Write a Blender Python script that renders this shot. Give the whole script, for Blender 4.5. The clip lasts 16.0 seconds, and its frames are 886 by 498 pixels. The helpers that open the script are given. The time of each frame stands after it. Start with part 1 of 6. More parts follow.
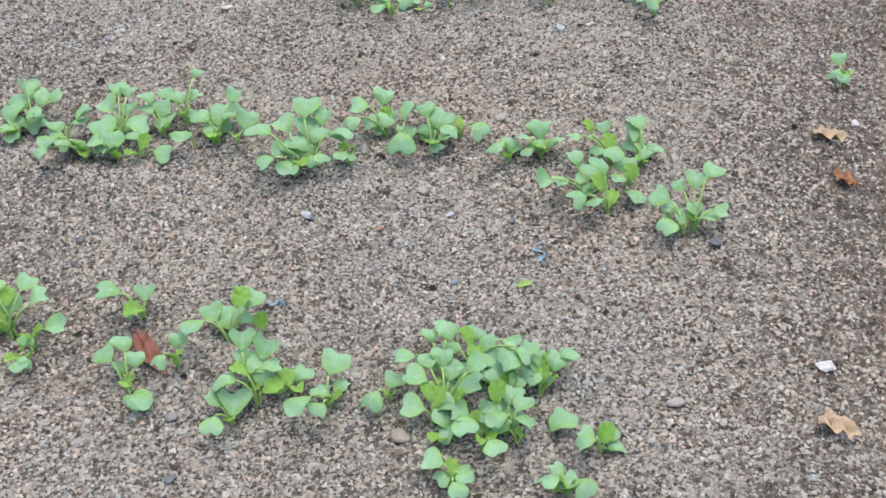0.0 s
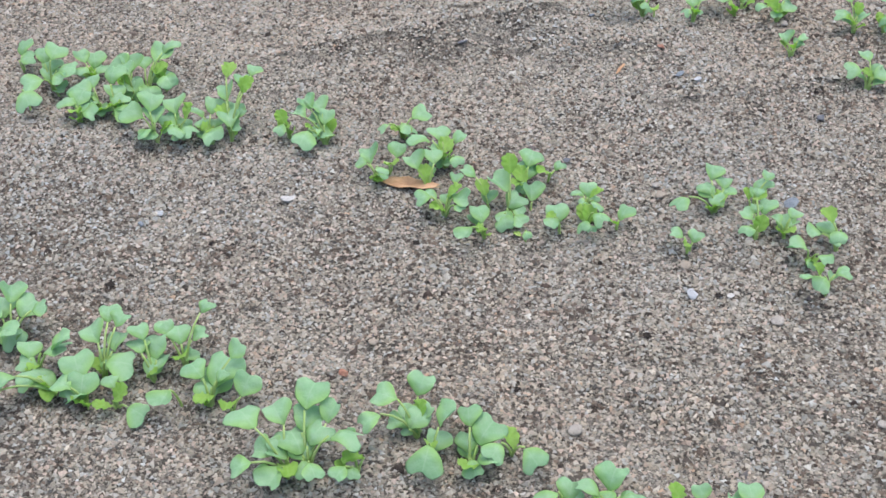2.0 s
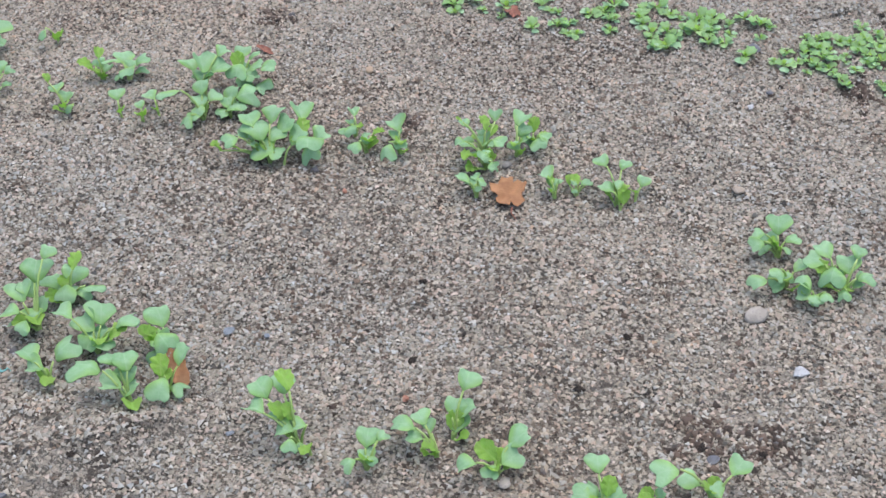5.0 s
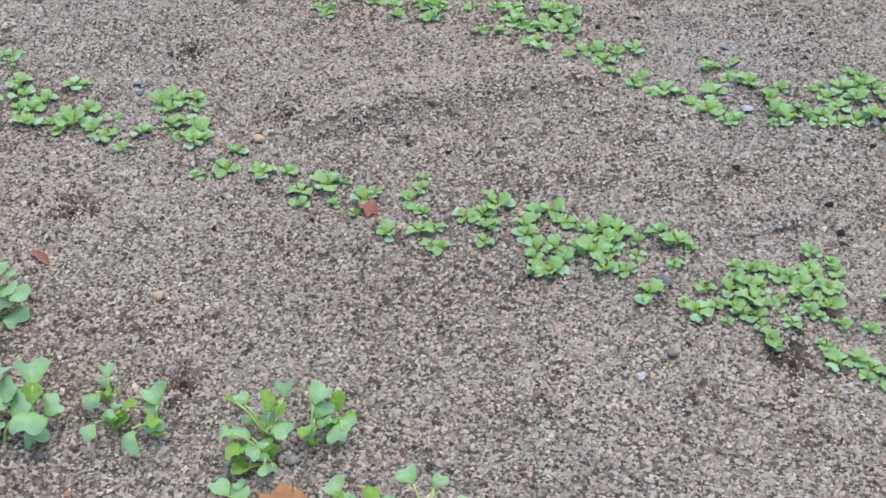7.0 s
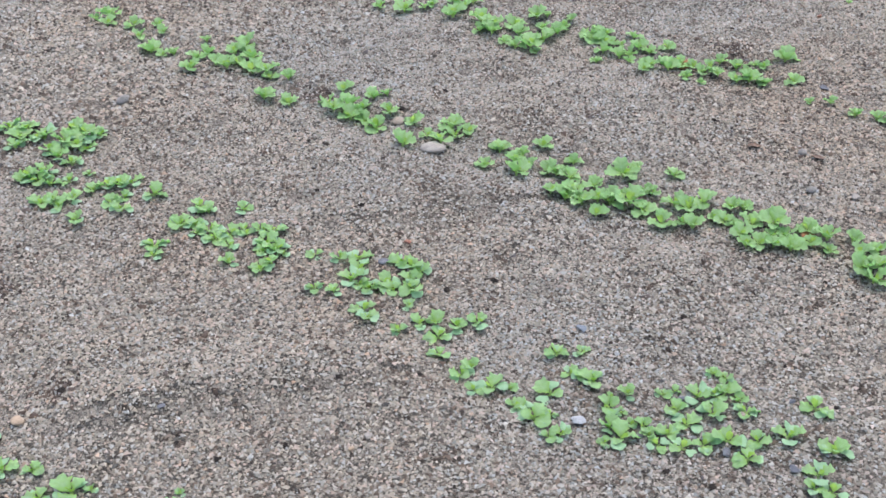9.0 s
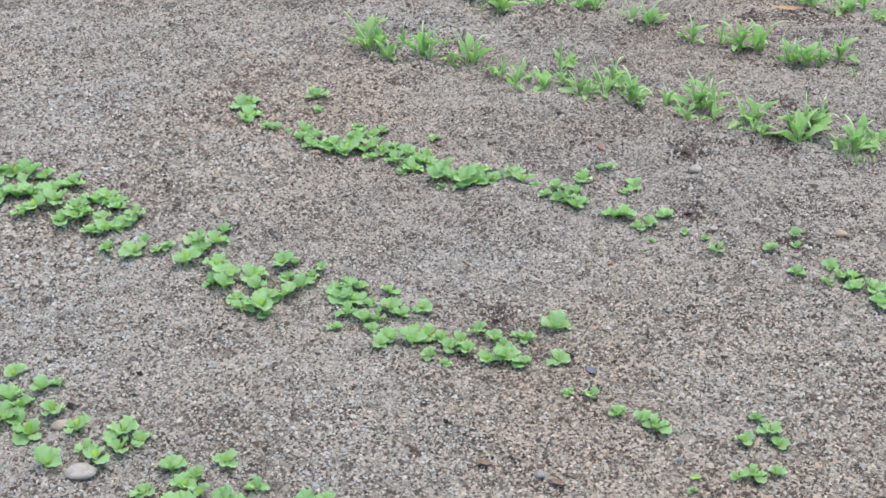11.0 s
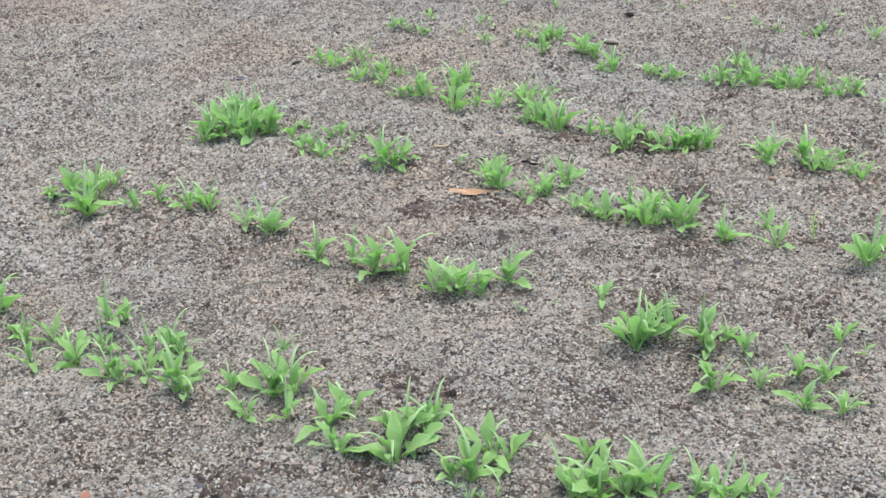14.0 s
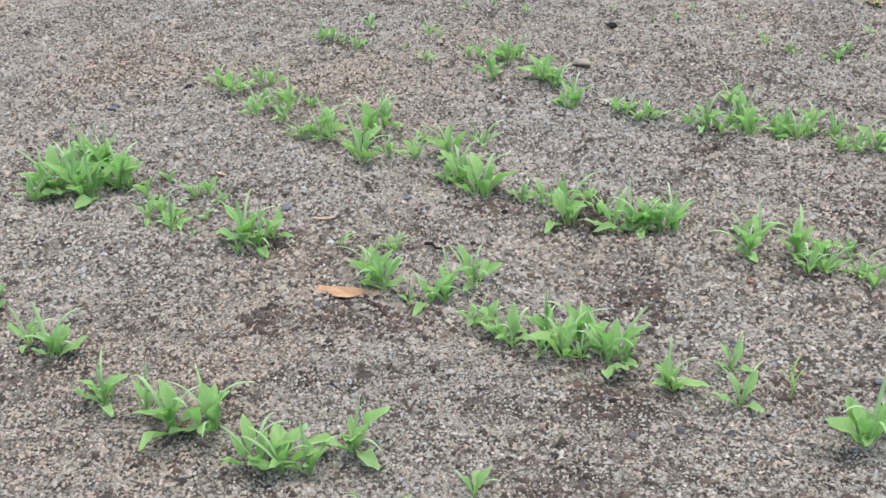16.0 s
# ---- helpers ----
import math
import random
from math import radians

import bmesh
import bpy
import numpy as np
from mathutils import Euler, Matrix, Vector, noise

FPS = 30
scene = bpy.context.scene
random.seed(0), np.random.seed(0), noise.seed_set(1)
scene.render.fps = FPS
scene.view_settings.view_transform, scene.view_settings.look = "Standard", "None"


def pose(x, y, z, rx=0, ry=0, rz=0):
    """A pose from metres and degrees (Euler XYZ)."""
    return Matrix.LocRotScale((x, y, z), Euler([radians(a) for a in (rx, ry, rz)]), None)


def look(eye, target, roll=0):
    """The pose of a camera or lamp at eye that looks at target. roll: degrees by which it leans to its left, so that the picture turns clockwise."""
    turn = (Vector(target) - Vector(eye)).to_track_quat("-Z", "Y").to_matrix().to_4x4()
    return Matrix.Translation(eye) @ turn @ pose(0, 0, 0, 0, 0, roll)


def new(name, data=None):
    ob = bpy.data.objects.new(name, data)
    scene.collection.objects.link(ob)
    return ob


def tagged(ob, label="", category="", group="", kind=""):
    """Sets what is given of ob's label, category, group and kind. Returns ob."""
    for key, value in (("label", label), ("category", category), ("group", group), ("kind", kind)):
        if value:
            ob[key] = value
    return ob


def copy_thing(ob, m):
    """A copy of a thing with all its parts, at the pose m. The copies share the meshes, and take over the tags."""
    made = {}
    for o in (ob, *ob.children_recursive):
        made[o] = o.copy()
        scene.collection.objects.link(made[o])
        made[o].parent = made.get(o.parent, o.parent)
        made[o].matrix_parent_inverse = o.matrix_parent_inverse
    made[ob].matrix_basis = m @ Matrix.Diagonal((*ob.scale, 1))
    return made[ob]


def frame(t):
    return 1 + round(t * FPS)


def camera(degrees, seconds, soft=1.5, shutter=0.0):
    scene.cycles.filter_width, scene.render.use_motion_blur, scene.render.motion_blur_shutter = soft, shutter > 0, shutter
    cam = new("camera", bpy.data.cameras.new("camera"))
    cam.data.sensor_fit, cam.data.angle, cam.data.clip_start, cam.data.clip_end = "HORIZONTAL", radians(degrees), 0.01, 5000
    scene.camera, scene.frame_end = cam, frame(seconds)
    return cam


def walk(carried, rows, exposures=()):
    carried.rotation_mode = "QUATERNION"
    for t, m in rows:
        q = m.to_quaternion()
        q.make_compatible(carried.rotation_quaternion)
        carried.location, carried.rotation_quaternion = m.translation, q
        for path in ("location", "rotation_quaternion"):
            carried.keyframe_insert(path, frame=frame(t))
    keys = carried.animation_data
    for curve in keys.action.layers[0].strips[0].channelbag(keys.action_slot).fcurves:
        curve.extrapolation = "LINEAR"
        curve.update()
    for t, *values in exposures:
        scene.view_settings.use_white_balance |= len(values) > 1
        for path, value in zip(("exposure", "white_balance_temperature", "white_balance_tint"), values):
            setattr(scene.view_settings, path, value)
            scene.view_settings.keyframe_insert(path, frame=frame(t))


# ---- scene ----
cam = camera(42.0, 16.0, soft=1.55)
PATH = [
    (0, (-0.013, 0.019, 0.696), (-0.024, 1.519, -0.627), -0.9),
    (0.5, (-0.031, 0.08, 0.71), (-0.164, 1.584, -0.602), -1.5),
    (1, (0.009, 0.172, 0.704), (-0.228, 1.67, -0.601), -1.7),
    (1.5, (0.077, 0.297, 0.699), (-0.255, 1.778, -0.603), -2.0),
    (2, (0.103, 0.421, 0.699), (-0.297, 1.883, -0.605), -1.9),
    (2.5, (0.131, 0.536, 0.699), (-0.305, 1.988, -0.606), -1.8),
    (3, (0.193, 0.661, 0.706), (-0.259, 2.104, -0.602), -1.8),
    (3.5, (0.256, 0.781, 0.717), (-0.21, 2.219, -0.593), -1.9),
    (4, (0.275, 0.921, 0.705), (-0.195, 2.358, -0.604), -1.7),
    (4.5, (0.286, 1.047, 0.706), (-0.182, 2.489, -0.598), -1.4),
    (4.7, (0.295, 1.087, 0.706), (-0.172, 2.528, -0.599), -1.4),
    (6.8, (0.402, 1.537, 0.67), (-0.175, 2.977, -0.593), -2.1),
    (7, (0.407, 1.575, 0.672), (-0.175, 3.015, -0.589), -2.0),
    (7.5, (0.436, 1.655, 0.684), (-0.162, 3.093, -0.571), -2.0),
    (8, (0.488, 1.734, 0.718), (-0.155, 3.172, -0.514), -1.9),
    (8.5, (0.546, 1.81, 0.744), (-0.157, 3.256, -0.446), -1.8),
    (9, (0.56, 1.918, 0.731), (-0.175, 3.391, -0.405), -1.5),
    (9.5, (0.562, 2.029, 0.728), (-0.182, 3.532, -0.361), -1.3),
    (10, (0.61, 2.138, 0.739), (-0.131, 3.673, -0.307), -1.1),
    (10.2, (0.642, 2.185, 0.752), (-0.097, 3.732, -0.276), -1.0),
    (12.3, (0.788, 2.737, 0.782), (0.058, 4.352, -0.144), -2.3),
    (12.5, (0.825, 2.795, 0.789), (0.102, 4.419, -0.129), -2.3),
    (13, (0.896, 2.929, 0.784), (0.192, 4.57, -0.118), -2.3),
    (13.5, (0.899, 3.099, 0.764), (0.238, 4.761, -0.132), -2.3),
    (14, (0.902, 3.241, 0.753), (0.295, 4.922, -0.145), -2.3),
    (14.5, (0.935, 3.386, 0.755), (0.352, 5.072, -0.149), -2.4),
    (15, (0.945, 3.53, 0.74), (0.347, 5.206, -0.175), -2.4),
    (15.5, (0.931, 3.673, 0.724), (0.291, 5.324, -0.205), -2.5),
    (16, (0.945, 3.791, 0.706), (0.268, 5.413, -0.248), -2.4),
]
walk(cam, [(t, look(eye, target, roll)) for t, eye, target, roll in PATH], exposures=[
    (0, 1.42, 6480, 6.6), (2, 1.37, 6440, 6.6), (4, 1.33, 6430, 7.6), (7, 1.30, 6400, 8.8), (8.5, 1.33, 6340, 8.8),
    (10, 1.42, 6290, 7.2), (12.5, 1.53, 6380, 4.8), (14, 1.52, 6460, 4.2), (16, 1.46, 6500, 4.8)])

# ---- world, sun, exposure ----
world = bpy.data.worlds.new("overcast_sky")
scene.world = world
world.use_nodes = True
wn, wl = world.node_tree.nodes, world.node_tree.links
sky = wn.new("ShaderNodeTexSky")
sky.sky_type = "NISHITA"
sky.sun_disc = False
sky.sun_elevation, sky.sun_rotation = radians(80), radians(25)
sky.air_density, sky.dust_density, sky.ozone_density = 1.0, 4.5, 0.6
wl.new(sky.outputs[0], wn["Background"].inputs[0])
wn["Background"].inputs[1].default_value = 0.15
sun = new("sun", bpy.data.lights.new("sun", "SUN"))
sun.data.energy, sun.data.angle, sun.data.color = 0.5, radians(120), (1.0, 0.965, 0.92)
sun.matrix_world = look((0.4, 0.8, 5.0), (0, 0, 0))


# ---- node helpers ----
def shader(name):
    m = bpy.data.materials.new(name)
    m.use_nodes = True
    t = m.node_tree
    return m, t, t.nodes["Principled BSDF"]


def node(t, kind, **inputs):
    n = t.nodes.new(kind)
    for key, value in inputs.items():
        socket = n.inputs[key.replace("_", " ")]
        if isinstance(value, bpy.types.NodeSocket):
            t.links.new(value, socket)
        else:
            socket.default_value = value
    return n


def ramp(t, fac, *stops):
    n = t.nodes.new("ShaderNodeValToRGB")
    t.links.new(fac, n.inputs[0])
    e = n.color_ramp.elements
    while len(e) < len(stops):
        e.new(0.5)
    for el, (p, c) in zip(e, stops):
        el.position, el.color = p, (*c, 1) if len(c) == 3 else (c[0], c[0], c[0], 1)
    return n.outputs[0]


def mix(t, fac, a, b, how="MIX"):
    n = t.nodes.new("ShaderNodeMix")
    n.data_type, n.blend_type = "RGBA", how
    for i, v in ((0, fac), (6, a), (7, b)):
        if isinstance(v, bpy.types.NodeSocket):
            t.links.new(v, n.inputs[i])
        else:
            n.inputs[i].default_value = v if i == 0 else (*v, 1)
    return n.outputs[2]


def bump(t, bsdf, height, distance, strength=1.0, below=None):
    n = node(t, "ShaderNodeBump", Height=height, Distance=distance, Strength=strength)
    if below is not None:
        t.links.new(below, n.inputs["Normal"])
    t.links.new(n.outputs[0], bsdf.inputs["Normal"])
    return n.outputs[0]


SAND = ((0.0, (0.030, 0.027, 0.024)), (0.10, (0.075, 0.066, 0.057)), (0.17, (0.178, 0.158, 0.134)), (0.34, (0.218, 0.187, 0.160)), (0.50, (0.225, 0.212, 0.186)),
        (0.66, (0.262, 0.231, 0.198)), (0.80, (0.262, 0.253, 0.228)), (0.92, (0.295, 0.280, 0.250)), (1.0, (0.335, 0.324, 0.295)))


def soiled(t, co, c):
    """Dampness and dark soil worked into the sand: broad, blotchy and in crumbs; more of it along the bed."""
    place = node(t, "ShaderNodeSeparateXYZ", Vector=co)

    def reach(k, a, b, v0, v1):
        n = node(t, "ShaderNodeMapRange", Value=place.outputs[k])
        n.inputs[1].default_value, n.inputs[2].default_value, n.inputs[3].default_value, n.inputs[4].default_value = a, b, v0, v1
        return n.outputs[0]

    def math2(how, p, q):
        n = t.nodes.new("ShaderNodeMath")
        n.operation = how
        t.links.new(p, n.inputs[0])
        t.links.new(q, n.inputs[1])
        return n.outputs[0]

    def noise(scale, detail, rough):
        return node(t, "ShaderNodeTexNoise", Vector=co, Scale=scale, Detail=detail, Roughness=rough).outputs[0]
    c = mix(t, ramp(t, noise(3.2, 5.0, 0.62), (0.47, (0.0,)), (0.68, (0.38,))), c, (0.066, 0.056, 0.047))
    mottle = noise(27.0, 5.0, 0.68)
    c = mix(t, ramp(t, mottle, (0.34, (0.35,)), (0.48, (0.0,))), c, (0.062, 0.053, 0.045))
    c = mix(t, ramp(t, mottle, (0.50, (0.0,)), (0.70, (0.25,))), c, (0.29, 0.265, 0.235))
    path = math2("MULTIPLY", reach(0, 0.16, 0.42, 0.0, 0.5), reach(1, 1.1, 1.7, 1.0, 0.0))
    c = mix(t, path, c, (0.085, 0.073, 0.061))
    more = reach(1, 2.6, 4.4, 0.0, 0.06)
    c = mix(t, ramp(t, math2("ADD", noise(19.0, 8.0, 0.76), more), (0.60, (0.0,)), (0.645, (0.85,))), c, (0.043, 0.036, 0.032))
    crumb = noise(46.0, 4.0, 0.6)
    c = mix(t, ramp(t, math2("ADD", crumb, more), (0.645, (0.0,)), (0.69, (0.85,))), c, (0.036, 0.031, 0.027))
    return c, crumb


def sand_material():
    m, t, b = shader("gravelly_sand")
    co = node(t, "ShaderNodeTexCoord").outputs["Object"]
    warp = node(t, "ShaderNodeTexNoise", Vector=co, Scale=230.0, Detail=3.0).outputs["Color"]
    v = node(t, "ShaderNodeVectorMath", Vector=co)
    v.operation = "MULTIPLY_ADD"
    t.links.new(warp, v.inputs[0])
    v.inputs[1].default_value = (0.006, 0.006, 0.006)
    t.links.new(co, v.inputs[2])
    grain = node(t, "ShaderNodeTexVoronoi", Vector=v.outputs[0], Scale=275.0)
    fine = node(t, "ShaderNodeTexVoronoi", Vector=v.outputs[0], Scale=700.0)
    tone = node(t, "ShaderNodeSeparateColor", Color=grain.outputs["Color"])
    tone2 = node(t, "ShaderNodeSeparateColor", Color=fine.outputs["Color"])
    c = mix(t, 0.35, ramp(t, tone.outputs[0], *SAND), ramp(t, tone2.outputs[0], *SAND))
    # dark cell edges: damp fine soil, plus shade painted in between the grains
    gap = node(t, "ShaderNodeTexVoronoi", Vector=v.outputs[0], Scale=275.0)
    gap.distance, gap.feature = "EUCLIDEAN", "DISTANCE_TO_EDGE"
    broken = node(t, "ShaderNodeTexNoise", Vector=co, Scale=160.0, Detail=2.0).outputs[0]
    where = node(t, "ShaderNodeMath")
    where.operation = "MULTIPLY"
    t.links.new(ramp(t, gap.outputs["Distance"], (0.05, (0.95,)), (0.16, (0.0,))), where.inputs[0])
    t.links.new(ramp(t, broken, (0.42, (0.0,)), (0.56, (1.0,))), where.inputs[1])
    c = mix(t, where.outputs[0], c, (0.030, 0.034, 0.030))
    # scattered dark flecks: fine soil and painted gap shade together
    shade_fines = node(t, "ShaderNodeTexNoise", Vector=co, Scale=300.0, Detail=3.0, Roughness=0.6).outputs[0]
    c = mix(t, ramp(t, shade_fines, (0.385, (0.95,)), (0.44, (0.0,))), c, (0.036, 0.031, 0.027))
    c, crumb = soiled(t, co, c)
    # whole sheet darkened, for damp and painted shade under the loose gravel
    c = mix(t, 0.22, c, (0.052, 0.045, 0.039))
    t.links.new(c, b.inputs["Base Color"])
    b.inputs["Roughness"].default_value = 0.92
    b.inputs["Specular IOR Level"].default_value = 0.25
    n = bump(t, b, crumb, 0.006, 0.5)
    h = node(t, "ShaderNodeMath")
    h.operation = "MULTIPLY_ADD"
    t.links.new(fine.outputs["Distance"], h.inputs[0])
    h.inputs[1].default_value = 0.5
    t.links.new(grain.outputs["Distance"], h.inputs[2])
    bump(t, b, h.outputs[0], -0.0022, 0.8, n)
    return m


def grain_material(name, stops, rough=0.9, tints=(), soil=False):
    """Loose grains, each of one tone and tint; soil: more of them are dark and damp where soil shows through."""
    m, t, b = shader(name)
    r = node(t, "ShaderNodeNewGeometry").outputs["Random Per Island"]
    co = node(t, "ShaderNodeTexCoord").outputs["Object"]
    pick = t.nodes.new("ShaderNodeTexWhiteNoise")
    pick.noise_dimensions = "1D"
    t.links.new(r, pick.inputs["W"])
    die = node(t, "ShaderNodeSeparateColor", Color=pick.outputs["Color"])
    c = ramp(t, die.outputs[0], *stops)
    if tints:
        c = mix(t, 1.0, c, ramp(t, die.outputs[1], *tints), "MULTIPLY")

    def field(scale, detail, rough):
        return node(t, "ShaderNodeTexNoise", Vector=co, Scale=scale, Detail=detail, Roughness=rough).outputs[0]

    def math2(how, p, q):
        n = t.nodes.new("ShaderNodeMath")
        n.operation = how
        for i, v in enumerate((p, q)):
            if isinstance(v, bpy.types.NodeSocket):
                t.links.new(v, n.inputs[i])
            else:
                n.inputs[i].default_value = v
        return n.outputs[0]
    if soil:
        c = mix(t, ramp(t, field(2.1, 2.0, 0.5), (0.45, (0.0,)), (0.66, (0.8,))), c, mix(t, 1.0, c, (0.93, 1.0, 1.08), "MULTIPLY"))
        c = mix(t, ramp(t, field(1.7, 2.0, 0.5), (0.50, (0.0,)), (0.70, (0.8,))), c, mix(t, 1.0, c, (1.08, 0.98, 0.90), "MULTIPLY"))
        broad = ramp(t, field(3.4, 5.0, 0.65), (0.46, (0.02,)), (0.74, (0.50,)))
        crumbs = ramp(t, field(24.0, 4.0, 0.62), (0.55, (0.0,)), (0.70, (0.70,)))
        place = node(t, "ShaderNodeSeparateXYZ", Vector=co)

        def reach(k, lo, hi, v0, v1):
            n = node(t, "ShaderNodeMapRange", Value=place.outputs[k])
            n.inputs[1].default_value, n.inputs[2].default_value, n.inputs[3].default_value, n.inputs[4].default_value = lo, hi, v0, v1
            return n.outputs[0]
        trod = math2("MULTIPLY", reach(0, 0.16, 0.42, 0.0, 0.42), reach(1, 1.1, 1.7, 1.0, 0.0))
        share = math2("ADD", math2("MAXIMUM", broad, crumbs), math2("ADD", trod, reach(1, 2.6, 4.6, 0.0, 0.05)))
        damp = math2("LESS_THAN", die.outputs[2], share)
        c = mix(t, damp, c, ramp(t, die.outputs[0], (0.0, (0.022, 0.019, 0.017)), (0.5, (0.066, 0.052, 0.043)), (1.0, (0.132, 0.103, 0.083))))
    spot = field(520.0, 2.0, 0.5)
    c = mix(t, ramp(t, spot, (0.32, (0.30,)), (0.55, (0.0,))), c, (0.085, 0.073, 0.062))
    t.links.new(c, b.inputs["Base Color"])
    b.inputs["Roughness"].default_value = rough
    b.inputs["Specular IOR Level"].default_value = 0.25
    return m


def stone_material(name, a, c2, rough=0.75):
    m, t, b = shader(name)
    co = node(t, "ShaderNodeTexCoord").outputs["Object"]
    n1 = node(t, "ShaderNodeTexNoise", Vector=co, Scale=90.0, Detail=4.0).outputs[0]
    n2 = node(t, "ShaderNodeTexNoise", Vector=co, Scale=600.0, Detail=2.0).outputs[0]
    c = mix(t, ramp(t, n1, (0.35, (0.0,)), (0.65, (1.0,))), a, c2)
    c = mix(t, ramp(t, n2, (0.55, (0.0,)), (0.7, (0.5,))), c, tuple(0.45 * k for k in a))
    t.links.new(c, b.inputs["Base Color"])
    b.inputs["Roughness"].default_value = rough
    b.inputs["Specular IOR Level"].default_value = 0.2
    bump(t, b, n1, 0.002, 0.5)
    return m


def leaf_material(name, dark, light, pale, rough=0.5, thin=0.3, crinkle=0.0006, gloss=0.5, unit=0.03, foot=None):
    m, t, b = shader(name)
    r = node(t, "ShaderNodeObjectInfo").outputs["Random"]
    co = node(t, "ShaderNodeTexCoord").outputs["Object"]
    c = mix(t, r, dark, light)
    n1 = node(t, "ShaderNodeTexNoise", Vector=co, Scale=120.0 * unit, Detail=4.0).outputs[0]
    c = mix(t, ramp(t, n1, (0.38, (0.0,)), (0.70, (0.6,))), c, pale)
    vein = node(t, "ShaderNodeTexVoronoi", Vector=co, Scale=260.0 * unit)
    vein.feature = "DISTANCE_TO_EDGE"
    c = mix(t, ramp(t, vein.outputs["Distance"], (0.0, (0.22,)), (0.09, (0.0,))), c, pale)
    quilt = vein.outputs["Distance"]
    if unit < 1:
        def math2(how, p, q, r=0.0):
            n = t.nodes.new("ShaderNodeMath")
            n.operation = how
            for i, k in enumerate((p, q, r)):
                if isinstance(k, bpy.types.NodeSocket):
                    t.links.new(k, n.inputs[i])
                else:
                    n.inputs[i].default_value = k
            return n.outputs[0]
        place = node(t, "ShaderNodeSeparateXYZ", Vector=co)
        across = math2("ABSOLUTE", place.outputs[1], 0.0)
        c = mix(t, ramp(t, across, (0.012, (0.55,)), (0.035, (0.0,))), c, pale)
        along = math2("SUBTRACT", place.outputs[0], math2("MULTIPLY", across, 0.85))
        wander = math2("MULTIPLY_ADD", n1, 0.10, along)
        side = math2("PINGPONG", wander, 0.11)
        c = mix(t, ramp(t, side, (0.004, (0.24,)), (0.024, (0.0,))), c, pale)
        quilt = math2("MULTIPLY_ADD", side, 1.6, quilt)
        if foot:
            c = mix(t, ramp(t, wander, (0.06, (0.7,)), (0.40, (0.0,))), c, foot)
    t.links.new(c, b.inputs["Base Color"])
    b.inputs["Roughness"].default_value = rough
    b.inputs["Specular IOR Level"].default_value = gloss
    bump(t, b, quilt, crinkle, 0.7)
    tr = node(t, "ShaderNodeBsdfTranslucent", Color=mix(t, 0.5, c, light))
    mx = t.nodes.new("ShaderNodeMixShader")
    mx.inputs[0].default_value = thin
    t.links.new(b.outputs[0], mx.inputs[1])
    t.links.new(tr.outputs[0], mx.inputs[2])
    t.links.new(mx.outputs[0], t.nodes["Material Output"].inputs[0])
    return m


def dead_material(name, a, c2):
    m, t, b = shader(name)
    co = node(t, "ShaderNodeTexCoord").outputs["Object"]
    n1 = node(t, "ShaderNodeTexNoise", Vector=co, Scale=55.0, Detail=5.0, Roughness=0.65).outputs[0]
    c = mix(t, ramp(t, n1, (0.38, (0.0,)), (0.66, (1.0,))), a, c2)
    w = node(t, "ShaderNodeTexWave", Vector=co, Scale=140.0, Distortion=4.0).outputs["Fac"]
    c = mix(t, ramp(t, w, (0.0, (0.3,)), (0.15, (0.0,))), c, tuple(0.5 * k for k in a))
    t.links.new(c, b.inputs["Base Color"])
    b.inputs["Roughness"].default_value = 0.8
    bump(t, b, n1, 0.002, 0.6)
    return m


M_SAND = sand_material()
M_GRAIN = grain_material("gravel_grains", ((0.0, (0.035, 0.034, 0.033)), (0.07, (0.062, 0.058, 0.054)), (0.12, (0.158, 0.150, 0.137)), (0.35, (0.212, 0.203, 0.186)), (0.65, (0.248, 0.238, 0.220)), (0.90, (0.285, 0.275, 0.257)), (0.97, (0.305, 0.297, 0.281)), (1.0, (0.36, 0.355, 0.34))),
                         tints=((0.0, (1.03, 0.99, 0.91)), (0.30, (1.04, 0.985, 0.895)), (0.36, (0.99, 1.0, 0.965)), (0.58, (0.985, 1.0, 0.975)), (0.63, (1.11, 0.96, 0.89)), (0.76, (1.09, 0.96, 0.90)), (0.81, (0.94, 1.0, 1.02)), (0.95, (0.92, 1.0, 1.06)), (1.0, (1.2, 0.92, 0.74))), soil=True)
M_CRUMB = grain_material("dark_crumbs", ((0.0, (0.022, 0.018, 0.016)), (0.5, (0.050, 0.037, 0.031)), (0.85, (0.098, 0.072, 0.058)), (1.0, (0.075, 0.078, 0.09))))
M_SEED = leaf_material("seed_leaf_green", (0.262, 0.475, 0.265), (0.328, 0.54, 0.328), (0.40, 0.585, 0.405), 0.55, 0.56, 0.0007, 0.35, foot=(0.31, 0.53, 0.14))
M_TRUE = leaf_material("true_leaf_green", (0.32, 0.56, 0.11), (0.40, 0.62, 0.165), (0.46, 0.65, 0.25), 0.58, 0.68, 0.0014, 0.2)
M_STEM = leaf_material("stem_green", (0.28, 0.43, 0.12), (0.35, 0.50, 0.17), (0.42, 0.53, 0.26), 0.5, 0.4, unit=1.0)
M_ROS = leaf_material("rosette_green", (0.375, 0.60, 0.275), (0.455, 0.655, 0.35), (0.51, 0.685, 0.445), 0.6, 0.68, 0.0010, 0.2, foot=(0.38, 0.60, 0.13))
M_ROSC = leaf_material("rosette_seed_leaf", (0.35, 0.56, 0.35), (0.41, 0.61, 0.40), (0.47, 0.64, 0.47), 0.58, 0.58, 0.0006, 0.25)
M_HEART = leaf_material("rosette_heart_green", (0.34, 0.575, 0.09), (0.42, 0.63, 0.14), (0.46, 0.65, 0.21), 0.6, 0.6, 0.0010, 0.15)
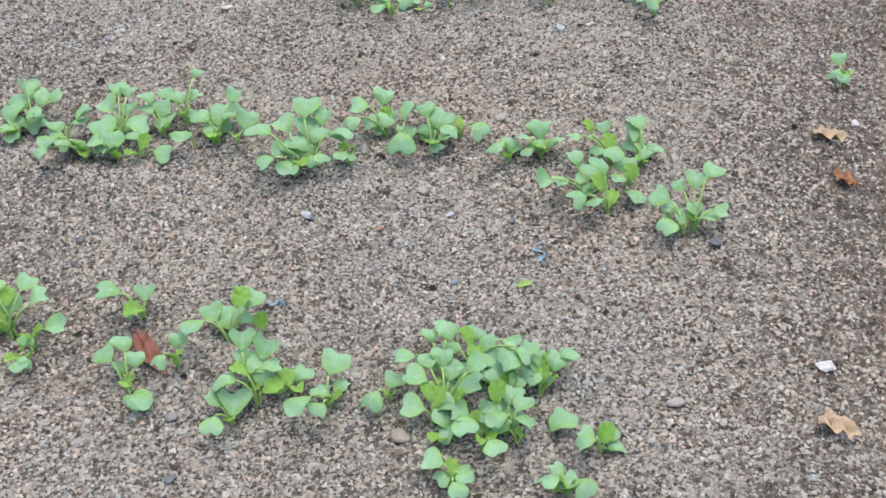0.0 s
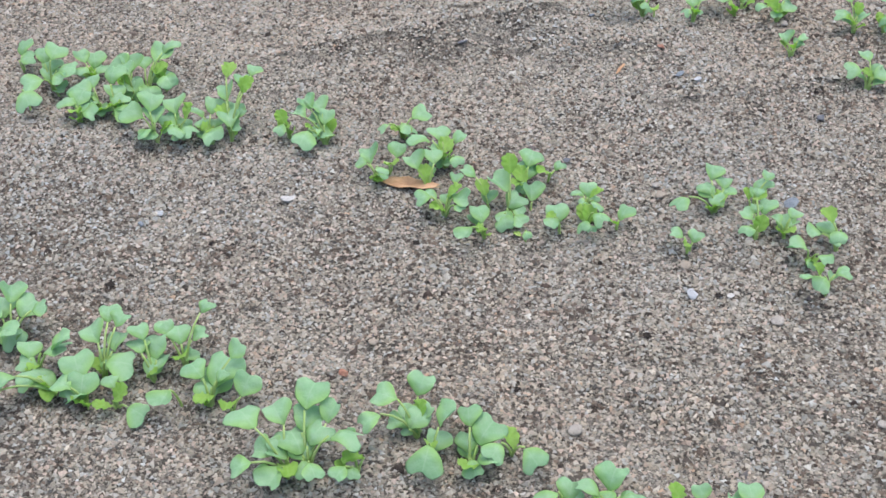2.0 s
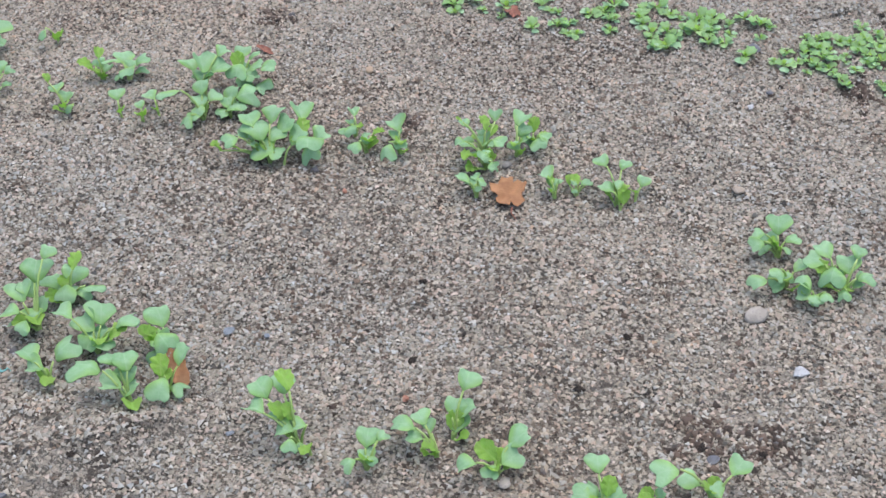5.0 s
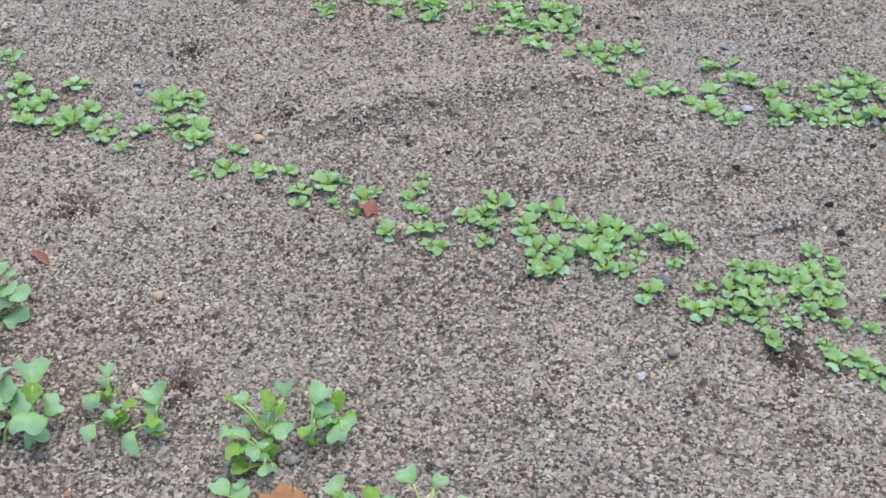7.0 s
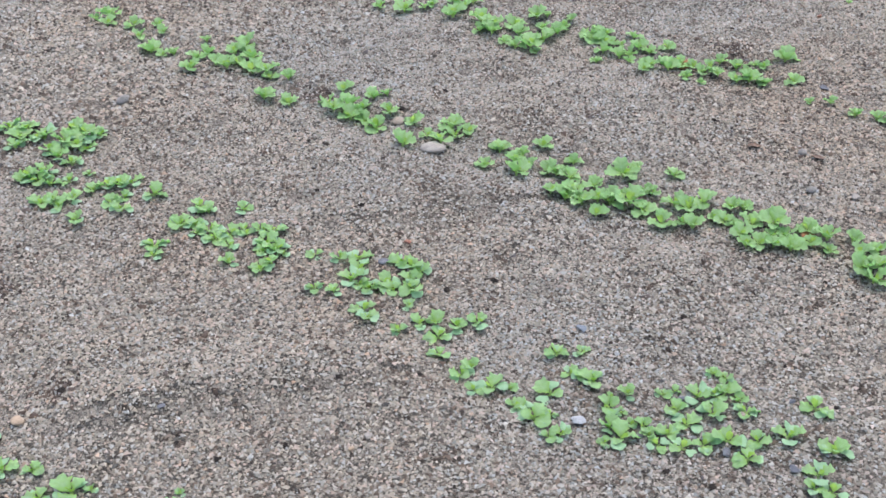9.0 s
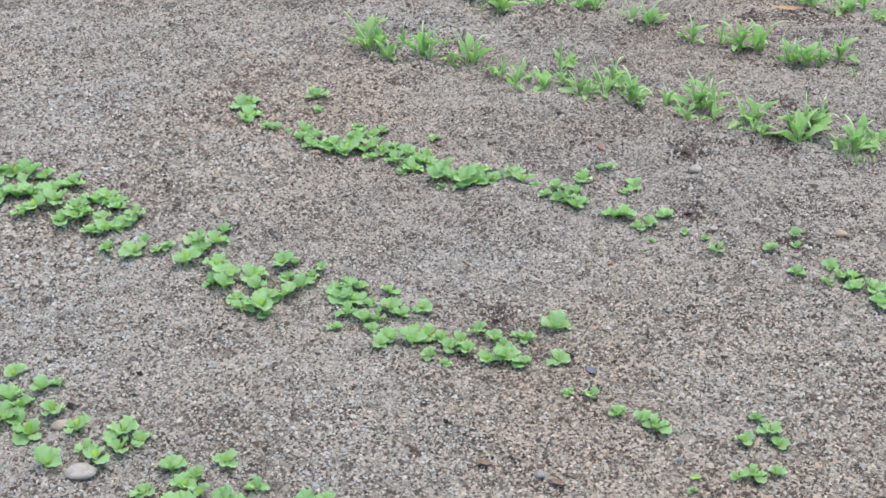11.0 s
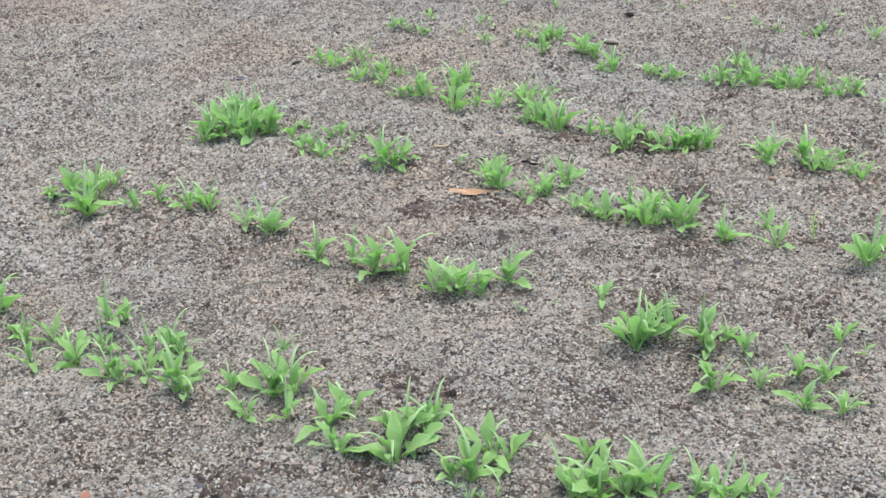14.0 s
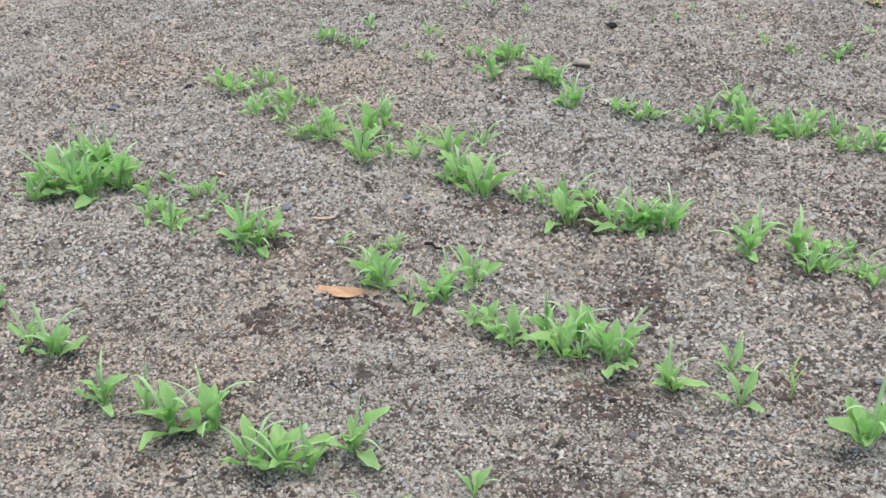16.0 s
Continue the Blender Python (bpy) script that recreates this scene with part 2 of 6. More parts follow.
M_SPIN = leaf_material("spinach_green", (0.385, 0.605, 0.235), (0.455, 0.66, 0.30), (0.515, 0.69, 0.40), 0.6, 0.70, 0.0010, 0.2, foot=(0.40, 0.60, 0.17))
M_STRAP = leaf_material("spinach_strap", (0.39, 0.58, 0.27), (0.45, 0.63, 0.33), (0.49, 0.65, 0.39), 0.55, 0.6, 0.0006, 0.15, foot=(0.39, 0.60, 0.16))


# ---- ground relief ----
TABLES = {}


def value_noise(x, y, step, seed):
    if seed not in TABLES:
        made = np.random.RandomState(seed).rand(257, 257)
        made[256], made[:, 256] = made[0], made[:, 0]
        TABLES[seed] = made
    table = TABLES[seed]
    u, v = np.asarray(x) / step + 100.3, np.asarray(y) / step + 100.7
    i, j = np.floor(u).astype(int), np.floor(v).astype(int)
    a, b = u - i, v - j
    a, b = a * a * (3 - 2 * a), b * b * (3 - 2 * b)
    i, j = i % 256, j % 256
    return (table[i, j] * (1 - a) + table[i + 1, j] * a) * (1 - b) + (table[i, j + 1] * (1 - a) + table[i + 1, j + 1] * a) * b - 0.5


# low ridges left by the rake: x, y to x, y, height
RIDGES = [(-0.34, 1.52, -0.18, 1.57, 0.008), (-0.23, 1.59, -0.11, 1.64, 0.007), (-0.11, 1.64, -0.00, 1.60, 0.006), (0.11, 1.51, 0.22, 1.55, 0.007), (-0.23, 1.56, -0.12, 1.63, 0.008), (-0.06, 2.51, 0.11, 2.63, 0.010), (0.40, 2.48, 0.50, 2.56, 0.007), (-0.03, 2.89, 0.11, 2.99, 0.008), (-0.06, 2.50, 0.06, 2.63, 0.009), (-0.32, 1.50, -0.14, 1.57, 0.007), (-0.16, 1.62, 0.01, 1.59, 0.007), (0.50, 4.70, 0.80, 4.72, 0.007), (0.21, 4.51, 0.36, 4.63, 0.008)]


def relief(x, y):
    """The height of the raked sand over the level."""
    lumpy = np.interp(y, (2.5, 4.2), (1.0, 1.7))
    z = 0.016 * value_noise(x, y, 0.23, 3) + lumpy * (0.011 * value_noise(x, y, 0.09, 5) + 0.007 * value_noise(x, y, 0.035, 7))
    z = z + 0.003 * lumpy * value_noise(x, y, 0.016, 9)
    for x0, y0, x1, y1, h in RIDGES:
        dx, dy = x1 - x0, y1 - y0
        s = np.clip(((x - x0) * dx + (y - y0) * dy) / (dx * dx + dy * dy), 0, 1)
        wob = 0.03 * value_noise(x, y, 0.06, 13)
        d = np.hypot(x - x0 - s * dx, y - y0 - s * dy) * np.sign((y - y0) * dx - (x - x0) * dy) + wob
        z = z + 1.15 * h * np.where(d > 0, np.exp(-(d / 0.055) ** 2), np.exp(-(d / 0.018) ** 2))
    k = np.clip((np.asarray(x) - 0.24) / 0.3, 0, 1) * np.clip((1.7 - np.asarray(y)) / 0.5, 0, 1)
    return z - 0.035 * k * k * (3 - 2 * k)


def mesh_object(name, verts, faces, material, parent=None, smooth=True):
    me = bpy.data.meshes.new(name)
    me.from_pydata(verts, [], faces)
    if smooth:
        me.polygons.foreach_set("use_smooth", [True] * len(me.polygons))
    me.materials.append(material)
    me.update()
    ob = new(name, me)
    ob.parent = parent
    return ob


def axis_points(lo, hi, step, far):
    inner = list(np.arange(lo, hi + step / 2, step))
    out, d, p = [], step, hi
    while p < far:
        d *= 1.35
        p += d
        out.append(p)
    down, d, p = [], step, lo
    while p > -far:
        d *= 1.35
        p -= d
        down.append(p)
    return np.array(down[::-1] + inner + out)


def build_ground():
    xs, ys = axis_points(-1.7, 1.4, 0.018, 400), axis_points(0.2, 6.8, 0.018, 400)
    gx, gy = np.meshgrid(xs, ys)
    gz = relief(gx, gy) * np.clip(2.0 - np.maximum(abs(gx), abs(gy - 3)) / 12, 0, 1) - 0.0012
    n, k = len(xs), len(ys)
    co = np.stack([gx, gy, gz], -1).reshape(-1, 3)
    a = (np.arange(k - 1)[:, None] * n + np.arange(n - 1)).ravel()
    quads = np.stack([a, a + 1, a + n + 1, a + n], -1)
    me = bpy.data.meshes.new("ground")
    me.vertices.add(len(co))
    me.vertices.foreach_set("co", co.ravel())
    me.loops.add(quads.size)
    me.loops.foreach_set("vertex_index", quads.ravel())
    me.polygons.add(len(quads))
    me.polygons.foreach_set("loop_start", np.arange(0, quads.size, 4))
    me.polygons.foreach_set("use_smooth", np.ones(len(quads), bool))
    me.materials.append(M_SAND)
    me.update(calc_edges=True)
    ob = new("ground", me)
    tagged(ob, "raked grey-brown gravelly sand of a vegetable bed, damp in patches", "ground", kind="structure")


build_ground()


# ---- plan of the bed: x span that the walk passes, by y ----
def bed_span(y):
    return np.interp(y, (0.4, 1.2, 2.4, 5.0, 5.7, 6.2), (-0.5, -0.85, -0.8, -1.55, -1.5, -1.2)), np.interp(y, (0.4, 1.2, 2.4, 4.2, 6.4), (0.42, 0.58, 0.66, 1.1, 1.15))


# patches of dark soil on the sand: x, y, reach
PATCHES = [(0.594, 5.166, 0.024), (0.305, 4.766, 0.026), (0.378, 4.808, 0.028), (0.703, 4.977, 0.028), (0.237, 4.937, 0.024), (0.70, 4.94, 0.040), (0.73, 4.73, 0.043), (0.60, 5.13, 0.026), (0.90, 4.81, 0.035), (0.46, 4.81, 0.032), (0.72, 5.41, 0.030), (0.94, 5.24, 0.041), (0.47, 5.12, 0.027), (0.48, 4.13, 0.027), (0.72, 4.56, 0.033), (0.90, 4.59, 0.043), (0.47, 4.29, 0.030), (0.40, 3.87, 0.027), (0.52, 4.30, 0.033), (0.35, 4.07, 0.027), (0.59, 5.15, 0.035), (0.36, 4.10, 0.035), (-0.24, 3.14, 0.020), (0.26, 3.48, 0.025), (-0.15, 2.50, 0.022), (-0.04, 2.11, 0.016), (0.42, 2.30, 0.014), (-0.33, 2.61, 0.019), (0.32, 1.76, 0.021), (0.37, 1.77, 0.018), (-0.27, 2.28, 0.023), (0.56, 3.82, 0.025), (0.61, 3.27, 0.027)]


def scatter(name, count, size, material, label, category, seed, sink=0.35, flat=0.7, clump=0.0):
    """Angular bits strewn over the bed, joined in one mesh of stuff."""
    rng = np.random.RandomState(seed)
    tries = count * (6 if clump else 3)
    y = rng.uniform(0.4, 6.5, tries)
    x = rng.uniform(-1.6, 1.2, tries)
    if clump:
        for k, (px, py, pr) in enumerate(PATCHES):
            x[k * 160:k * 160 + 160] = px + pr * 0.8 * rng.randn(160)
            y[k * 160:k * 160 + 160] = py + pr * 0.8 * rng.randn(160)
    lo, hi = bed_span(y)
    keep = (x > lo) & (x < hi)
    if clump:
        near = np.zeros(tries)
        for px, py, pr in PATCHES:
            near = np.maximum(near, np.exp(-((x - px) ** 2 + (y - py) ** 2) / (pr * pr)))
        keep &= rng.rand(tries) < np.clip((0.22 + clump * 0.2 * value_noise(x, y, 0.10, 11)) * np.interp(y, (2.4, 4.0), (0.8, 1.7)) + near, 0.02, 1)
    x, y = x[keep][:count], y[keep][:count]
    count = len(x)
    s = np.clip(size[0] * np.exp(size[1] * rng.randn(count)), size[2], size[3])
    if clump:
        s *= np.interp(y, (3.2, 4.6), (1.0, 1.3))
    turn = rng.uniform(0, 6.28, count)[:, None] + np.array((0, 2.1, 4.2)) + rng.uniform(-0.5, 0.5, (count, 3))
    low = np.stack([np.cos(turn), np.sin(turn), np.zeros_like(turn)], -1) * rng.uniform(0.5, 0.75, (count, 3, 1))
    top = low * rng.uniform(0.45, 1.0, (count, 3, 1))
    low[..., 2] = -sink
    top[..., 2] = flat * rng.uniform(0.25, 1.0, (count, 3)) - sink * 0.3
    p = np.concatenate([low, top], 1) * s[:, None, None]
    z = relief(x, y)
    co = (p + np.stack([x, y, z], -1)[:, None, :]).reshape(-1, 3)
    tris = np.array([(3, 4, 5), (0, 1, 4), (0, 4, 3), (1, 2, 5), (1, 5, 4), (2, 0, 3), (2, 3, 5)])
    quads = (np.arange(count)[:, None, None] * 6 + tris[None]).reshape(-1, 3)
    me = bpy.data.meshes.new(name)
    me.vertices.add(len(co))
    me.vertices.foreach_set("co", co.ravel())
    me.loops.add(quads.size)
    me.loops.foreach_set("vertex_index", quads.ravel())
    me.polygons.add(len(quads))
    me.polygons.foreach_set("loop_start", np.arange(0, quads.size, 3))
    me.materials.append(material)
    me.update(calc_edges=True)
    tagged(new(name, me), label, category, kind="stuff")


def near_edge(y):
    """Where the ground that the walk passes closely begins, by y."""
    return np.interp(y, (0.4, 1.2, 2.0, 2.8, 3.6, 4.4, 4.8, 5.0), (-0.55, -0.85, -0.7, -0.5, -0.2, -0.15, 0.1, 3.0))


def strew_gravel(name, step, sides, near, label, seed):
    """Rounded grains side by side over one part of the bed, joined in one mesh of stuff."""
    rng = np.random.RandomState(seed)
    y, x = np.meshgrid(np.arange(0.4, 6.6, step * 0.9), np.arange(-1.6, 1.25, step))
    x[:, ::2] += step / 2
    x, y = (x + step * rng.uniform(-0.42, 0.42, x.shape)).ravel(), (y + step * rng.uniform(-0.42, 0.42, x.shape)).ravel()
    lo, hi = bed_span(y)
    keep = (x > lo) & (x < hi) & ((x > near_edge(y)) == near)
    x, y = x[keep], y[keep]
    n = len(x)
    s = step * np.clip(0.66 * np.exp(0.27 * rng.randn(n)), 0.4, 1.5)
    turn = rng.uniform(0, 6.28, n)[:, None] + np.arange(sides) * 2 * np.pi / sides + rng.uniform(-0.3, 0.3, (n, sides))
    reach = rng.uniform(0.65, 1.2, (n, sides))
    long = rng.uniform(0.8, 1.25, n)[:, None]
    p = np.zeros((n, sides + 1, 3))
    p[:, :sides, 0], p[:, :sides, 1] = np.cos(turn) * reach * long, np.sin(turn) * reach / long
    p[:, :sides, 2] = -0.36 + rng.uniform(-0.12, 0.12, (n, sides))
    p[:, sides, :2] = rng.uniform(-0.28, 0.28, (n, 2))
    p[:, sides, 2] = rng.uniform(0.16, 0.55, n)
    p *= s[:, None, None]
    co = (p + np.stack([x, y, relief(x, y) + step * rng.uniform(-0.12, 0.2, n)], -1)[:, None, :]).reshape(-1, 3)
    tris = (np.arange(n)[:, None, None] * (sides + 1) + np.array([(k, (k + 1) % sides, sides) for k in range(sides)])[None]).reshape(-1, 3)
    me = bpy.data.meshes.new(name)
    me.vertices.add(len(co))
    me.vertices.foreach_set("co", co.ravel())
    me.loops.add(tris.size)
    me.loops.foreach_set("vertex_index", tris.ravel())
    me.polygons.add(len(tris))
    me.polygons.foreach_set("loop_start", np.arange(0, tris.size, 3))
    me.polygons.foreach_set("use_smooth", np.ones(len(tris), bool))
    me.materials.append(M_GRAIN)
    me.update(calc_edges=True)
    tagged(new(name, me), label, "gravel", kind="stuff")


strew_gravel("gravel", 0.0037, 3, True, "loose rounded gravel grains in tan, grey and pink", 21)
strew_gravel("gravel", 0.0054, 3, False, "loose gravel grains in tan and grey farther up the bed", 24)
scatter("grit", 12000, (0.0034, 0.25, 0.002, 0.0075), M_GRAIN, "sharp stone chips in tan, grey and pink on the gravel", "grit", 23, 0.2, 0.75)
scatter("soil_crumbs", 20000, (0.0040, 0.42, 0.0022, 0.0095), M_CRUMB, "dark damp crumbs of soil and bark on sand", "soil", 22, 0.25, 0.4, 2.6)


# ---- leaf shapes ----
def sheet(rim, rise, rings=3, thick=0.0, centre=(0.5, 0.0)):
    """A leaf blade from its rim (x along the midrib, y across) and a function for its height; two skins where thick."""
    n = len(rim)
    v = [(*centre, rise(*centre))]
    for r in range(1, rings + 1):
        k = (r / rings) ** 0.85 if not thick else 1.0 if r == rings else 0.94 * (r / (rings - 1)) ** 0.85
        for x, y in rim:
            px, py = centre[0] + (x - centre[0]) * k, centre[1] + (y - centre[1]) * k
            v.append((px, py, rise(px, py)))
    f = [(0, 1 + i, 1 + (i + 1) % n) for i in range(n)]
    for r in range(rings - 1):
        a, b = 1 + r * n, 1 + (r + 1) * n
        f += [(a + i, b + i, b + (i + 1) % n, a + (i + 1) % n) for i in range(n)]
    if thick:
        m, o = len(v), 1 + (rings - 1) * n
        v += [(x, y, z - thick) for x, y, z in v[:o]]
        f += [tuple(i if i >= o else m + i for i in reversed(q)) for q in f]
    return v, f


def leaf_mesh(name, v, f, material):
    me = bpy.data.meshes.new(name)
    me.from_pydata(v, [], f)
    me.polygons.foreach_set("use_smooth", [True] * len(me.polygons))
    me.materials.append(material)
    me.update()
    return me


def heart_leaf(seed, material, notch=0.36, wide=0.55, n=24, rings=3):
    """A rounded seed leaf with a notched tip, one long; its lobes fold up or hang."""
    r = random.Random(seed)
    ph, cup, droop, side = r.uniform(0, 6), r.uniform(-0.55, 0.6), r.uniform(0.1, 0.85), r.uniform(-0.25, 0.25)
    notch, lop, curl = notch * r.uniform(0.75, 1.5), r.uniform(-0.18, 0.18), r.uniform(-0.5, 0.35)
    rim = []
    for i in range(n):
        a = 2 * math.pi * i / n
        b = (a + math.pi) % (2 * math.pi) - math.pi
        base = math.exp(-((math.pi - abs(b)) / 0.95) ** 2)
        x = 0.52 + 0.5 * math.cos(a) * (1 - notch * math.exp(-((b + lop) / 0.36) ** 2)) + 0.02 * math.sin(5 * a + ph)
        y = wide * math.sin(a) * (1 + 0.26 * math.cos(a)) * (1 - 0.5 * base) * (1 + 0.06 * math.sin(3 * a + ph) + lop * math.sin(a) + 0.03 * math.sin(8 * a + ph))
        rim.append((x, y))

    def rise(x, y):
        far = max(0.0, math.hypot((x - 0.5) * 1.05, y / wide * 0.52) - 0.3)
        return (cup * (abs(y) * 0.6 + y * y) - droop * (x - 0.35) ** 2 + side * y * (0.5 + x) + curl * far * far * 2.4
                + 0.05 * math.sin(9 * x + ph) * abs(y) * 2 + 0.06 * far * math.sin(7 * math.atan2(y, x - 0.5) + ph))
    return leaf_mesh("seed_leaf", *sheet(rim, rise, rings, 0.005), material)


def crinkled_leaf(seed, material, wide=0.36, teeth=0.10, cupped=0.5, n=24, rings=3, lobes=7):
    """An oblong young leaf with a toothed, wavy margin, one long."""
    r = random.Random(seed)
    ph, bend, side = r.uniform(0, 6), r.uniform(0.1, 0.7), r.uniform(-0.2, 0.2)
    cupped *= r.uniform(0.4, 1.3)
    rim = []
    for i in range(n):
        a = 2 * math.pi * i / n
        base = math.exp(-((math.pi - abs((a + math.pi) % (2 * math.pi) - math.pi)) / 0.6) ** 2)
        k = 1 + teeth * (math.sin(lobes * a + ph) + 0.5 * math.sin((lobes + 4) * a + 2 * ph)) * (1 - base)
        rim.append((0.52 + 0.5 * math.cos(a) * k, wide * math.sin(a) * k * (1 + 0.3 * math.cos(a)) * (1 - 0.45 * base)))

    def rise(x, y):
        far = max(0.0, math.hypot((x - 0.5) * 1.05, y / wide * 0.52) - 0.28)
        return (cupped * (abs(y) * 0.7 + y * y) - bend * (x - 0.3) ** 2 + side * y + 0.04 * math.sin(13 * x + ph) * math.cos(11 * y + ph)
                + 0.07 * abs(y) * math.sin(17 * x + ph) + 0.28 * far * math.sin(lobes * math.atan2(y, x - 0.5) + ph))
    return leaf_mesh("true_leaf", *sheet(rim, rise, rings, 0.006), material)


def oval_leaf(seed, material):
    """A smooth pointed spinach leaf, one long: a stalk that widens into a spoon-shaped blade."""
    r = random.Random(seed)
    ph, bend, fold, wide, tip = r.uniform(0, 6), r.uniform(0.0, 1.1), r.uniform(-0.1, 0.6), r.uniform(0.145, 0.22), r.uniform(0.85, 1.35)
    stalk, sway = r.uniform(0.16, 0.34), r.uniform(-0.12, 0.12)
    rim, n = [], 20
    for i in range(n):
        a = 2 * math.pi * i / n
        x = 0.5 + 0.5 * math.cos(a)
        w = 0.022
        if x > stalk:
            w = max(w, wide * math.sin(math.pi * min(1.0, (x - stalk) / (1 - stalk)) ** tip) ** 0.7 * (1 + 0.08 * math.sin(5 * a + ph)))
        rim.append((x, math.copysign(w if 0 < i < n else 0.0, math.sin(a) + 1e-9) + sway * (x - 0.3) ** 2))

    def rise(x, y):
        return fold * abs(y) - bend * (x - 0.3) ** 2 * 0.8 + 0.05 * math.sin(11 * x + ph) * (abs(y) * 6) + 0.02 * math.sin(54 * y + 5 * x + ph)
    return leaf_mesh("true_leaf", *sheet(rim, rise, 2, 0.007, (0.6, 0.0)), material)


def strap_mesh(seed, material):
    """A long narrow spinach seed leaf that arches over, one long."""
    r = random.Random(seed)
    bend, twist, w0 = r.uniform(0.2, 2.4), r.uniform(-0.7, 0.7), r.uniform(0.020, 0.033)
    v, f, n = [], [], 11
    ang, x, z = 0.0, 0.0, 0.0
    for i in range(n):
        s = i / (n - 1)
        w = w0 * (0.32 + 0.68 * math.sin(math.pi * min(1, 0.15 + s * 0.85)) ** 0.6) if i < n - 1 else 0.006
        tw = twist * s
        for k, dz in ((-1, 0.012), (0, 0.0), (1, 0.012)):
            v.append((x, k * w * math.cos(tw), z + dz + k * w * math.sin(tw)))
        ang -= bend * s * 2.0 / n
        x, z = x + math.cos(ang) / (n - 1), z + math.sin(ang) / (n - 1)
    for i in range(n - 1):
        for k in (0, 1):
            a = i * 3 + k
            f.append((a, a + 1, a + 4, a + 3))
    m = len(v)
    v += [(a, b, c - 0.012) for a, b, c in v]
    f += [tuple(m + i for i in reversed(q)) for q in f]
    for i in range(n - 1):
        for a, b in ((i * 3, i * 3 + 3), (i * 3 + 5, i * 3 + 2)):
            f.append((a, b, m + b, m + a))
    return leaf_mesh("seed_leaf", v, f, material)


def tube(v, f, pts, r0, r1, sides=6, joined=False):
    """Adds a tapered tube along pts to v and f; joined: it springs from the first ring in v."""
    o = len(v)
    n = len(pts)
    for i, p in enumerate(pts):
        d = (Vector(pts[min(i + 1, n - 1)]) - Vector(pts[max(i - 1, 0)])).normalized()
        q = d.to_track_quat("Z", "Y")
        r = r0 + (r1 - r0) * i / (n - 1)
        for k in range(sides):
            a = 2 * math.pi * k / sides
            v.append(tuple(Vector(p) + q @ Vector((r * math.cos(a), r * math.sin(a), 0))))
    for i in range(n - 1):
        for k in range(sides):
            a, b = o + i * sides + k, o + i * sides + (k + 1) % sides
            low = (k, (k + 1) % sides) if joined and i == 0 else (a, b)
            f.append((*low, b + sides, a + sides))
    f.append(tuple(o + (n - 1) * sides + k for k in range(sides)))


def arc(a, b, lift, n=5):
    """Points from a to b that leave a upwards."""
    a, b = Vector(a), Vector(b)
    c = Vector((a.x * 0.75 + b.x * 0.25, a.y * 0.75 + b.y * 0.25, a.z + (b.z - a.z) * lift))
    return [tuple((1 - s) ** 2 * a + 2 * s * (1 - s) * c + s * s * b) for s in (i / (n - 1) for i in range(n))]


def leaf_pose(base, direction, lift, length, width, roll=0.0):
    """The pose of a unit leaf whose foot is at base: its heading, its rise in degrees, length and width."""
    return (Matrix.Translation(base) @ Matrix.Rotation(direction, 4, "Z") @ Matrix.Rotation(-radians(lift), 4, "Y")
            @ Matrix.Rotation(radians(roll), 4, "X") @ Matrix.Diagonal((length, width, length, 1)))


def put_leaf(name, me, parent, m, label=""):
    ob = new(name, me)
    ob.parent = parent
    ob.matrix_basis = m
    if label:
        ob["label"] = label
    return ob


HEARTS = [heart_leaf(100 + i, M_SEED) for i in range(14)]
CRINKLES = [crinkled_leaf(200 + i, M_TRUE, 0.37, 0.075, 0.55, 26, 3, 9) for i in range(10)]


# ---- radish seedlings ----
rng = random.Random(5)


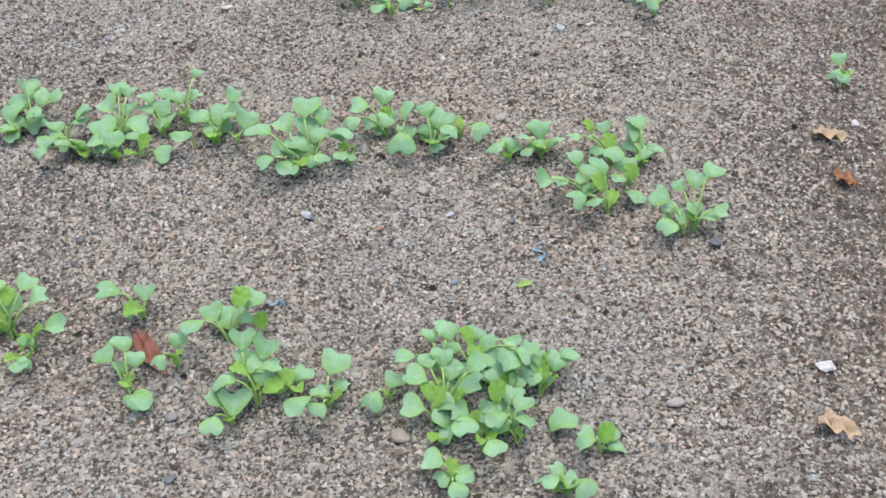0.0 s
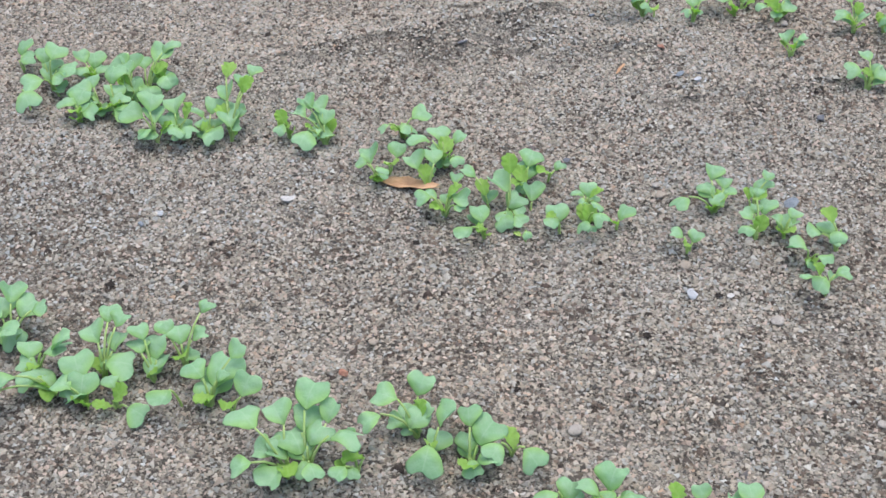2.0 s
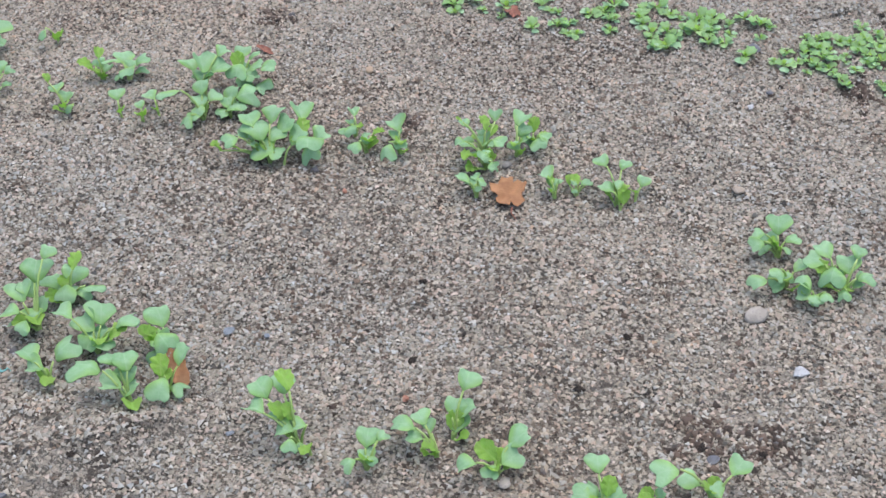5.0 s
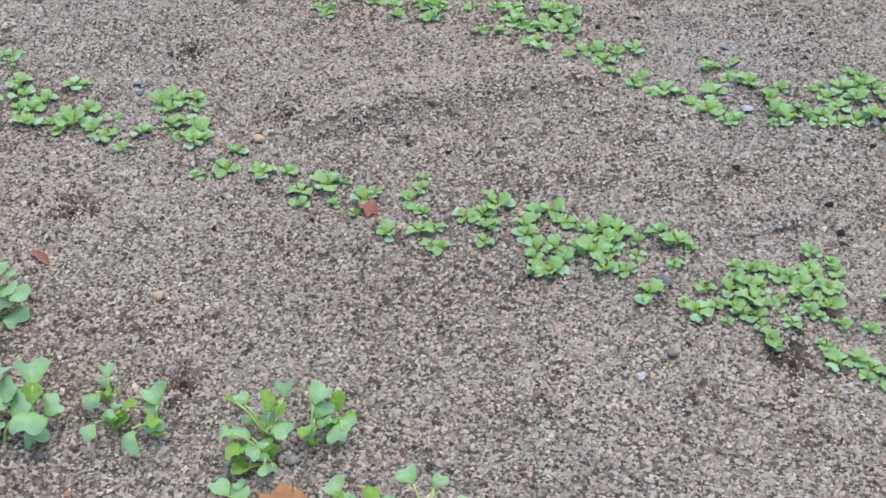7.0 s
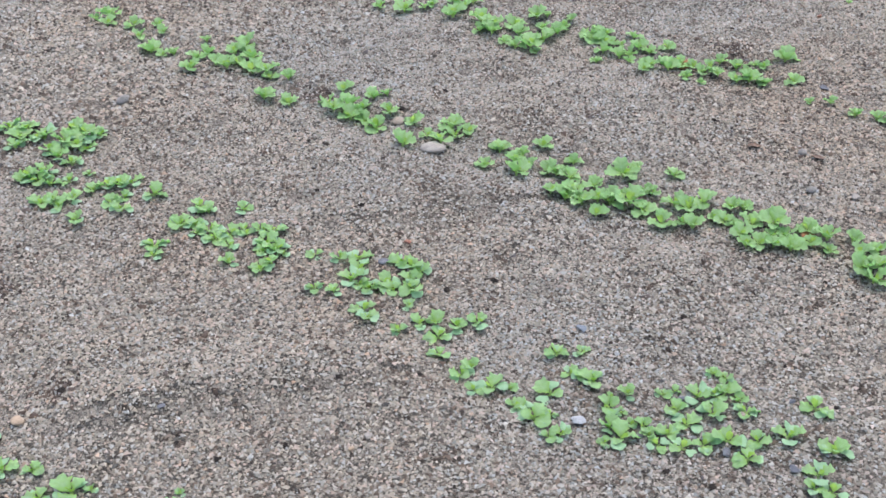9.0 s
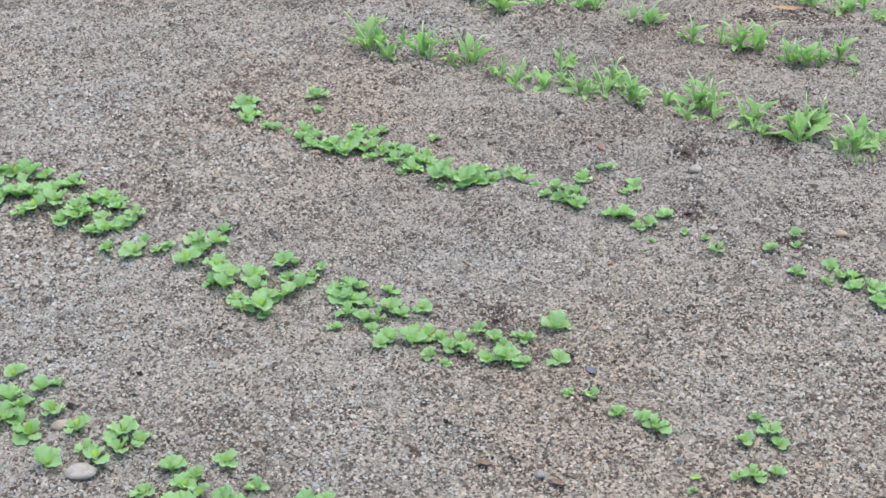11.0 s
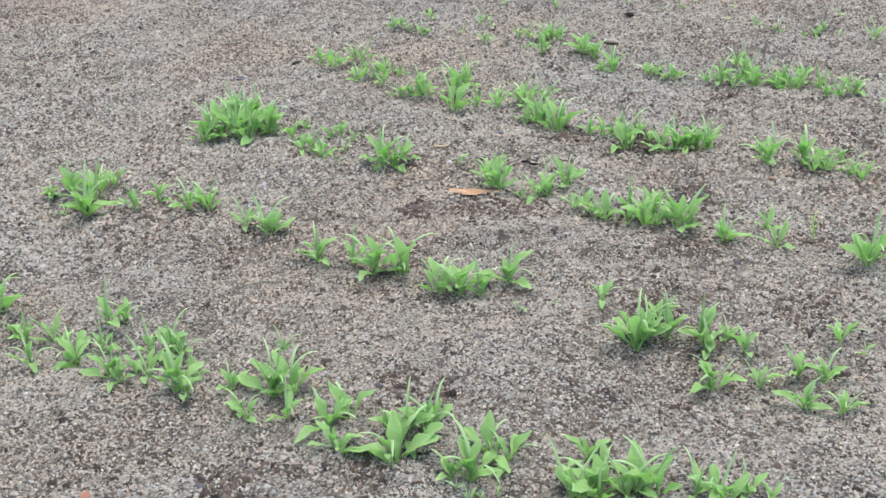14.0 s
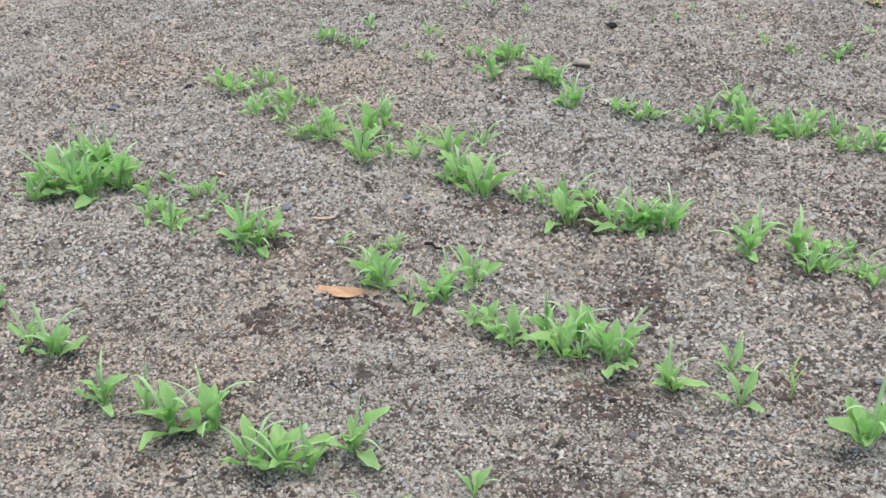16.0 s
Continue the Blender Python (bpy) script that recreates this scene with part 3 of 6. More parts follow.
def radish(x, y, *leaves):
    """A radish seedling at x, y in metres. Each leaf: its kind, and in millimetres its middle from the foot (x, y, z) and its width."""
    z0 = float(relief(x, y)) - 0.002
    root = new("radish_seedling")
    root.empty_display_size = 0.02
    root.location = (x, y, z0)
    tagged(root, "young radish seedling with notched blue-green seed leaves in sand" if leaves[0][0] == "c" else "young radish seedling unfolding crinkled yellow-green first leaves",
           "seedling", "radish seedlings in rows")
    v, f = [], []
    more = [(kind, dx * 0.35 + rng.uniform(-9, 9), dy * 0.35 + rng.uniform(-9, 9), max(9, dz * rng.uniform(0.45, 0.75)), w * rng.uniform(0.7, 0.95))
            for kind, dx, dy, dz, w in leaves if len(leaves) > 2 and rng.random() < (0.36 if y < 1.3 else 0.85)]
    for kind, dx, dy, dz, w in (*leaves, *more):
        if kind == "t" and w > 15:
            kind, w = ("c", w) if rng.random() < 0.6 else ("t", 15)
        p, w = Vector((dx, dy, dz)) / 1000, w / 1000
        p.z += 0.002
        flat = Vector((p.x, p.y, 0))
        head = math.atan2(p.y, p.x) if flat.length > 0.004 else rng.uniform(0, 6.28)
        if kind == "c":
            length, lift, wide = w * 1.0, 12 + 24 * math.sin(head) + rng.uniform(-12, 12), w * 0.95
            head += rng.uniform(-0.35, 0.35)
        else:
            length, lift, wide = w * 1.3, rng.uniform(28, 64), w / 0.74
            head += rng.uniform(-0.5, 0.5)
        axis = Vector((math.cos(head) * math.cos(radians(lift)), math.sin(head) * math.cos(radians(lift)), math.sin(radians(lift))))
        foot = p - axis * length * 0.5
        foot.z = max(foot.z, 0.004)
        tube(v, f, arc((rng.uniform(-1, 1) * 0.0015, rng.uniform(-1, 1) * 0.0015, -0.004), foot, 0.8), 0.0014, 0.0008, joined=bool(v))
        roll = rng.uniform(-22, 22)
        if kind == "c":
            put_leaf("seed_leaf", rng.choice(HEARTS), root, leaf_pose(foot, head, lift, length, wide, roll))
        else:
            put_leaf("true_leaf", rng.choice(CRINKLES), root, leaf_pose(foot, head, lift, length, wide, roll), "crinkled yellow-green young leaf")
    mesh_object("stem", v, f, M_STEM, root)


# ---- the radish rows ----
radish(-0.387, 0.706, ("c", -2, 19, 25, 24), ("c", 14, 30, 39, 19), ("c", 27, 15, 35, 20), ("c", -1, 7, 12, 21), ("t", -2, 4, 14, 11))
radish(-0.366, 0.699, ("c", 25, -3, 26, 19), ("c", 5, -17, 24, 12), ("t", 4, 3, 13, 13))
radish(-0.366, 0.673, ("t", 4, -4, 19, 10), ("c", 7, -18, 22, 15))
radish(-0.276, 0.725, ("c", -25, 2, 32, 24), ("c", 2, 13, 18, 17), ("t", -4, -5, 15, 17))
radish(-0.275, 0.647, ("c", -3, 24, 31, 18), ("c", -16, 14, 28, 18), ("c", 6, 14, 21, 16), ("t", 2, -5, 14, 10), ("c", 13, -24, 13, 22))
radish(-0.237, 0.668, ("c", -10, -14, 24, 14), ("c", 0, 12, 18, 15), ("t", 2, -4, 18, 12))
radish(-0.199, 0.697, ("c", -24, -15, 31, 23), ("c", -13, 11, 23, 19), ("c", 1, 12, 18, 28), ("t", 12, 14, 36, 15), ("c", 21, 17, 33, 21))
radish(-0.172, 0.702, ("t", 1, 4, 14, 13))
radish(-0.175, 0.640, ("c", -4, 24, 31, 20), ("c", -5, 14, 21, 14), ("c", 15, 17, 28, 22), ("c", 21, 1, 26, 18), ("t", -5, 3, 16, 13))
radish(-0.165, 0.625, ("c", -23, 3, 30, 20), ("c", 3, 13, 19, 18), ("t", 11, 1, 19, 14), ("t", -13, 8, 31, 12))
radish(-0.185, 0.608, ("c", -9, -21, 25, 18), ("c", -13, 8, 21, 18), ("c", 2, 10, 15, 24), ("t", 1, -6, 14, 10))
radish(-0.141, 0.639, ("c", -6, 0, 13, 18), ("c", 8, 7, 16, 18), ("t", -2, -1, 19, 13))
radish(-0.110, 0.627, ("c", 4, 22, 29, 24), ("t", -5, 4, 16, 16), ("c", -17, -25, 28, 23), ("c", -4, -23, 23, 14))
radish(-0.062, 0.629, ("c", -12, -15, 24, 18), ("c", 3, 10, 17, 17), ("t", 1, -5, 16, 11))
radish(-0.019, 0.662, ("c", -31, -11, 35, 20), ("c", -9, 19, 27, 14), ("c", 4, 23, 29, 19), ("t", 4, 8, 21, 16))
radish(0.002, 0.668, ("t", -2, 10, 23, 14), ("c", 4, 16, 23, 17), ("c", 19, -9, 26, 24), ("c", 33, -11, 37, 16), ("c", 43, -24, 44, 18))
radish(-0.017, 0.620, ("c", -24, 8, 31, 22), ("c", -13, 24, 33, 16), ("c", -2, 27, 33, 18), ("c", 5, 19, 25, 18), ("c", 18, 7, 25, 24), ("t", 24, 9, 42, 18))
radish(0.061, 0.643, ("c", -26, -3, 30, 24), ("c", -7, 3, 14, 20), ("t", 4, 4, 16, 13), ("c", 17, 9, 25, 18))
radish(-0.028, 0.606, ("c", -15, -1, 21, 21), ("t", -2, 11, 24, 14), ("t", 5, 8, 21, 14), ("c", 9, 5, 17, 18))
radish(-0.012, 0.597, ("c", -2, 5, 11, 24), ("c", 9, -11, 23, 21), ("t", -11, -11, 7, 14), ("t", 5, 11, 27, 12))
radish(0.011, 0.580, ("t", -1, -5, 19, 11), ("c", 8, -17, 24, 18))
radish(0.031, 0.596, ("c", -15, 4, 22, 17), ("c", -7, -6, 21, 19), ("c", -4, 12, 19, 16), ("t", -9, 14, 33, 16), ("t", 2, 14, 30, 18), ("c", 12, -7, 21, 17), ("t", 10, 8, 27, 17))
radish(0.064, 0.596, ("c", 6, 3, 13, 23))
radish(0.100, 0.573, ("c", -14, -8, 23, 17), ("c", 5, 6, 13, 16), ("t", 3, 3, 18, 14))
radish(-0.013, 0.548, ("c", -14, 5, 21, 18), ("t", 0, 4, 12, 13), ("c", 8, -13, 23, 14), ("c", 3, -24, 24, 15))
radish(0.074, 0.538, ("c", -16, -3, 23, 18), ("c", -9, 8, 18, 15), ("c", 8, -13, 23, 18), ("t", -3, -1, 14, 13))
radish(-0.445, 1.008, ("c", -7, 27, 35, 21), ("c", -13, 18, 27, 26), ("c", 11, 19, 29, 24), ("c", 25, 15, 35, 16), ("t", 4, -3, 13, 21))
radish(-0.459, 0.993, ("c", -7, 16, 24, 26), ("c", 19, 8, 26, 21), ("t", -4, -5, 14, 18))
radish(-0.381, 0.962, ("c", -24, -23, 31, 22), ("c", -29, -35, 30, 17), ("c", -9, 4, 15, 33), ("t", 0, -5, 7, 15))
radish(-0.406, 0.982, ("c", -10, 10, 18, 21), ("c", 14, 11, 24, 26), ("c", 21, 12, 30, 23), ("t", 1, -4, 13, 10))
radish(-0.349, 0.957, ("c", -18, 1, 24, 20), ("t", 0, -5, 11, 15), ("c", -12, 18, 29, 28), ("t", -5, -3, 16, 20))
radish(-0.350, 0.991, ("c", -5, 35, 43, 18), ("c", -15, 20, 32, 23), ("c", 7, 20, 28, 21), ("c", 19, -1, 25, 26), ("t", -5, -2, 16, 26), ("c", 7, 32, 41, 16))
radish(-0.324, 0.961, ("t", 5, 2, 16, 18), ("c", 25, -11, 15, 20), ("c", -7, 11, 20, 15))
radish(-0.307, 0.995, ("c", -16, 22, 34, 18), ("c", -15, 14, 26, 18), ("c", -2, 18, 23, 24), ("c", 4, 9, 15, 21), ("t", 4, -4, 16, 9))
radish(-0.287, 1.015, ("t", -6, 11, 28, 21), ("c", -18, 13, 30, 16), ("c", 10, 15, 25, 16), ("c", 10, 32, 42, 13), ("t", 1, -5, 18, 16))
radish(-0.272, 0.975, ("c", -5, -17, 23, 20))
radish(-0.249, 0.979, ("c", 4, 19, 25, 34), ("c", -15, 13, 26, 21), ("c", 17, 28, 40, 18), ("t", 0, -6, 15, 15))
radish(-0.228, 0.974, ("c", 10, 13, 22, 23), ("t", 0, -6, 15, 13))
radish(-0.160, 0.921, ("c", -35, 14, 45, 27), ("c", -15, 27, 39, 22), ("t", -7, 8, 25, 20), ("c", -28, -21, 30, 19), ("c", -18, -1, 25, 17), ("c", -5, -17, 17, 22), ("t", 2, -5, 18, 15))
radish(-0.146, 0.925, ("c", -7, 38, 48, 28), ("c", -8, 26, 33, 23), ("t", 4, 13, 32, 22), ("c", 12, 30, 40, 20), ("c", 27, 15, 37, 25), ("c", 11, -14, 24, 17), ("t", -4, 6, 20, 20))
radish(-0.110, 0.931, ("c", -6, -17, 22, 15), ("c", -10, 14, 23, 15), ("t", -1, 3, 18, 14))
radish(-0.076, 0.981, ("c", -27, 7, 35, 22), ("c", -2, 26, 33, 21), ("c", -32, -18, 32, 20), ("c", -9, 4, 16, 23), ("t", 1, 9, 22, 13))
radish(-0.061, 0.961, ("c", 2, -17, 23, 26), ("c", 9, 22, 31, 23), ("t", 1, 2, 19, 10))
radish(-0.029, 0.960, ("c", -7, 26, 34, 18), ("c", -5, 13, 19, 19), ("c", 8, 19, 28, 26), ("t", 0, -6, 15, 18), ("c", 12, 4, 18, 21))
radish(-0.000, 0.979, ("t", -2, 5, 13, 14), ("c", 18, -15, 20, 20), ("c", -10, -15, 20, 18))
radish(0.047, 0.935, ("c", -12, -11, 26, 20), ("c", 3, 9, 14, 19), ("t", -1, -5, 11, 13))
radish(0.078, 0.939, ("c", -15, 5, 21, 20), ("c", 0, 16, 23, 23), ("c", 16, 3, 22, 18), ("t", -1, -5, 18, 15), ("c", -13, -14, 18, 14))
radish(0.150, 0.933, ("c", -39, -2, 40, 15), ("c", -21, 9, 28, 15), ("c", -9, 22, 31, 14), ("t", -25, 8, 41, 12), ("t", -4, 8, 22, 15), ("c", -5, -20, 32, 20), ("c", -16, -6, 24, 17))
radish(0.178, 0.933, ("c", -12, 17, 26, 25), ("c", -3, 26, 33, 20), ("c", -6, 10, 17, 23), ("c", 8, 6, 16, 18), ("t", -1, -5, 7, 13))
radish(0.120, 0.885, ("c", -44, -18, 34, 17), ("c", -27, -9, 28, 18), ("c", -11, 22, 31, 19), ("c", 0, 14, 20, 22), ("t", 0, -3, 12, 10))
radish(0.137, 0.859, ("c", -29, -10, 29, 19), ("c", -14, -12, 24, 19), ("t", -9, 9, 27, 19), ("t", 2, 4, 14, 17), ("c", -5, 27, 36, 22))
radish(0.160, 0.897, ("c", 0, 11, 16, 22), ("c", -11, -14, 18, 14), ("c", 2, -25, 6, 22), ("t", 2, -1, 16, 14))
radish(0.203, 0.825, ("c", -17, -12, 21, 21), ("c", -22, 16, 34, 21), ("c", -11, 13, 23, 16), ("t", -4, 4, 17, 16))
radish(0.211, 0.827, ("c", 4, 30, 37, 20), ("c", 18, 33, 45, 21), ("c", 13, -1, 19, 19), ("c", 22, -3, 27, 16), ("t", 1, 9, 21, 16), ("c", -11, 26, 34, 14))
radish(0.428, 1.103, ("c", -4, 18, 25, 17), ("c", -14, -11, 25, 16), ("c", -6, -16, 21, 14), ("t", 1, 0, 18, 13))
radish(-0.653, 1.397, ("c", -4, 16, 23, 23), ("t", 6, 4, 17, 20))
radish(-0.604, 1.373, ("c", -14, 22, 32, 25), ("t", 4, 18, 40, 25), ("c", 19, 9, 26, 25), ("c", 16, -6, 21, 19), ("t", 15, -6, 6, 19))
radish(-0.590, 1.365, ("c", -16, -22, 30, 27))
radish(-0.606, 1.329, ("c", 11, -16, 27, 26))
radish(-0.539, 1.317, ("c", -14, 6, 21, 21), ("c", -3, 16, 21, 24), ("t", 1, -5, 18, 15), ("c", 16, -4, 16, 18))
radish(-0.569, 1.404, ("c", -17, 12, 27, 20), ("c", -4, 17, 22, 23), ("c", 0, -19, 28, 19), ("t", 0, -6, 15, 17))
radish(-0.526, 1.341, ("c", -22, 6, 29, 27), ("c", -15, 19, 32, 19), ("t", 4, -2, 13, 21), ("t", -7, -3, 19, 16))
radish(-0.506, 1.335, ("c", -12, 29, 40, 24), ("c", -7, 19, 26, 24), ("c", 15, -7, 18, 26), ("t", 1, 1, 20, 13))
radish(-0.505, 1.373, ("c", -23, 15, 34, 27), ("c", -11, 26, 36, 22), ("t", -2, 5, 18, 27), ("t", -8, 13, 37, 19))
radish(-0.498, 1.391, ("c", -10, 22, 32, 22), ("c", 10, 31, 40, 28), ("c", 16, 36, 48, 22), ("t", 15, 11, 31, 22), ("c", 11, -9, 15, 25))
radish(-0.479, 1.401, ("c", 13, -13, 25, 22), ("t", -7, 4, 22, 17))
radish(-0.442, 1.299, ("c", -24, 6, 31, 26), ("t", -6, 17, 40, 26), ("t", -8, -7, 18, 23), ("t", -3, 11, 27, 21))
radish(-0.424, 1.313, ("c", -10, 21, 30, 26), ("c", -11, 6, 19, 23), ("t", 10, 11, 29, 21), ("c", 7, -17, 24, 18), ("c", 17, -7, 22, 18))
radish(-0.392, 1.320, ("c", 9, -13, 18, 23), ("c", -14, 14, 27, 18), ("c", -2, 23, 30, 21), ("c", 8, 12, 21, 18), ("t", 1, -1, 17, 14))
radish(-0.368, 1.321, ("c", -2, 22, 27, 21), ("c", -12, 30, 41, 23), ("t", -15, 50, 55, 21), ("c", 10, 55, 55, 16), ("t", 13, 26, 54, 18), ("c", 3, 40, 50, 16), ("t", 0, 5, 14, 10))
radish(-0.312, 1.343, ("t", -8, 4, 21, 13), ("c", -2, -18, 23, 15), ("t", 1, -5, 18, 10))
radish(-0.270, 1.338, ("c", -14, -25, 23, 25), ("c", -27, 2, 33, 18), ("c", -13, 21, 32, 23), ("c", -23, 17, 37, 18), ("t", -1, 11, 27, 20), ("t", -14, -6, 23, 8))
radish(-0.201, 1.292, ("c", -11, 13, 23, 22), ("c", 10, -16, 28, 14), ("c", -15, 0, 22, 12), ("t", 2, -5, 8, 12))
radish(-0.192, 1.308, ("t", 3, -5, 18, 15), ("c", 5, 15, 21, 19))
radish(-0.194, 1.365, ("t", -3, -6, 14, 14), ("c", -15, -19, 25, 14), ("c", 16, 12, 26, 22))
radish(-0.140, 1.329, ("c", -26, 6, 33, 25), ("c", -10, 20, 29, 23), ("t", -2, 9, 21, 20), ("c", 10, 18, 27, 16), ("c", 15, -11, 21, 15))
radish(-0.146, 1.287, ("c", -18, 10, 27, 20), ("t", -4, 5, 16, 15), ("c", -1, 22, 28, 19))
radish(-0.121, 1.250, ("c", -14, 5, 21, 16), ("t", -19, -7, 26, 16), ("t", -4, -5, 14, 14), ("c", 17, 1, 23, 19), ("t", 7, 9, 25, 14), ("c", 17, -11, 23, 12), ("c", 6, 23, 30, 12))
radish(-0.078, 1.232, ("c", -7, 12, 19, 21), ("t", -1, -6, 15, 10), ("c", -12, -23, 21, 18))
radish(-0.083, 1.272, ("c", -22, 14, 33, 18), ("t", -7, 5, 22, 14), ("t", -1, 4, 14, 17))
radish(-0.061, 1.268, ("c", -14, 14, 27, 26), ("t", -5, 22, 46, 19), ("c", -1, -19, 9, 19), ("c", 13, -17, 11, 16))
radish(-0.054, 1.300, ("c", 3, 24, 30, 24), ("t", -4, 6, 19, 17), ("t", -5, -4, 16, 12))
radish(-0.042, 1.281, ("c", -3, 11, 15, 21))
radish(-0.035, 1.326, ("t", -2, -5, 17, 15), ("c", 9, 7, 17, 12))
radish(-0.010, 1.252, ("c", -5, 9, 15, 22), ("c", -5, -17, 24, 14), ("t", -5, 0, 14, 14))
radish(-0.039, 1.236, ("c", 4, -17, 20, 9))
radish(0.008, 1.288, ("c", 0, 12, 18, 17), ("t", 9, 3, 20, 12), ("c", -7, 8, 16, 12), ("c", 12, -15, 21, 14))
radish(0.015, 1.261, ("c", 11, -12, 26, 16), ("c", -3, -18, 18, 14), ("t", 0, 4, 13, 14))
radish(0.040, 1.267, ("c", 6, 8, 15, 18), ("t", -1, -5, 11, 10))
radish(0.128, 1.304, ("c", -31, -23, 27, 19), ("c", -6, 23, 31, 19), ("t", -9, 6, 24, 16), ("c", 6, 18, 24, 16), ("c", 9, 11, 20, 14), ("t", 3, 3, 15, 14))
radish(0.109, 1.244, ("c", -11, 4, 18, 14), ("c", 5, 7, 15, 14), ("t", -1, -6, 15, 8))
radish(0.168, 1.273, ("c", -11, 9, 20, 15), ("c", -4, 17, 22, 11), ("c", -10, -16, 22, 14), ("t", 3, 4, 14, 13), ("c", 5, 19, 25, 18), ("c", -4, 26, 34, 11))
radish(0.163, 1.320, ("c", 4, 14, 20, 19), ("c", 10, 18, 28, 12), ("t", 5, -1, 16, 11))
radish(0.193, 1.279, ("c", -2, 8, 13, 18), ("c", -10, 5, 17, 14), ("c", 6, 13, 20, 14), ("t", 3, -5, 12, 11))
radish(0.216, 1.250, ("c", -13, 1, 20, 20), ("t", 0, -6, 12, 11), ("c", 10, -15, 23, 15))
radish(0.241, 1.275, ("c", -11, 9, 20, 18), ("c", -24, -12, 26, 15), ("c", -4, -18, 32, 15), ("t", -13, 10, 32, 13))
radish(0.230, 1.214, ("c", -18, -5, 24, 15), ("c", 12, 9, 21, 14), ("c", -7, -17, 25, 17), ("t", -9, 5, 23, 9))
radish(-0.624, 1.791, ("c", 6, 12, 19, 28))
radish(-0.551, 1.707, ("c", -11, 9, 19, 23), ("c", 0, 15, 21, 20), ("c", 18, 0, 22, 20), ("t", -1, -6, 11, 17), ("c", 12, -4, 8, 14))
radish(-0.545, 1.746, ("t", -3, 12, 27, 27), ("c", 0, 29, 35, 21), ("c", 18, 0, 22, 23), ("t", 6, -1, 17, 21))
radish(-0.500, 1.694, ("c", 2, 16, 22, 24), ("t", 3, -6, 17, 20), ("c", -15, -13, 26, 17), ("t", 8, 2, 13, 17))
radish(-0.462, 1.724, ("c", -12, 4, 18, 18), ("t", 5, -2, 17, 17), ("c", -20, -4, 26, 11), ("t", 4, 8, 22, 14))
radish(-0.440, 1.751, ("c", 4, -20, 30, 22), ("c", 0, 15, 20, 20), ("t", 5, -2, 16, 12))
radish(-0.427, 1.681, ("c", -17, -23, 31, 19), ("c", -20, 5, 27, 14), ("c", -13, 3, 18, 17), ("t", 2, -5, 11, 12))
radish(-0.335, 1.677, ("c", -23, 11, 33, 22), ("c", -12, 6, 20, 19), ("c", -11, 20, 29, 19), ("t", -9, -6, 21, 16), ("t", 0, 6, 18, 14))
radish(-0.323, 1.714, ("c", -20, 28, 42, 25), ("c", -5, 34, 44, 25), ("c", -33, 12, 42, 19), ("t", -25, -8, 45, 22), ("c", -19, 17, 34, 20), ("t", -8, 5, 25, 19), ("c", 9, -20, 33, 19))
radish(-0.315, 1.708, ("c", 17, -7, 24, 16))
radish(-0.248, 1.722, ("c", -11, 31, 41, 25), ("c", -4, 42, 53, 14), ("c", -18, 13, 29, 22), ("c", -17, -7, 24, 19), ("c", 1, 12, 18, 19), ("t", 4, -4, 18, 16), ("c", 0, -17, 19, 14))
radish(-0.242, 1.764, ("c", -1, 16, 20, 23), ("t", 5, 15, 36, 14), ("c", -11, 6, 17, 23), ("c", 27, -1, 24, 20), ("t", 1, -6, 15, 20))
radish(-0.203, 1.669, ("c", -19, 6, 25, 19), ("c", 5, 18, 25, 24), ("t", 3, -4, 11, 11))
radish(-0.184, 1.711, ("c", -28, 6, 35, 19), ("c", -12, 12, 23, 22), ("t", -3, 4, 15, 22), ("c", -2, 22, 29, 25), ("t", 20, 6, 25, 27), ("c", 23, 15, 34, 22))
radish(-0.125, 1.664, ("c", -31, 0, 37, 26), ("t", -6, 15, 35, 21), ("t", 0, 4, 15, 18), ("c", -19, 16, 32, 16))
radish(-0.135, 1.735, ("c", -8, 17, 24, 22), ("c", 13, -14, 30, 21), ("t", -10, -5, 20, 19), ("c", -1, -14, 6, 19))
radish(-0.106, 1.690, ("c", 5, -17, 24, 22), ("c", 7, 20, 27, 21), ("t", -7, 7, 23, 16))
radish(0.020, 1.664, ("c", -33, 15, 43, 20), ("c", -19, 26, 41, 18), ("t", -14, 20, 53, 15), ("c", -32, -1, 37, 18), ("t", -16, 4, 33, 13), ("t", -7, 3, 18, 13), ("c", 3, -18, 25, 12))
radish(0.033, 1.658, ("t", 0, -6, 15, 11))
radish(0.079, 1.659, ("c", -4, 14, 20, 19), ("c", 7, 15, 23, 10), ("c", -8, -16, 23, 12), ("t", 1, -5, 16, 11))
radish(0.126, 1.687, ("c", -26, -1, 31, 20), ("c", -17, 12, 27, 15), ("t", -3, -5, 15, 13))
radish(0.132, 1.708, ("c", 3, 30, 36, 19), ("c", 8, 12, 21, 19), ("t", 0, 5, 14, 14))
radish(0.174, 1.681, ("t", -8, 3, 21, 16), ("c", -19, -16, 25, 16), ("c", 12, 17, 28, 21), ("t", 0, -6, 15, 10))
radish(0.192, 1.602, ("c", -9, 10, 19, 15), ("c", 10, 9, 20, 13), ("t", -1, -5, 16, 10))
radish(0.259, 1.657, ("c", -16, 1, 22, 18), ("c", -10, 24, 33, 17), ("c", 7, 9, 17, 18), ("t", -5, -1, 16, 12), ("t", 1, 11, 25, 12))
radish(0.294, 1.673, ("c", -5, -18, 27, 15), ("c", 2, 10, 15, 9), ("t", -4, -3, 19, 14))
radish(0.334, 1.702, ("c", -37, -12, 36, 22), ("c", 13, 15, 26, 18), ("t", -5, -3, 15, 12))
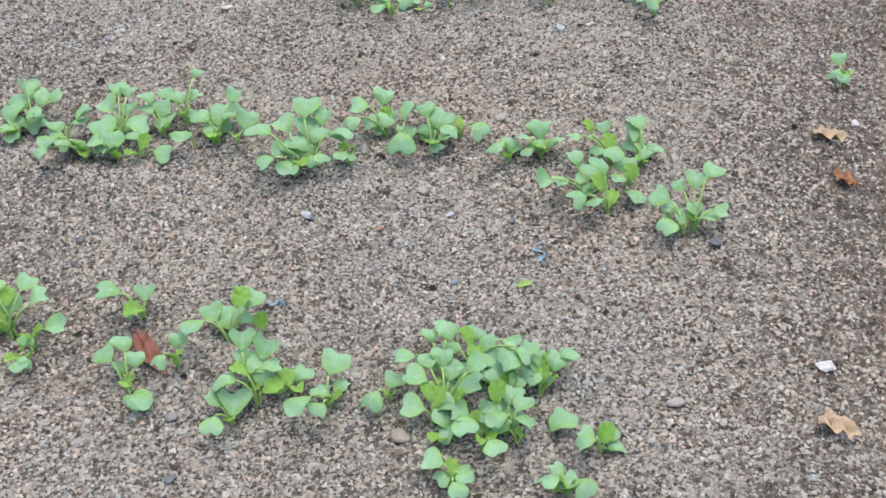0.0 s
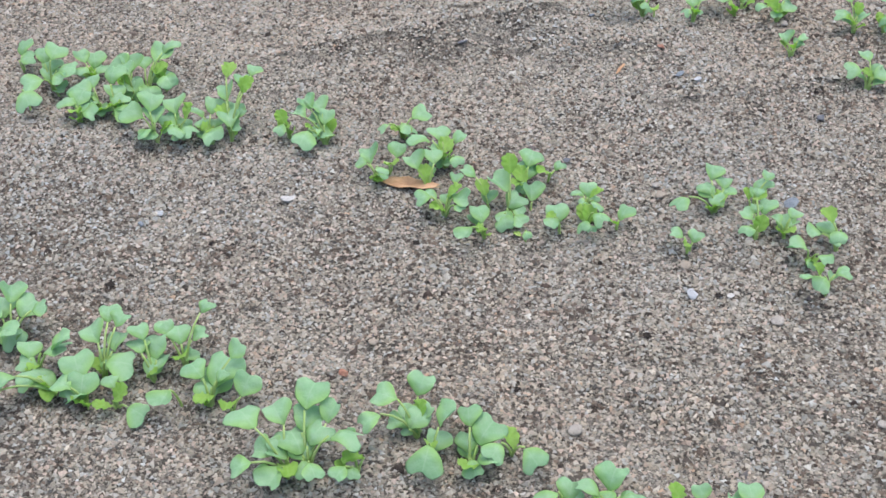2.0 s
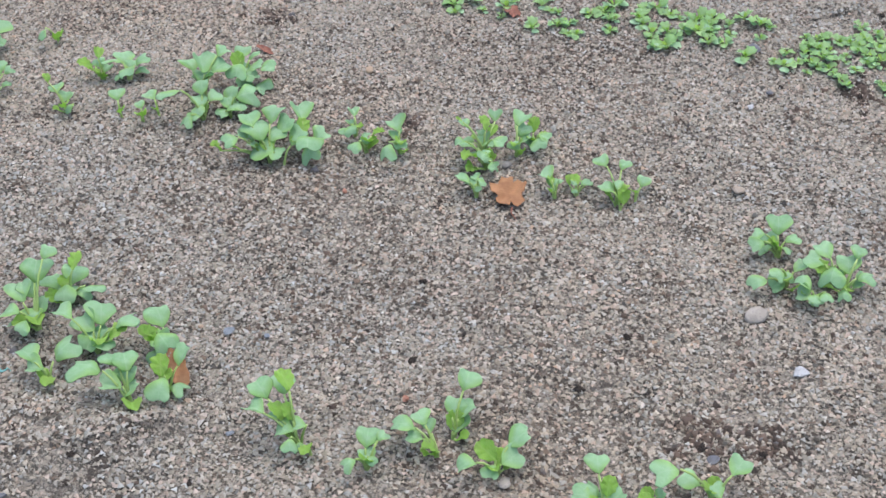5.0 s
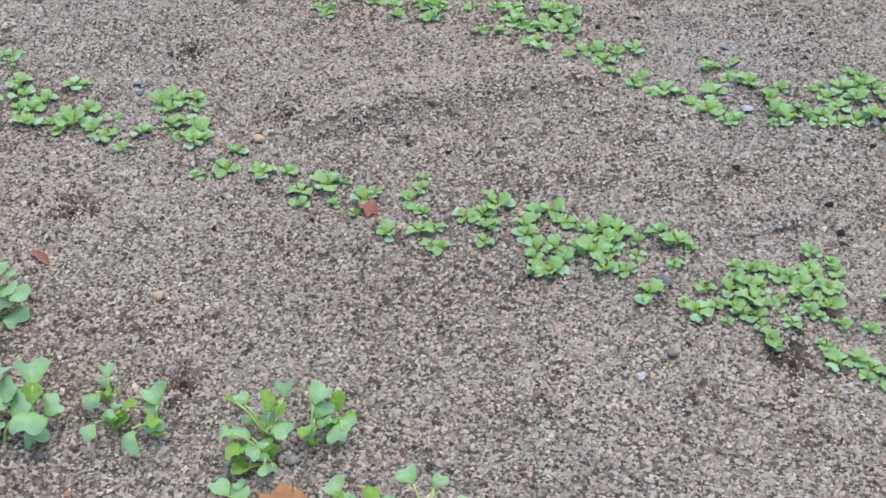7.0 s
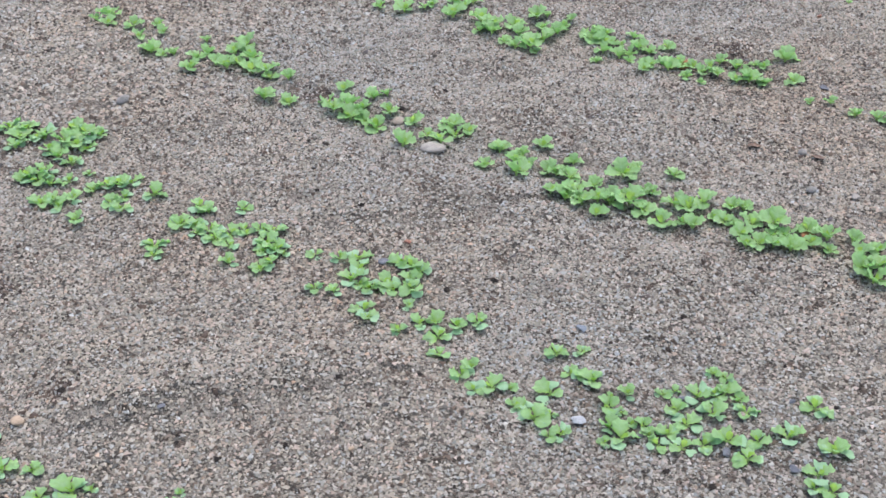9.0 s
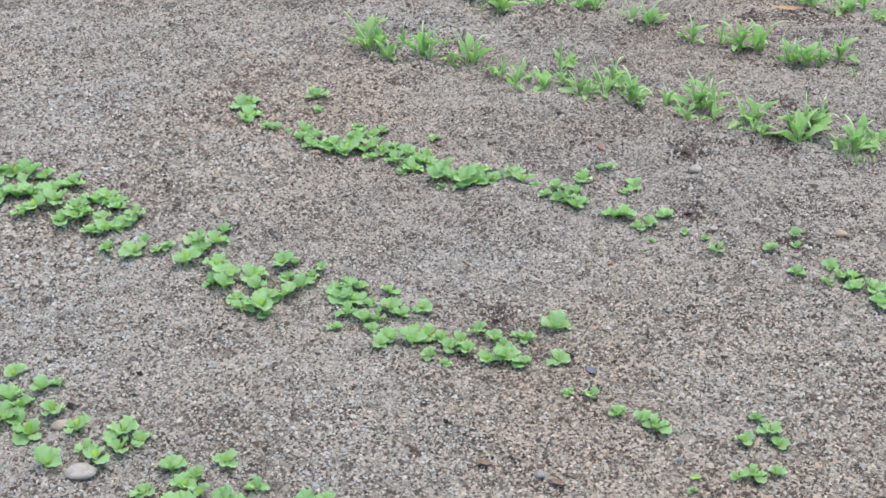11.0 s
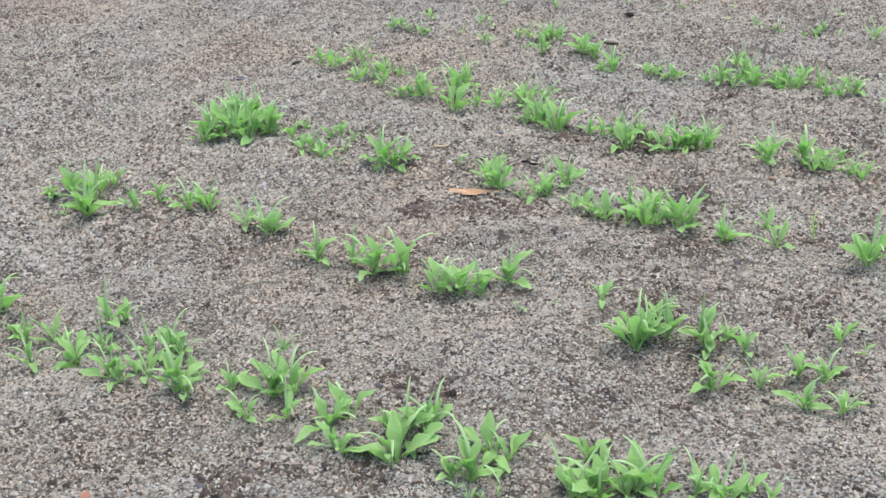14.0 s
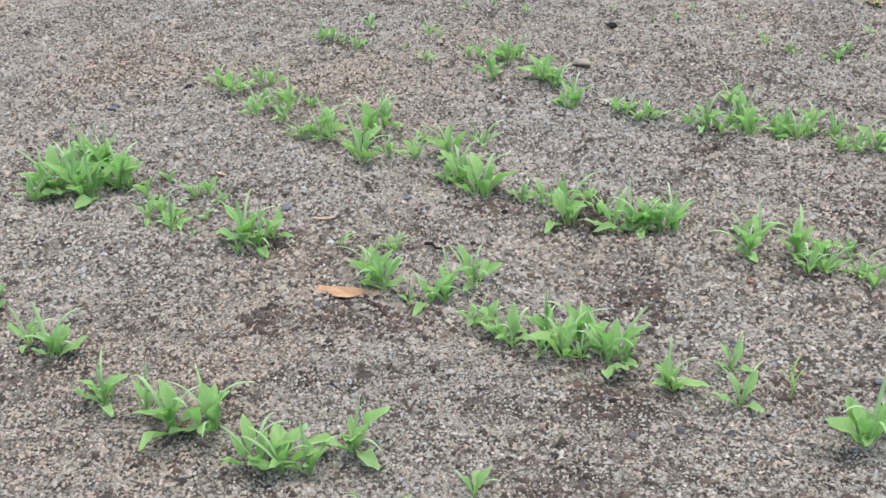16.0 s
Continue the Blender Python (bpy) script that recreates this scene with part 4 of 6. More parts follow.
radish(0.322, 1.643, ("t", -15, 4, 28, 13), ("c", 9, 7, 17, 12), ("t", -2, -5, 18, 12))
radish(0.274, 1.555, ("c", -18, -1, 24, 20), ("c", -6, 22, 30, 18), ("c", 6, 13, 20, 16), ("c", 11, 5, 19, 19), ("t", -3, 6, 18, 10))
radish(0.369, 1.604, ("c", 2, 8, 14, 16), ("t", -4, -5, 7, 8))
radish(-0.559, 2.112, ("c", -19, -18, 30, 18), ("c", 2, 22, 27, 28), ("c", 16, -4, 20, 15), ("t", -3, 10, 25, 21), ("c", 3, -15, 18, 12))
radish(-0.505, 2.021, ("c", -26, 18, 41, 14), ("c", -20, 4, 28, 23), ("c", 10, -20, 32, 16), ("c", 18, -10, 30, 17), ("t", 5, -3, 10, 12))
radish(-0.502, 2.035, ("c", -5, 21, 28, 22), ("c", 11, 19, 28, 12), ("t", 2, -3, 17, 9))
radish(-0.503, 2.169, ("c", -8, -18, 20, 19), ("t", 4, -3, 10, 19))
radish(-0.402, 2.025, ("c", -15, 11, 24, 17), ("c", -2, 10, 16, 17), ("t", 3, -5, 15, 12), ("t", -18, 4, 39, 8))
radish(-0.397, 2.096, ("t", -12, -9, 22, 18), ("t", 2, -5, 11, 18), ("c", -8, 8, 17, 15), ("t", -6, 9, 28, 11))
radish(-0.365, 2.098, ("c", -18, 1, 23, 22), ("c", -10, 13, 21, 22), ("c", 11, 11, 22, 19), ("t", 2, -6, 15, 18))
radish(-0.338, 2.031, ("c", -9, 12, 21, 18), ("t", 4, -4, 12, 10))
radish(-0.314, 2.032, ("t", 3, -4, 13, 14), ("c", -5, 8, 15, 11))
radish(-0.303, 2.047, ("c", -11, 8, 19, 16), ("t", 1, -5, 11, 8))
radish(-0.252, 2.055, ("c", -27, -18, 36, 28), ("c", -8, -23, 13, 16), ("t", -2, -5, 14, 16), ("c", -9, 20, 27, 20), ("c", 7, 14, 22, 16))
radish(-0.267, 2.087, ("c", -20, 16, 32, 23), ("t", -5, 15, 35, 26), ("c", 13, 20, 31, 23), ("c", 12, 33, 42, 17))
radish(-0.227, 2.068, ("c", -4, 15, 20, 23), ("t", -4, 5, 15, 17), ("c", 15, 12, 25, 25))
radish(-0.241, 2.132, ("c", -9, 21, 28, 21), ("c", 5, 20, 27, 15), ("c", 5, -20, 31, 23), ("c", 15, 5, 22, 20), ("c", 31, 1, 27, 20), ("t", -7, 7, 25, 15), ("c", 26, -9, 6, 23))
radish(-0.155, 2.008, ("c", -26, 17, 38, 22), ("t", -13, 9, 35, 29), ("t", -3, 5, 18, 27), ("c", -5, 31, 40, 24), ("c", 10, 24, 33, 24), ("t", 7, 1, 15, 19))
radish(-0.141, 2.007, ("c", 12, 17, 27, 24))
radish(-0.124, 2.028, ("c", 12, -16, 31, 26), ("c", 15, 8, 23, 19), ("c", -13, 25, 36, 24), ("t", -5, 11, 28, 14))
radish(-0.170, 2.015, ("c", -21, -19, 30, 19), ("c", -17, -1, 23, 15), ("t", -32, -27, 25, 11))
radish(0.356, 1.997, ("c", -21, -15, 22, 15), ("c", -21, -2, 26, 12), ("c", -5, 17, 25, 22), ("c", 9, 8, 18, 15), ("t", -4, -3, 17, 12))
radish(0.366, 1.959, ("c", -25, -20, 19, 19), ("c", -9, -16, 28, 14), ("t", -2, -5, 14, 12), ("c", 9, 10, 18, 15))
radish(0.390, 1.937, ("c", -11, 4, 18, 18), ("c", -1, -18, 22, 11), ("c", 8, -15, 25, 11), ("t", 1, -2, 12, 11))
radish(0.404, 1.970, ("c", -11, 16, 26, 20), ("c", -18, 3, 24, 19), ("t", -11, -2, 16, 16), ("c", -3, -18, 28, 21))
radish(0.414, 1.956, ("c", 0, 18, 23, 21), ("c", 7, 24, 33, 14), ("c", -1, -18, 18, 11), ("c", 15, 6, 22, 16), ("t", -12, -4, 11, 10))
radish(-0.084, 2.071, ("c", -7, 13, 21, 12), ("c", 3, -20, 23, 15), ("t", 5, -4, 18, 7))
radish(-0.065, 2.047, ("t", 4, -4, 18, 12), ("c", -1, -25, 25, 15), ("c", -3, 10, 15, 8), ("t", 11, 9, 21, 11))
radish(-0.031, 2.056, ("c", -9, 15, 24, 19), ("t", 3, -4, 18, 12), ("c", -2, -33, 26, 19))
radish(0.064, 2.013, ("c", -14, 2, 21, 18), ("c", 7, -10, 27, 11), ("t", 2, 3, 13, 8), ("c", -5, 10, 16, 9))
radish(0.062, 2.060, ("c", -20, 2, 26, 20), ("c", -26, -11, 34, 12), ("t", -14, -15, 23, 14), ("c", -1, -13, 24, 12), ("c", 12, -20, 19, 11), ("t", 0, 4, 12, 11), ("t", -10, -20, 11, 12))
radish(0.053, 2.078, ("c", -23, 9, 31, 13), ("t", -24, -4, 42, 7), ("t", -4, 13, 30, 13), ("c", -2, 8, 14, 16), ("c", 18, -5, 24, 16), ("c", 5, 27, 33, 14))
radish(0.085, 2.089, ("c", -1, 24, 30, 20), ("c", 2, 16, 23, 18), ("t", 1, -5, 18, 13))
radish(0.099, 2.107, ("t", -3, 11, 24, 13), ("c", 9, -17, 23, 19), ("c", 13, -8, 25, 14), ("t", -1, -5, 17, 10))
radish(0.138, 2.034, ("c", -11, 6, 19, 16), ("t", -5, 3, 16, 8), ("c", 3, 7, 14, 7))
radish(0.158, 2.043, ("t", -3, 4, 15, 11), ("c", 6, 4, 14, 10), ("c", -1, -13, 24, 7))
radish(0.199, 2.040, ("c", -21, 20, 36, 16), ("c", 0, 25, 32, 13), ("t", 3, 4, 16, 13))
radish(0.203, 2.035, ("c", -15, 4, 22, 18), ("t", 2, 3, 14, 13))
radish(0.214, 2.050, ("c", 6, 11, 18, 14), ("t", 0, -6, 16, 8))
radish(-0.576, 1.051, ("c", -6, 16, 24, 27), ("c", 9, 29, 37, 23), ("c", 7, -18, 28, 23), ("t", 1, 2, 13, 9))
radish(-0.549, 1.060, ("t", 2, 8, 20, 26), ("c", 22, -3, 15, 23), ("c", 3, 23, 29, 22), ("t", -11, 4, 27, 23), ("c", 41, 4, 31, 13))
radish(-0.573, 1.032, ("c", 10, -14, 21, 20), ("t", 14, 7, 21, 18))
radish(-0.514, 1.004, ("c", -8, 14, 20, 24), ("c", 18, -6, 15, 25), ("t", 4, -4, 18, 14))
radish(-0.567, 1.057, ("t", 1, 7, 20, 23), ("c", 9, 18, 27, 23), ("c", 39, 11, 38, 18))
radish(-0.384, 0.711, ("t", -5, 14, 32, 21), ("c", -20, -6, 27, 20), ("c", -8, 2, 13, 21), ("t", -13, 15, 41, 16))
radish(-0.414, 0.737, ("c", -18, 4, 24, 22), ("c", -6, -35, 28, 12), ("t", 4, 1, 20, 11))
radish(-0.400, 0.666, ("t", 7, 8, 20, 12), ("c", -6, -2, 13, 11))
radish(-0.367, 0.673, ("t", 4, 8, 22, 12), ("c", 8, -15, 25, 13), ("t", 9, 1, 15, 10))
radish(0.011, 0.643, ("c", -26, 24, 41, 18), ("c", 6, 22, 29, 20), ("t", -4, 11, 25, 16))
radish(-0.012, 0.632, ("c", 6, 13, 19, 19), ("c", -13, 16, 26, 17), ("t", -4, 4, 16, 12))
radish(0.032, 0.622, ("c", -8, 13, 22, 21), ("c", 14, 27, 38, 19), ("t", 2, 8, 21, 16))
radish(0.058, 0.631, ("c", 12, 14, 24, 20), ("c", -4, 16, 22, 19), ("t", 0, 6, 17, 14))
radish(0.037, 0.588, ("c", -1, 11, 17, 18), ("c", -11, 2, 18, 14), ("t", 3, -1, 12, 11))
radish(0.009, 0.591, ("c", -15, 4, 22, 18), ("t", -2, 4, 15, 16), ("c", 7, 13, 21, 16))


# ---- small rosette seedlings ----
RHEARTS = [heart_leaf(300 + i, M_ROSC, 0.28, 0.5, 18, 2) for i in range(5)]
ROUNDS = [crinkled_leaf(400 + i, M_ROS, 0.45, 0.115, 0.35, 22, 2, 7) for i in range(12)]
HEARTLETS = [crinkled_leaf(450 + i, M_HEART, 0.34, 0.07, 0.7, 14, 2, 5) for i in range(5)]


def fill(me, v, f):
    """Makes the stalks the mesh of the seedling itself."""
    me.from_pydata(v, [], f)
    me.polygons.foreach_set("use_smooth", [True] * len(me.polygons))
    me.materials.append(M_STEM)
    me.update()


def rosette(seed, name, label, group, counts, pair):
    """A small leafy rosette, one metre across, to be scaled on copying; foot at the origin."""
    r = random.Random(seed)
    root = new(name, bpy.data.meshes.new(name))
    tagged(root, label, "seedling", group)
    v, f = [], []
    turn = r.uniform(0, 6.28)
    for k in range(pair):
        a = turn + k * math.pi + r.uniform(-0.3, 0.3)
        foot = Vector((0.16 * math.cos(a), 0.16 * math.sin(a), 0.17))
        tube(v, f, arc((0, 0, -0.1), foot, 0.8, 4), 0.035, 0.022, 5, bool(v))
        put_leaf("seed_leaf", r.choice(RHEARTS), root, leaf_pose(foot, a, r.uniform(0, 22), r.uniform(0.40, 0.52), r.uniform(0.44, 0.56)), "pale notched seed leaf")
    count = r.choice(counts)
    full = 0.94 if count > 3 else 1.0
    for k in range(count):
        a = turn + 1.57 + k * 6.28 / count + r.uniform(-0.4, 0.4)
        lift = r.uniform(6, 46) if count < 4 else r.uniform(12, 60)
        foot = Vector((0.05 * math.cos(a), 0.05 * math.sin(a), 0.16))
        tube(v, f, arc((0, 0, -0.1), foot, 0.8, 4), 0.035, 0.026, 5, bool(v))
        s = full * r.uniform(0.42, 0.68)
        put_leaf("true_leaf", r.choice(ROUNDS), root, leaf_pose(foot, a, lift, s, s * r.uniform(0.85, 1.15), r.uniform(-18, 18)))
    a = turn + r.uniform(0, 6.28)
    put_leaf("heart_leaf", r.choice(HEARTLETS), root, leaf_pose((0, 0, 0.17), a, r.uniform(35, 75), r.uniform(0.24, 0.36), r.uniform(0.28, 0.40)), "folded yellow-green heart leaf")
    fill(root.data, v, f)
    return root


SMALL = [rosette(500 + i, "lettuce_seedling", "small bright green lettuce seedling with rounded leaves, in sand", "lettuce seedlings in rows", (2, 2, 3, 3), 2) for i in range(14)]
PLUMP = [rosette(540 + i, "greens_seedling", "plump leafy salad seedling crowded in its row on sand", "salad seedlings in rows", (4, 4, 5, 5), 0) for i in range(14)]
USED = set()
rng = random.Random(8)


def sow(kinds, span, grow=1.0):
    """Sets seedlings at (x, y, size) in metres and millimetres; the first use of a kind moves the kind itself."""
    for x, y, size in span:
        kind = rng.choice(kinds if kinds[0].name[:4] != "spin" else SLIGHT if size < 40 else TUFTS if size > 69 else SPINACH)
        s = size / 1000 * rng.uniform(0.92, 1.15) * grow
        m = Matrix.Translation((x, y, float(relief(x, y)) - 0.001)) @ Matrix.Rotation(rng.uniform(0, 6.28), 4, "Z") @ Matrix.Rotation(radians(rng.uniform(-9, 9)), 4, "X")
        if kind.name in USED:
            ob = copy_thing(kind, m)
        else:
            USED.add(kind.name)
            ob = kind
            ob.matrix_basis = m
        ob.scale = (s, s, s)


# the rows of leaf seedlings
sow(SMALL, [(-0.560, 2.530, 24), (-0.525, 2.504, 18), (-0.521, 2.473, 16), (-0.512, 2.515, 18), (-0.499, 2.498, 13), (-0.487, 2.433, 29), (-0.464, 2.463, 20), (-0.449, 2.445, 22), (-0.437, 2.423, 22), (-0.422, 2.428, 17), (-0.419, 2.446, 20), (-0.409, 2.400, 24), (-0.406, 2.486, 24), (-0.390, 2.413, 18), (-0.382, 2.424, 17), (-0.368, 2.399, 13), (-0.365, 2.421, 28), (-0.363, 2.447, 18), (-0.335, 2.437, 15), (-0.333, 2.413, 19), (-0.323, 2.445, 11), (-0.309, 2.403, 17), (-0.296, 2.488, 24), (-0.291, 2.509, 22), (-0.280, 2.424, 17), (-0.279, 2.389, 15), (-0.278, 2.481, 18), (-0.276, 2.434, 11), (-0.275, 2.501, 19), (-0.265, 2.459, 18)], 1.1)
sow(SMALL, [(-0.265, 2.511, 22), (-0.260, 2.451, 14), (-0.252, 2.493, 13), (-0.250, 2.464, 24), (-0.244, 2.438, 12), (-0.224, 2.454, 21), (-0.221, 2.431, 21), (-0.211, 2.438, 17), (-0.190, 2.382, 14), (-0.166, 2.431, 16), (-0.162, 2.398, 22), (-0.120, 2.399, 22), (-0.098, 2.411, 16), (-0.073, 2.390, 21), (-0.065, 2.371, 14), (-0.049, 2.405, 25), (-0.035, 2.415, 10), (-0.033, 2.382, 12), (-0.007, 2.375, 10), (-0.006, 2.394, 18), (-0.001, 2.406, 12), (0.036, 2.407, 15), (0.038, 2.349, 17), (0.042, 2.424, 14), (0.042, 2.440, 8), (0.052, 2.390, 15), (0.061, 2.388, 9), (0.066, 2.360, 18), (0.077, 2.369, 17), (0.083, 2.345, 14)], 1.1)
sow(SMALL, [(0.093, 2.346, 17), (0.099, 2.395, 17), (0.115, 2.401, 19), (0.124, 2.384, 15), (0.124, 2.418, 22), (0.129, 2.367, 13), (0.131, 2.388, 11), (0.159, 2.396, 20), (0.162, 2.416, 17), (0.165, 2.386, 15), (0.176, 2.426, 19), (0.178, 2.369, 20), (0.181, 2.357, 14), (0.188, 2.338, 16), (0.194, 2.414, 18), (0.196, 2.375, 20), (0.200, 2.343, 23), (0.205, 2.365, 18), (0.205, 2.411, 11), (0.214, 2.419, 11), (0.217, 2.378, 14), (0.224, 2.403, 16), (0.227, 2.415, 18), (0.232, 2.374, 21), (0.242, 2.395, 18), (0.244, 2.412, 24), (0.244, 2.378, 19), (0.246, 2.356, 18), (0.264, 2.407, 11), (0.264, 2.360, 16)], 1.1)
sow(SMALL, [(0.268, 2.390, 13), (0.280, 2.420, 17), (0.291, 2.339, 19), (0.300, 2.414, 22), (0.303, 2.384, 12), (0.311, 2.409, 11), (0.324, 2.336, 13), (0.334, 2.327, 18), (0.335, 2.365, 16), (0.348, 2.344, 14), (0.354, 2.401, 12), (0.354, 2.367, 17), (0.359, 2.381, 15), (0.361, 2.328, 10), (0.363, 2.345, 17), (0.367, 2.397, 15), (0.370, 2.376, 17), (0.371, 2.340, 14), (0.375, 2.358, 18), (0.377, 2.400, 12), (0.380, 2.376, 17), (0.383, 2.340, 17), (0.383, 2.356, 14), (0.389, 2.330, 12), (0.392, 2.395, 14), (0.396, 2.317, 15), (0.399, 2.364, 10), (0.400, 2.352, 9), (0.402, 2.396, 15), (0.404, 2.311, 13)], 1.1)
sow(SMALL, [(0.412, 2.378, 17), (0.412, 2.336, 15), (0.415, 2.417, 14), (0.415, 2.439, 16), (0.415, 2.391, 17), (0.420, 2.410, 14), (0.422, 2.373, 18), (0.424, 2.358, 13), (0.431, 2.356, 12), (0.433, 2.432, 14), (0.434, 2.394, 20), (0.439, 2.422, 14), (0.439, 2.371, 17), (0.441, 2.325, 15), (0.452, 2.355, 14), (0.454, 2.311, 18), (0.469, 2.320, 17), (0.475, 2.361, 13), (0.477, 2.301, 11), (0.479, 2.312, 16), (0.493, 2.398, 20), (0.494, 2.299, 17), (0.499, 2.355, 17), (0.506, 2.376, 12), (0.507, 2.334, 17), (0.509, 2.311, 16), (0.513, 2.352, 11)], 1.1)
sow(SMALL, [(-0.566, 2.888, 30), (-0.545, 2.897, 22), (-0.539, 2.875, 29), (-0.526, 2.855, 22), (-0.520, 2.886, 18), (-0.513, 2.894, 28), (-0.485, 2.923, 30), (-0.475, 2.862, 25), (-0.473, 2.887, 27), (-0.461, 2.917, 29), (-0.459, 2.926, 22), (-0.454, 2.854, 25), (-0.453, 2.786, 19), (-0.453, 2.801, 28), (-0.451, 2.888, 27), (-0.447, 2.928, 20), (-0.441, 2.814, 24), (-0.440, 2.893, 20), (-0.434, 2.795, 31), (-0.428, 2.850, 21), (-0.421, 2.801, 19), (-0.403, 2.816, 15), (-0.396, 2.844, 12), (-0.394, 2.755, 20), (-0.390, 2.771, 25), (-0.375, 2.764, 23), (-0.372, 2.786, 20), (-0.368, 2.816, 19), (-0.356, 2.829, 26), (-0.340, 2.836, 26)], 1.1)
sow(SMALL, [(-0.339, 2.752, 21), (-0.331, 2.847, 20), (-0.322, 2.798, 21), (-0.318, 2.814, 17), (-0.302, 2.789, 20), (-0.285, 2.831, 23), (-0.226, 2.802, 18), (-0.223, 2.837, 26), (-0.217, 2.790, 24), (-0.213, 2.737, 24), (-0.208, 2.834, 16), (-0.202, 2.802, 20), (-0.201, 2.720, 17), (-0.182, 2.779, 16), (-0.175, 2.792, 22), (-0.165, 2.846, 18), (-0.155, 2.775, 22), (-0.150, 2.796, 25), (-0.139, 2.807, 20), (-0.129, 2.765, 18), (-0.129, 2.799, 16), (-0.118, 2.810, 20), (-0.112, 2.739, 17), (-0.103, 2.811, 25), (-0.096, 2.789, 24), (-0.090, 2.773, 18), (-0.079, 2.784, 21), (-0.072, 2.740, 19), (-0.069, 2.782, 13), (-0.069, 2.758, 19)], 1.1)
sow(SMALL, [(-0.035, 2.795, 17), (-0.005, 2.796, 17), (-0.001, 2.735, 16), (0.013, 2.807, 21), (0.022, 2.737, 14), (0.024, 2.788, 18), (0.026, 2.766, 22), (0.039, 2.761, 17), (0.051, 2.761, 20), (0.052, 2.769, 14), (0.061, 2.816, 23), (0.065, 2.775, 22), (0.068, 2.720, 21), (0.072, 2.815, 21), (0.074, 2.771, 20), (0.078, 2.708, 18), (0.084, 2.792, 24), (0.086, 2.813, 19), (0.093, 2.779, 22), (0.100, 2.756, 12), (0.113, 2.710, 18), (0.124, 2.733, 18), (0.137, 2.746, 20), (0.149, 2.726, 22), (0.158, 2.750, 20), (0.165, 2.696, 17), (0.176, 2.763, 21), (0.196, 2.679, 20), (0.201, 2.692, 16), (0.218, 2.662, 16)], 1.1)
sow(SMALL, [(0.232, 2.670, 22), (0.247, 2.681, 13), (0.259, 2.661, 14), (0.267, 2.750, 21), (0.268, 2.659, 18), (0.283, 2.651, 21), (0.284, 2.689, 25), (0.290, 2.758, 13), (0.291, 2.723, 13), (0.295, 2.660, 11), (0.304, 2.720, 15), (0.304, 2.632, 14), (0.313, 2.640, 17), (0.316, 2.718, 22), (0.338, 2.702, 10), (0.341, 2.689, 19), (0.349, 2.668, 20), (0.351, 2.713, 14), (0.352, 2.646, 11), (0.353, 2.689, 10), (0.364, 2.655, 21), (0.365, 2.681, 11), (0.377, 2.681, 16), (0.380, 2.732, 14), (0.385, 2.673, 12), (0.388, 2.741, 11), (0.395, 2.665, 18), (0.398, 2.715, 19), (0.400, 2.683, 15), (0.410, 2.742, 22)], 1.1)
sow(SMALL, [(0.411, 2.700, 19), (0.414, 2.783, 13), (0.416, 2.671, 19), (0.426, 2.749, 18), (0.427, 2.783, 13), (0.429, 2.723, 23), (0.432, 2.756, 18), (0.432, 2.682, 18), (0.447, 2.750, 16), (0.451, 2.694, 21), (0.456, 2.735, 19), (0.472, 2.677, 18), (0.475, 2.706, 19), (0.498, 2.716, 20), (0.513, 2.763, 23), (0.531, 2.685, 20), (0.531, 2.671, 16), (0.539, 2.715, 22), (0.546, 2.674, 18)], 1.1)
sow(PLUMP, [(-0.687, 3.213, 22), (-0.681, 3.239, 36), (-0.659, 3.205, 24), (-0.621, 3.221, 26), (-0.590, 3.195, 21), (-0.588, 3.242, 24), (-0.563, 3.222, 19), (-0.548, 3.168, 34), (-0.523, 3.163, 18), (-0.512, 3.176, 18), (-0.487, 3.227, 18), (-0.472, 3.178, 25), (-0.463, 3.193, 25), (-0.453, 3.138, 23), (-0.434, 3.173, 26), (-0.423, 3.210, 32), (-0.419, 3.233, 29), (-0.407, 3.164, 32), (-0.403, 3.187, 24), (-0.389, 3.203, 29), (-0.367, 3.171, 31), (-0.348, 3.179, 24), (-0.332, 3.165, 20), (-0.307, 3.108, 23), (-0.298, 3.160, 22), (-0.261, 3.100, 27), (-0.208, 3.160, 27), (-0.206, 3.114, 21), (-0.187, 3.096, 26), (-0.174, 3.119, 30)], 1.1)
sow(PLUMP, [(-0.158, 3.091, 30), (-0.153, 3.146, 21), (-0.152, 3.111, 28), (-0.137, 3.157, 16), (-0.136, 3.091, 22), (-0.115, 3.083, 31), (-0.113, 3.119, 24), (-0.074, 3.109, 22), (-0.053, 3.040, 30), (-0.040, 3.082, 20), (-0.023, 3.123, 31), (-0.014, 3.070, 23), (-0.007, 3.097, 20), (0.004, 3.118, 23), (0.053, 3.060, 26), (0.055, 3.100, 22), (0.084, 3.081, 21), (0.087, 3.098, 24), (0.100, 3.047, 28), (0.102, 3.128, 21), (0.105, 3.082, 21), (0.127, 3.084, 22), (0.139, 3.082, 20), (0.151, 3.110, 19), (0.152, 3.029, 21), (0.159, 3.076, 24), (0.172, 3.024, 25), (0.179, 3.041, 28), (0.192, 3.071, 20), (0.194, 3.020, 27)], 1.1)
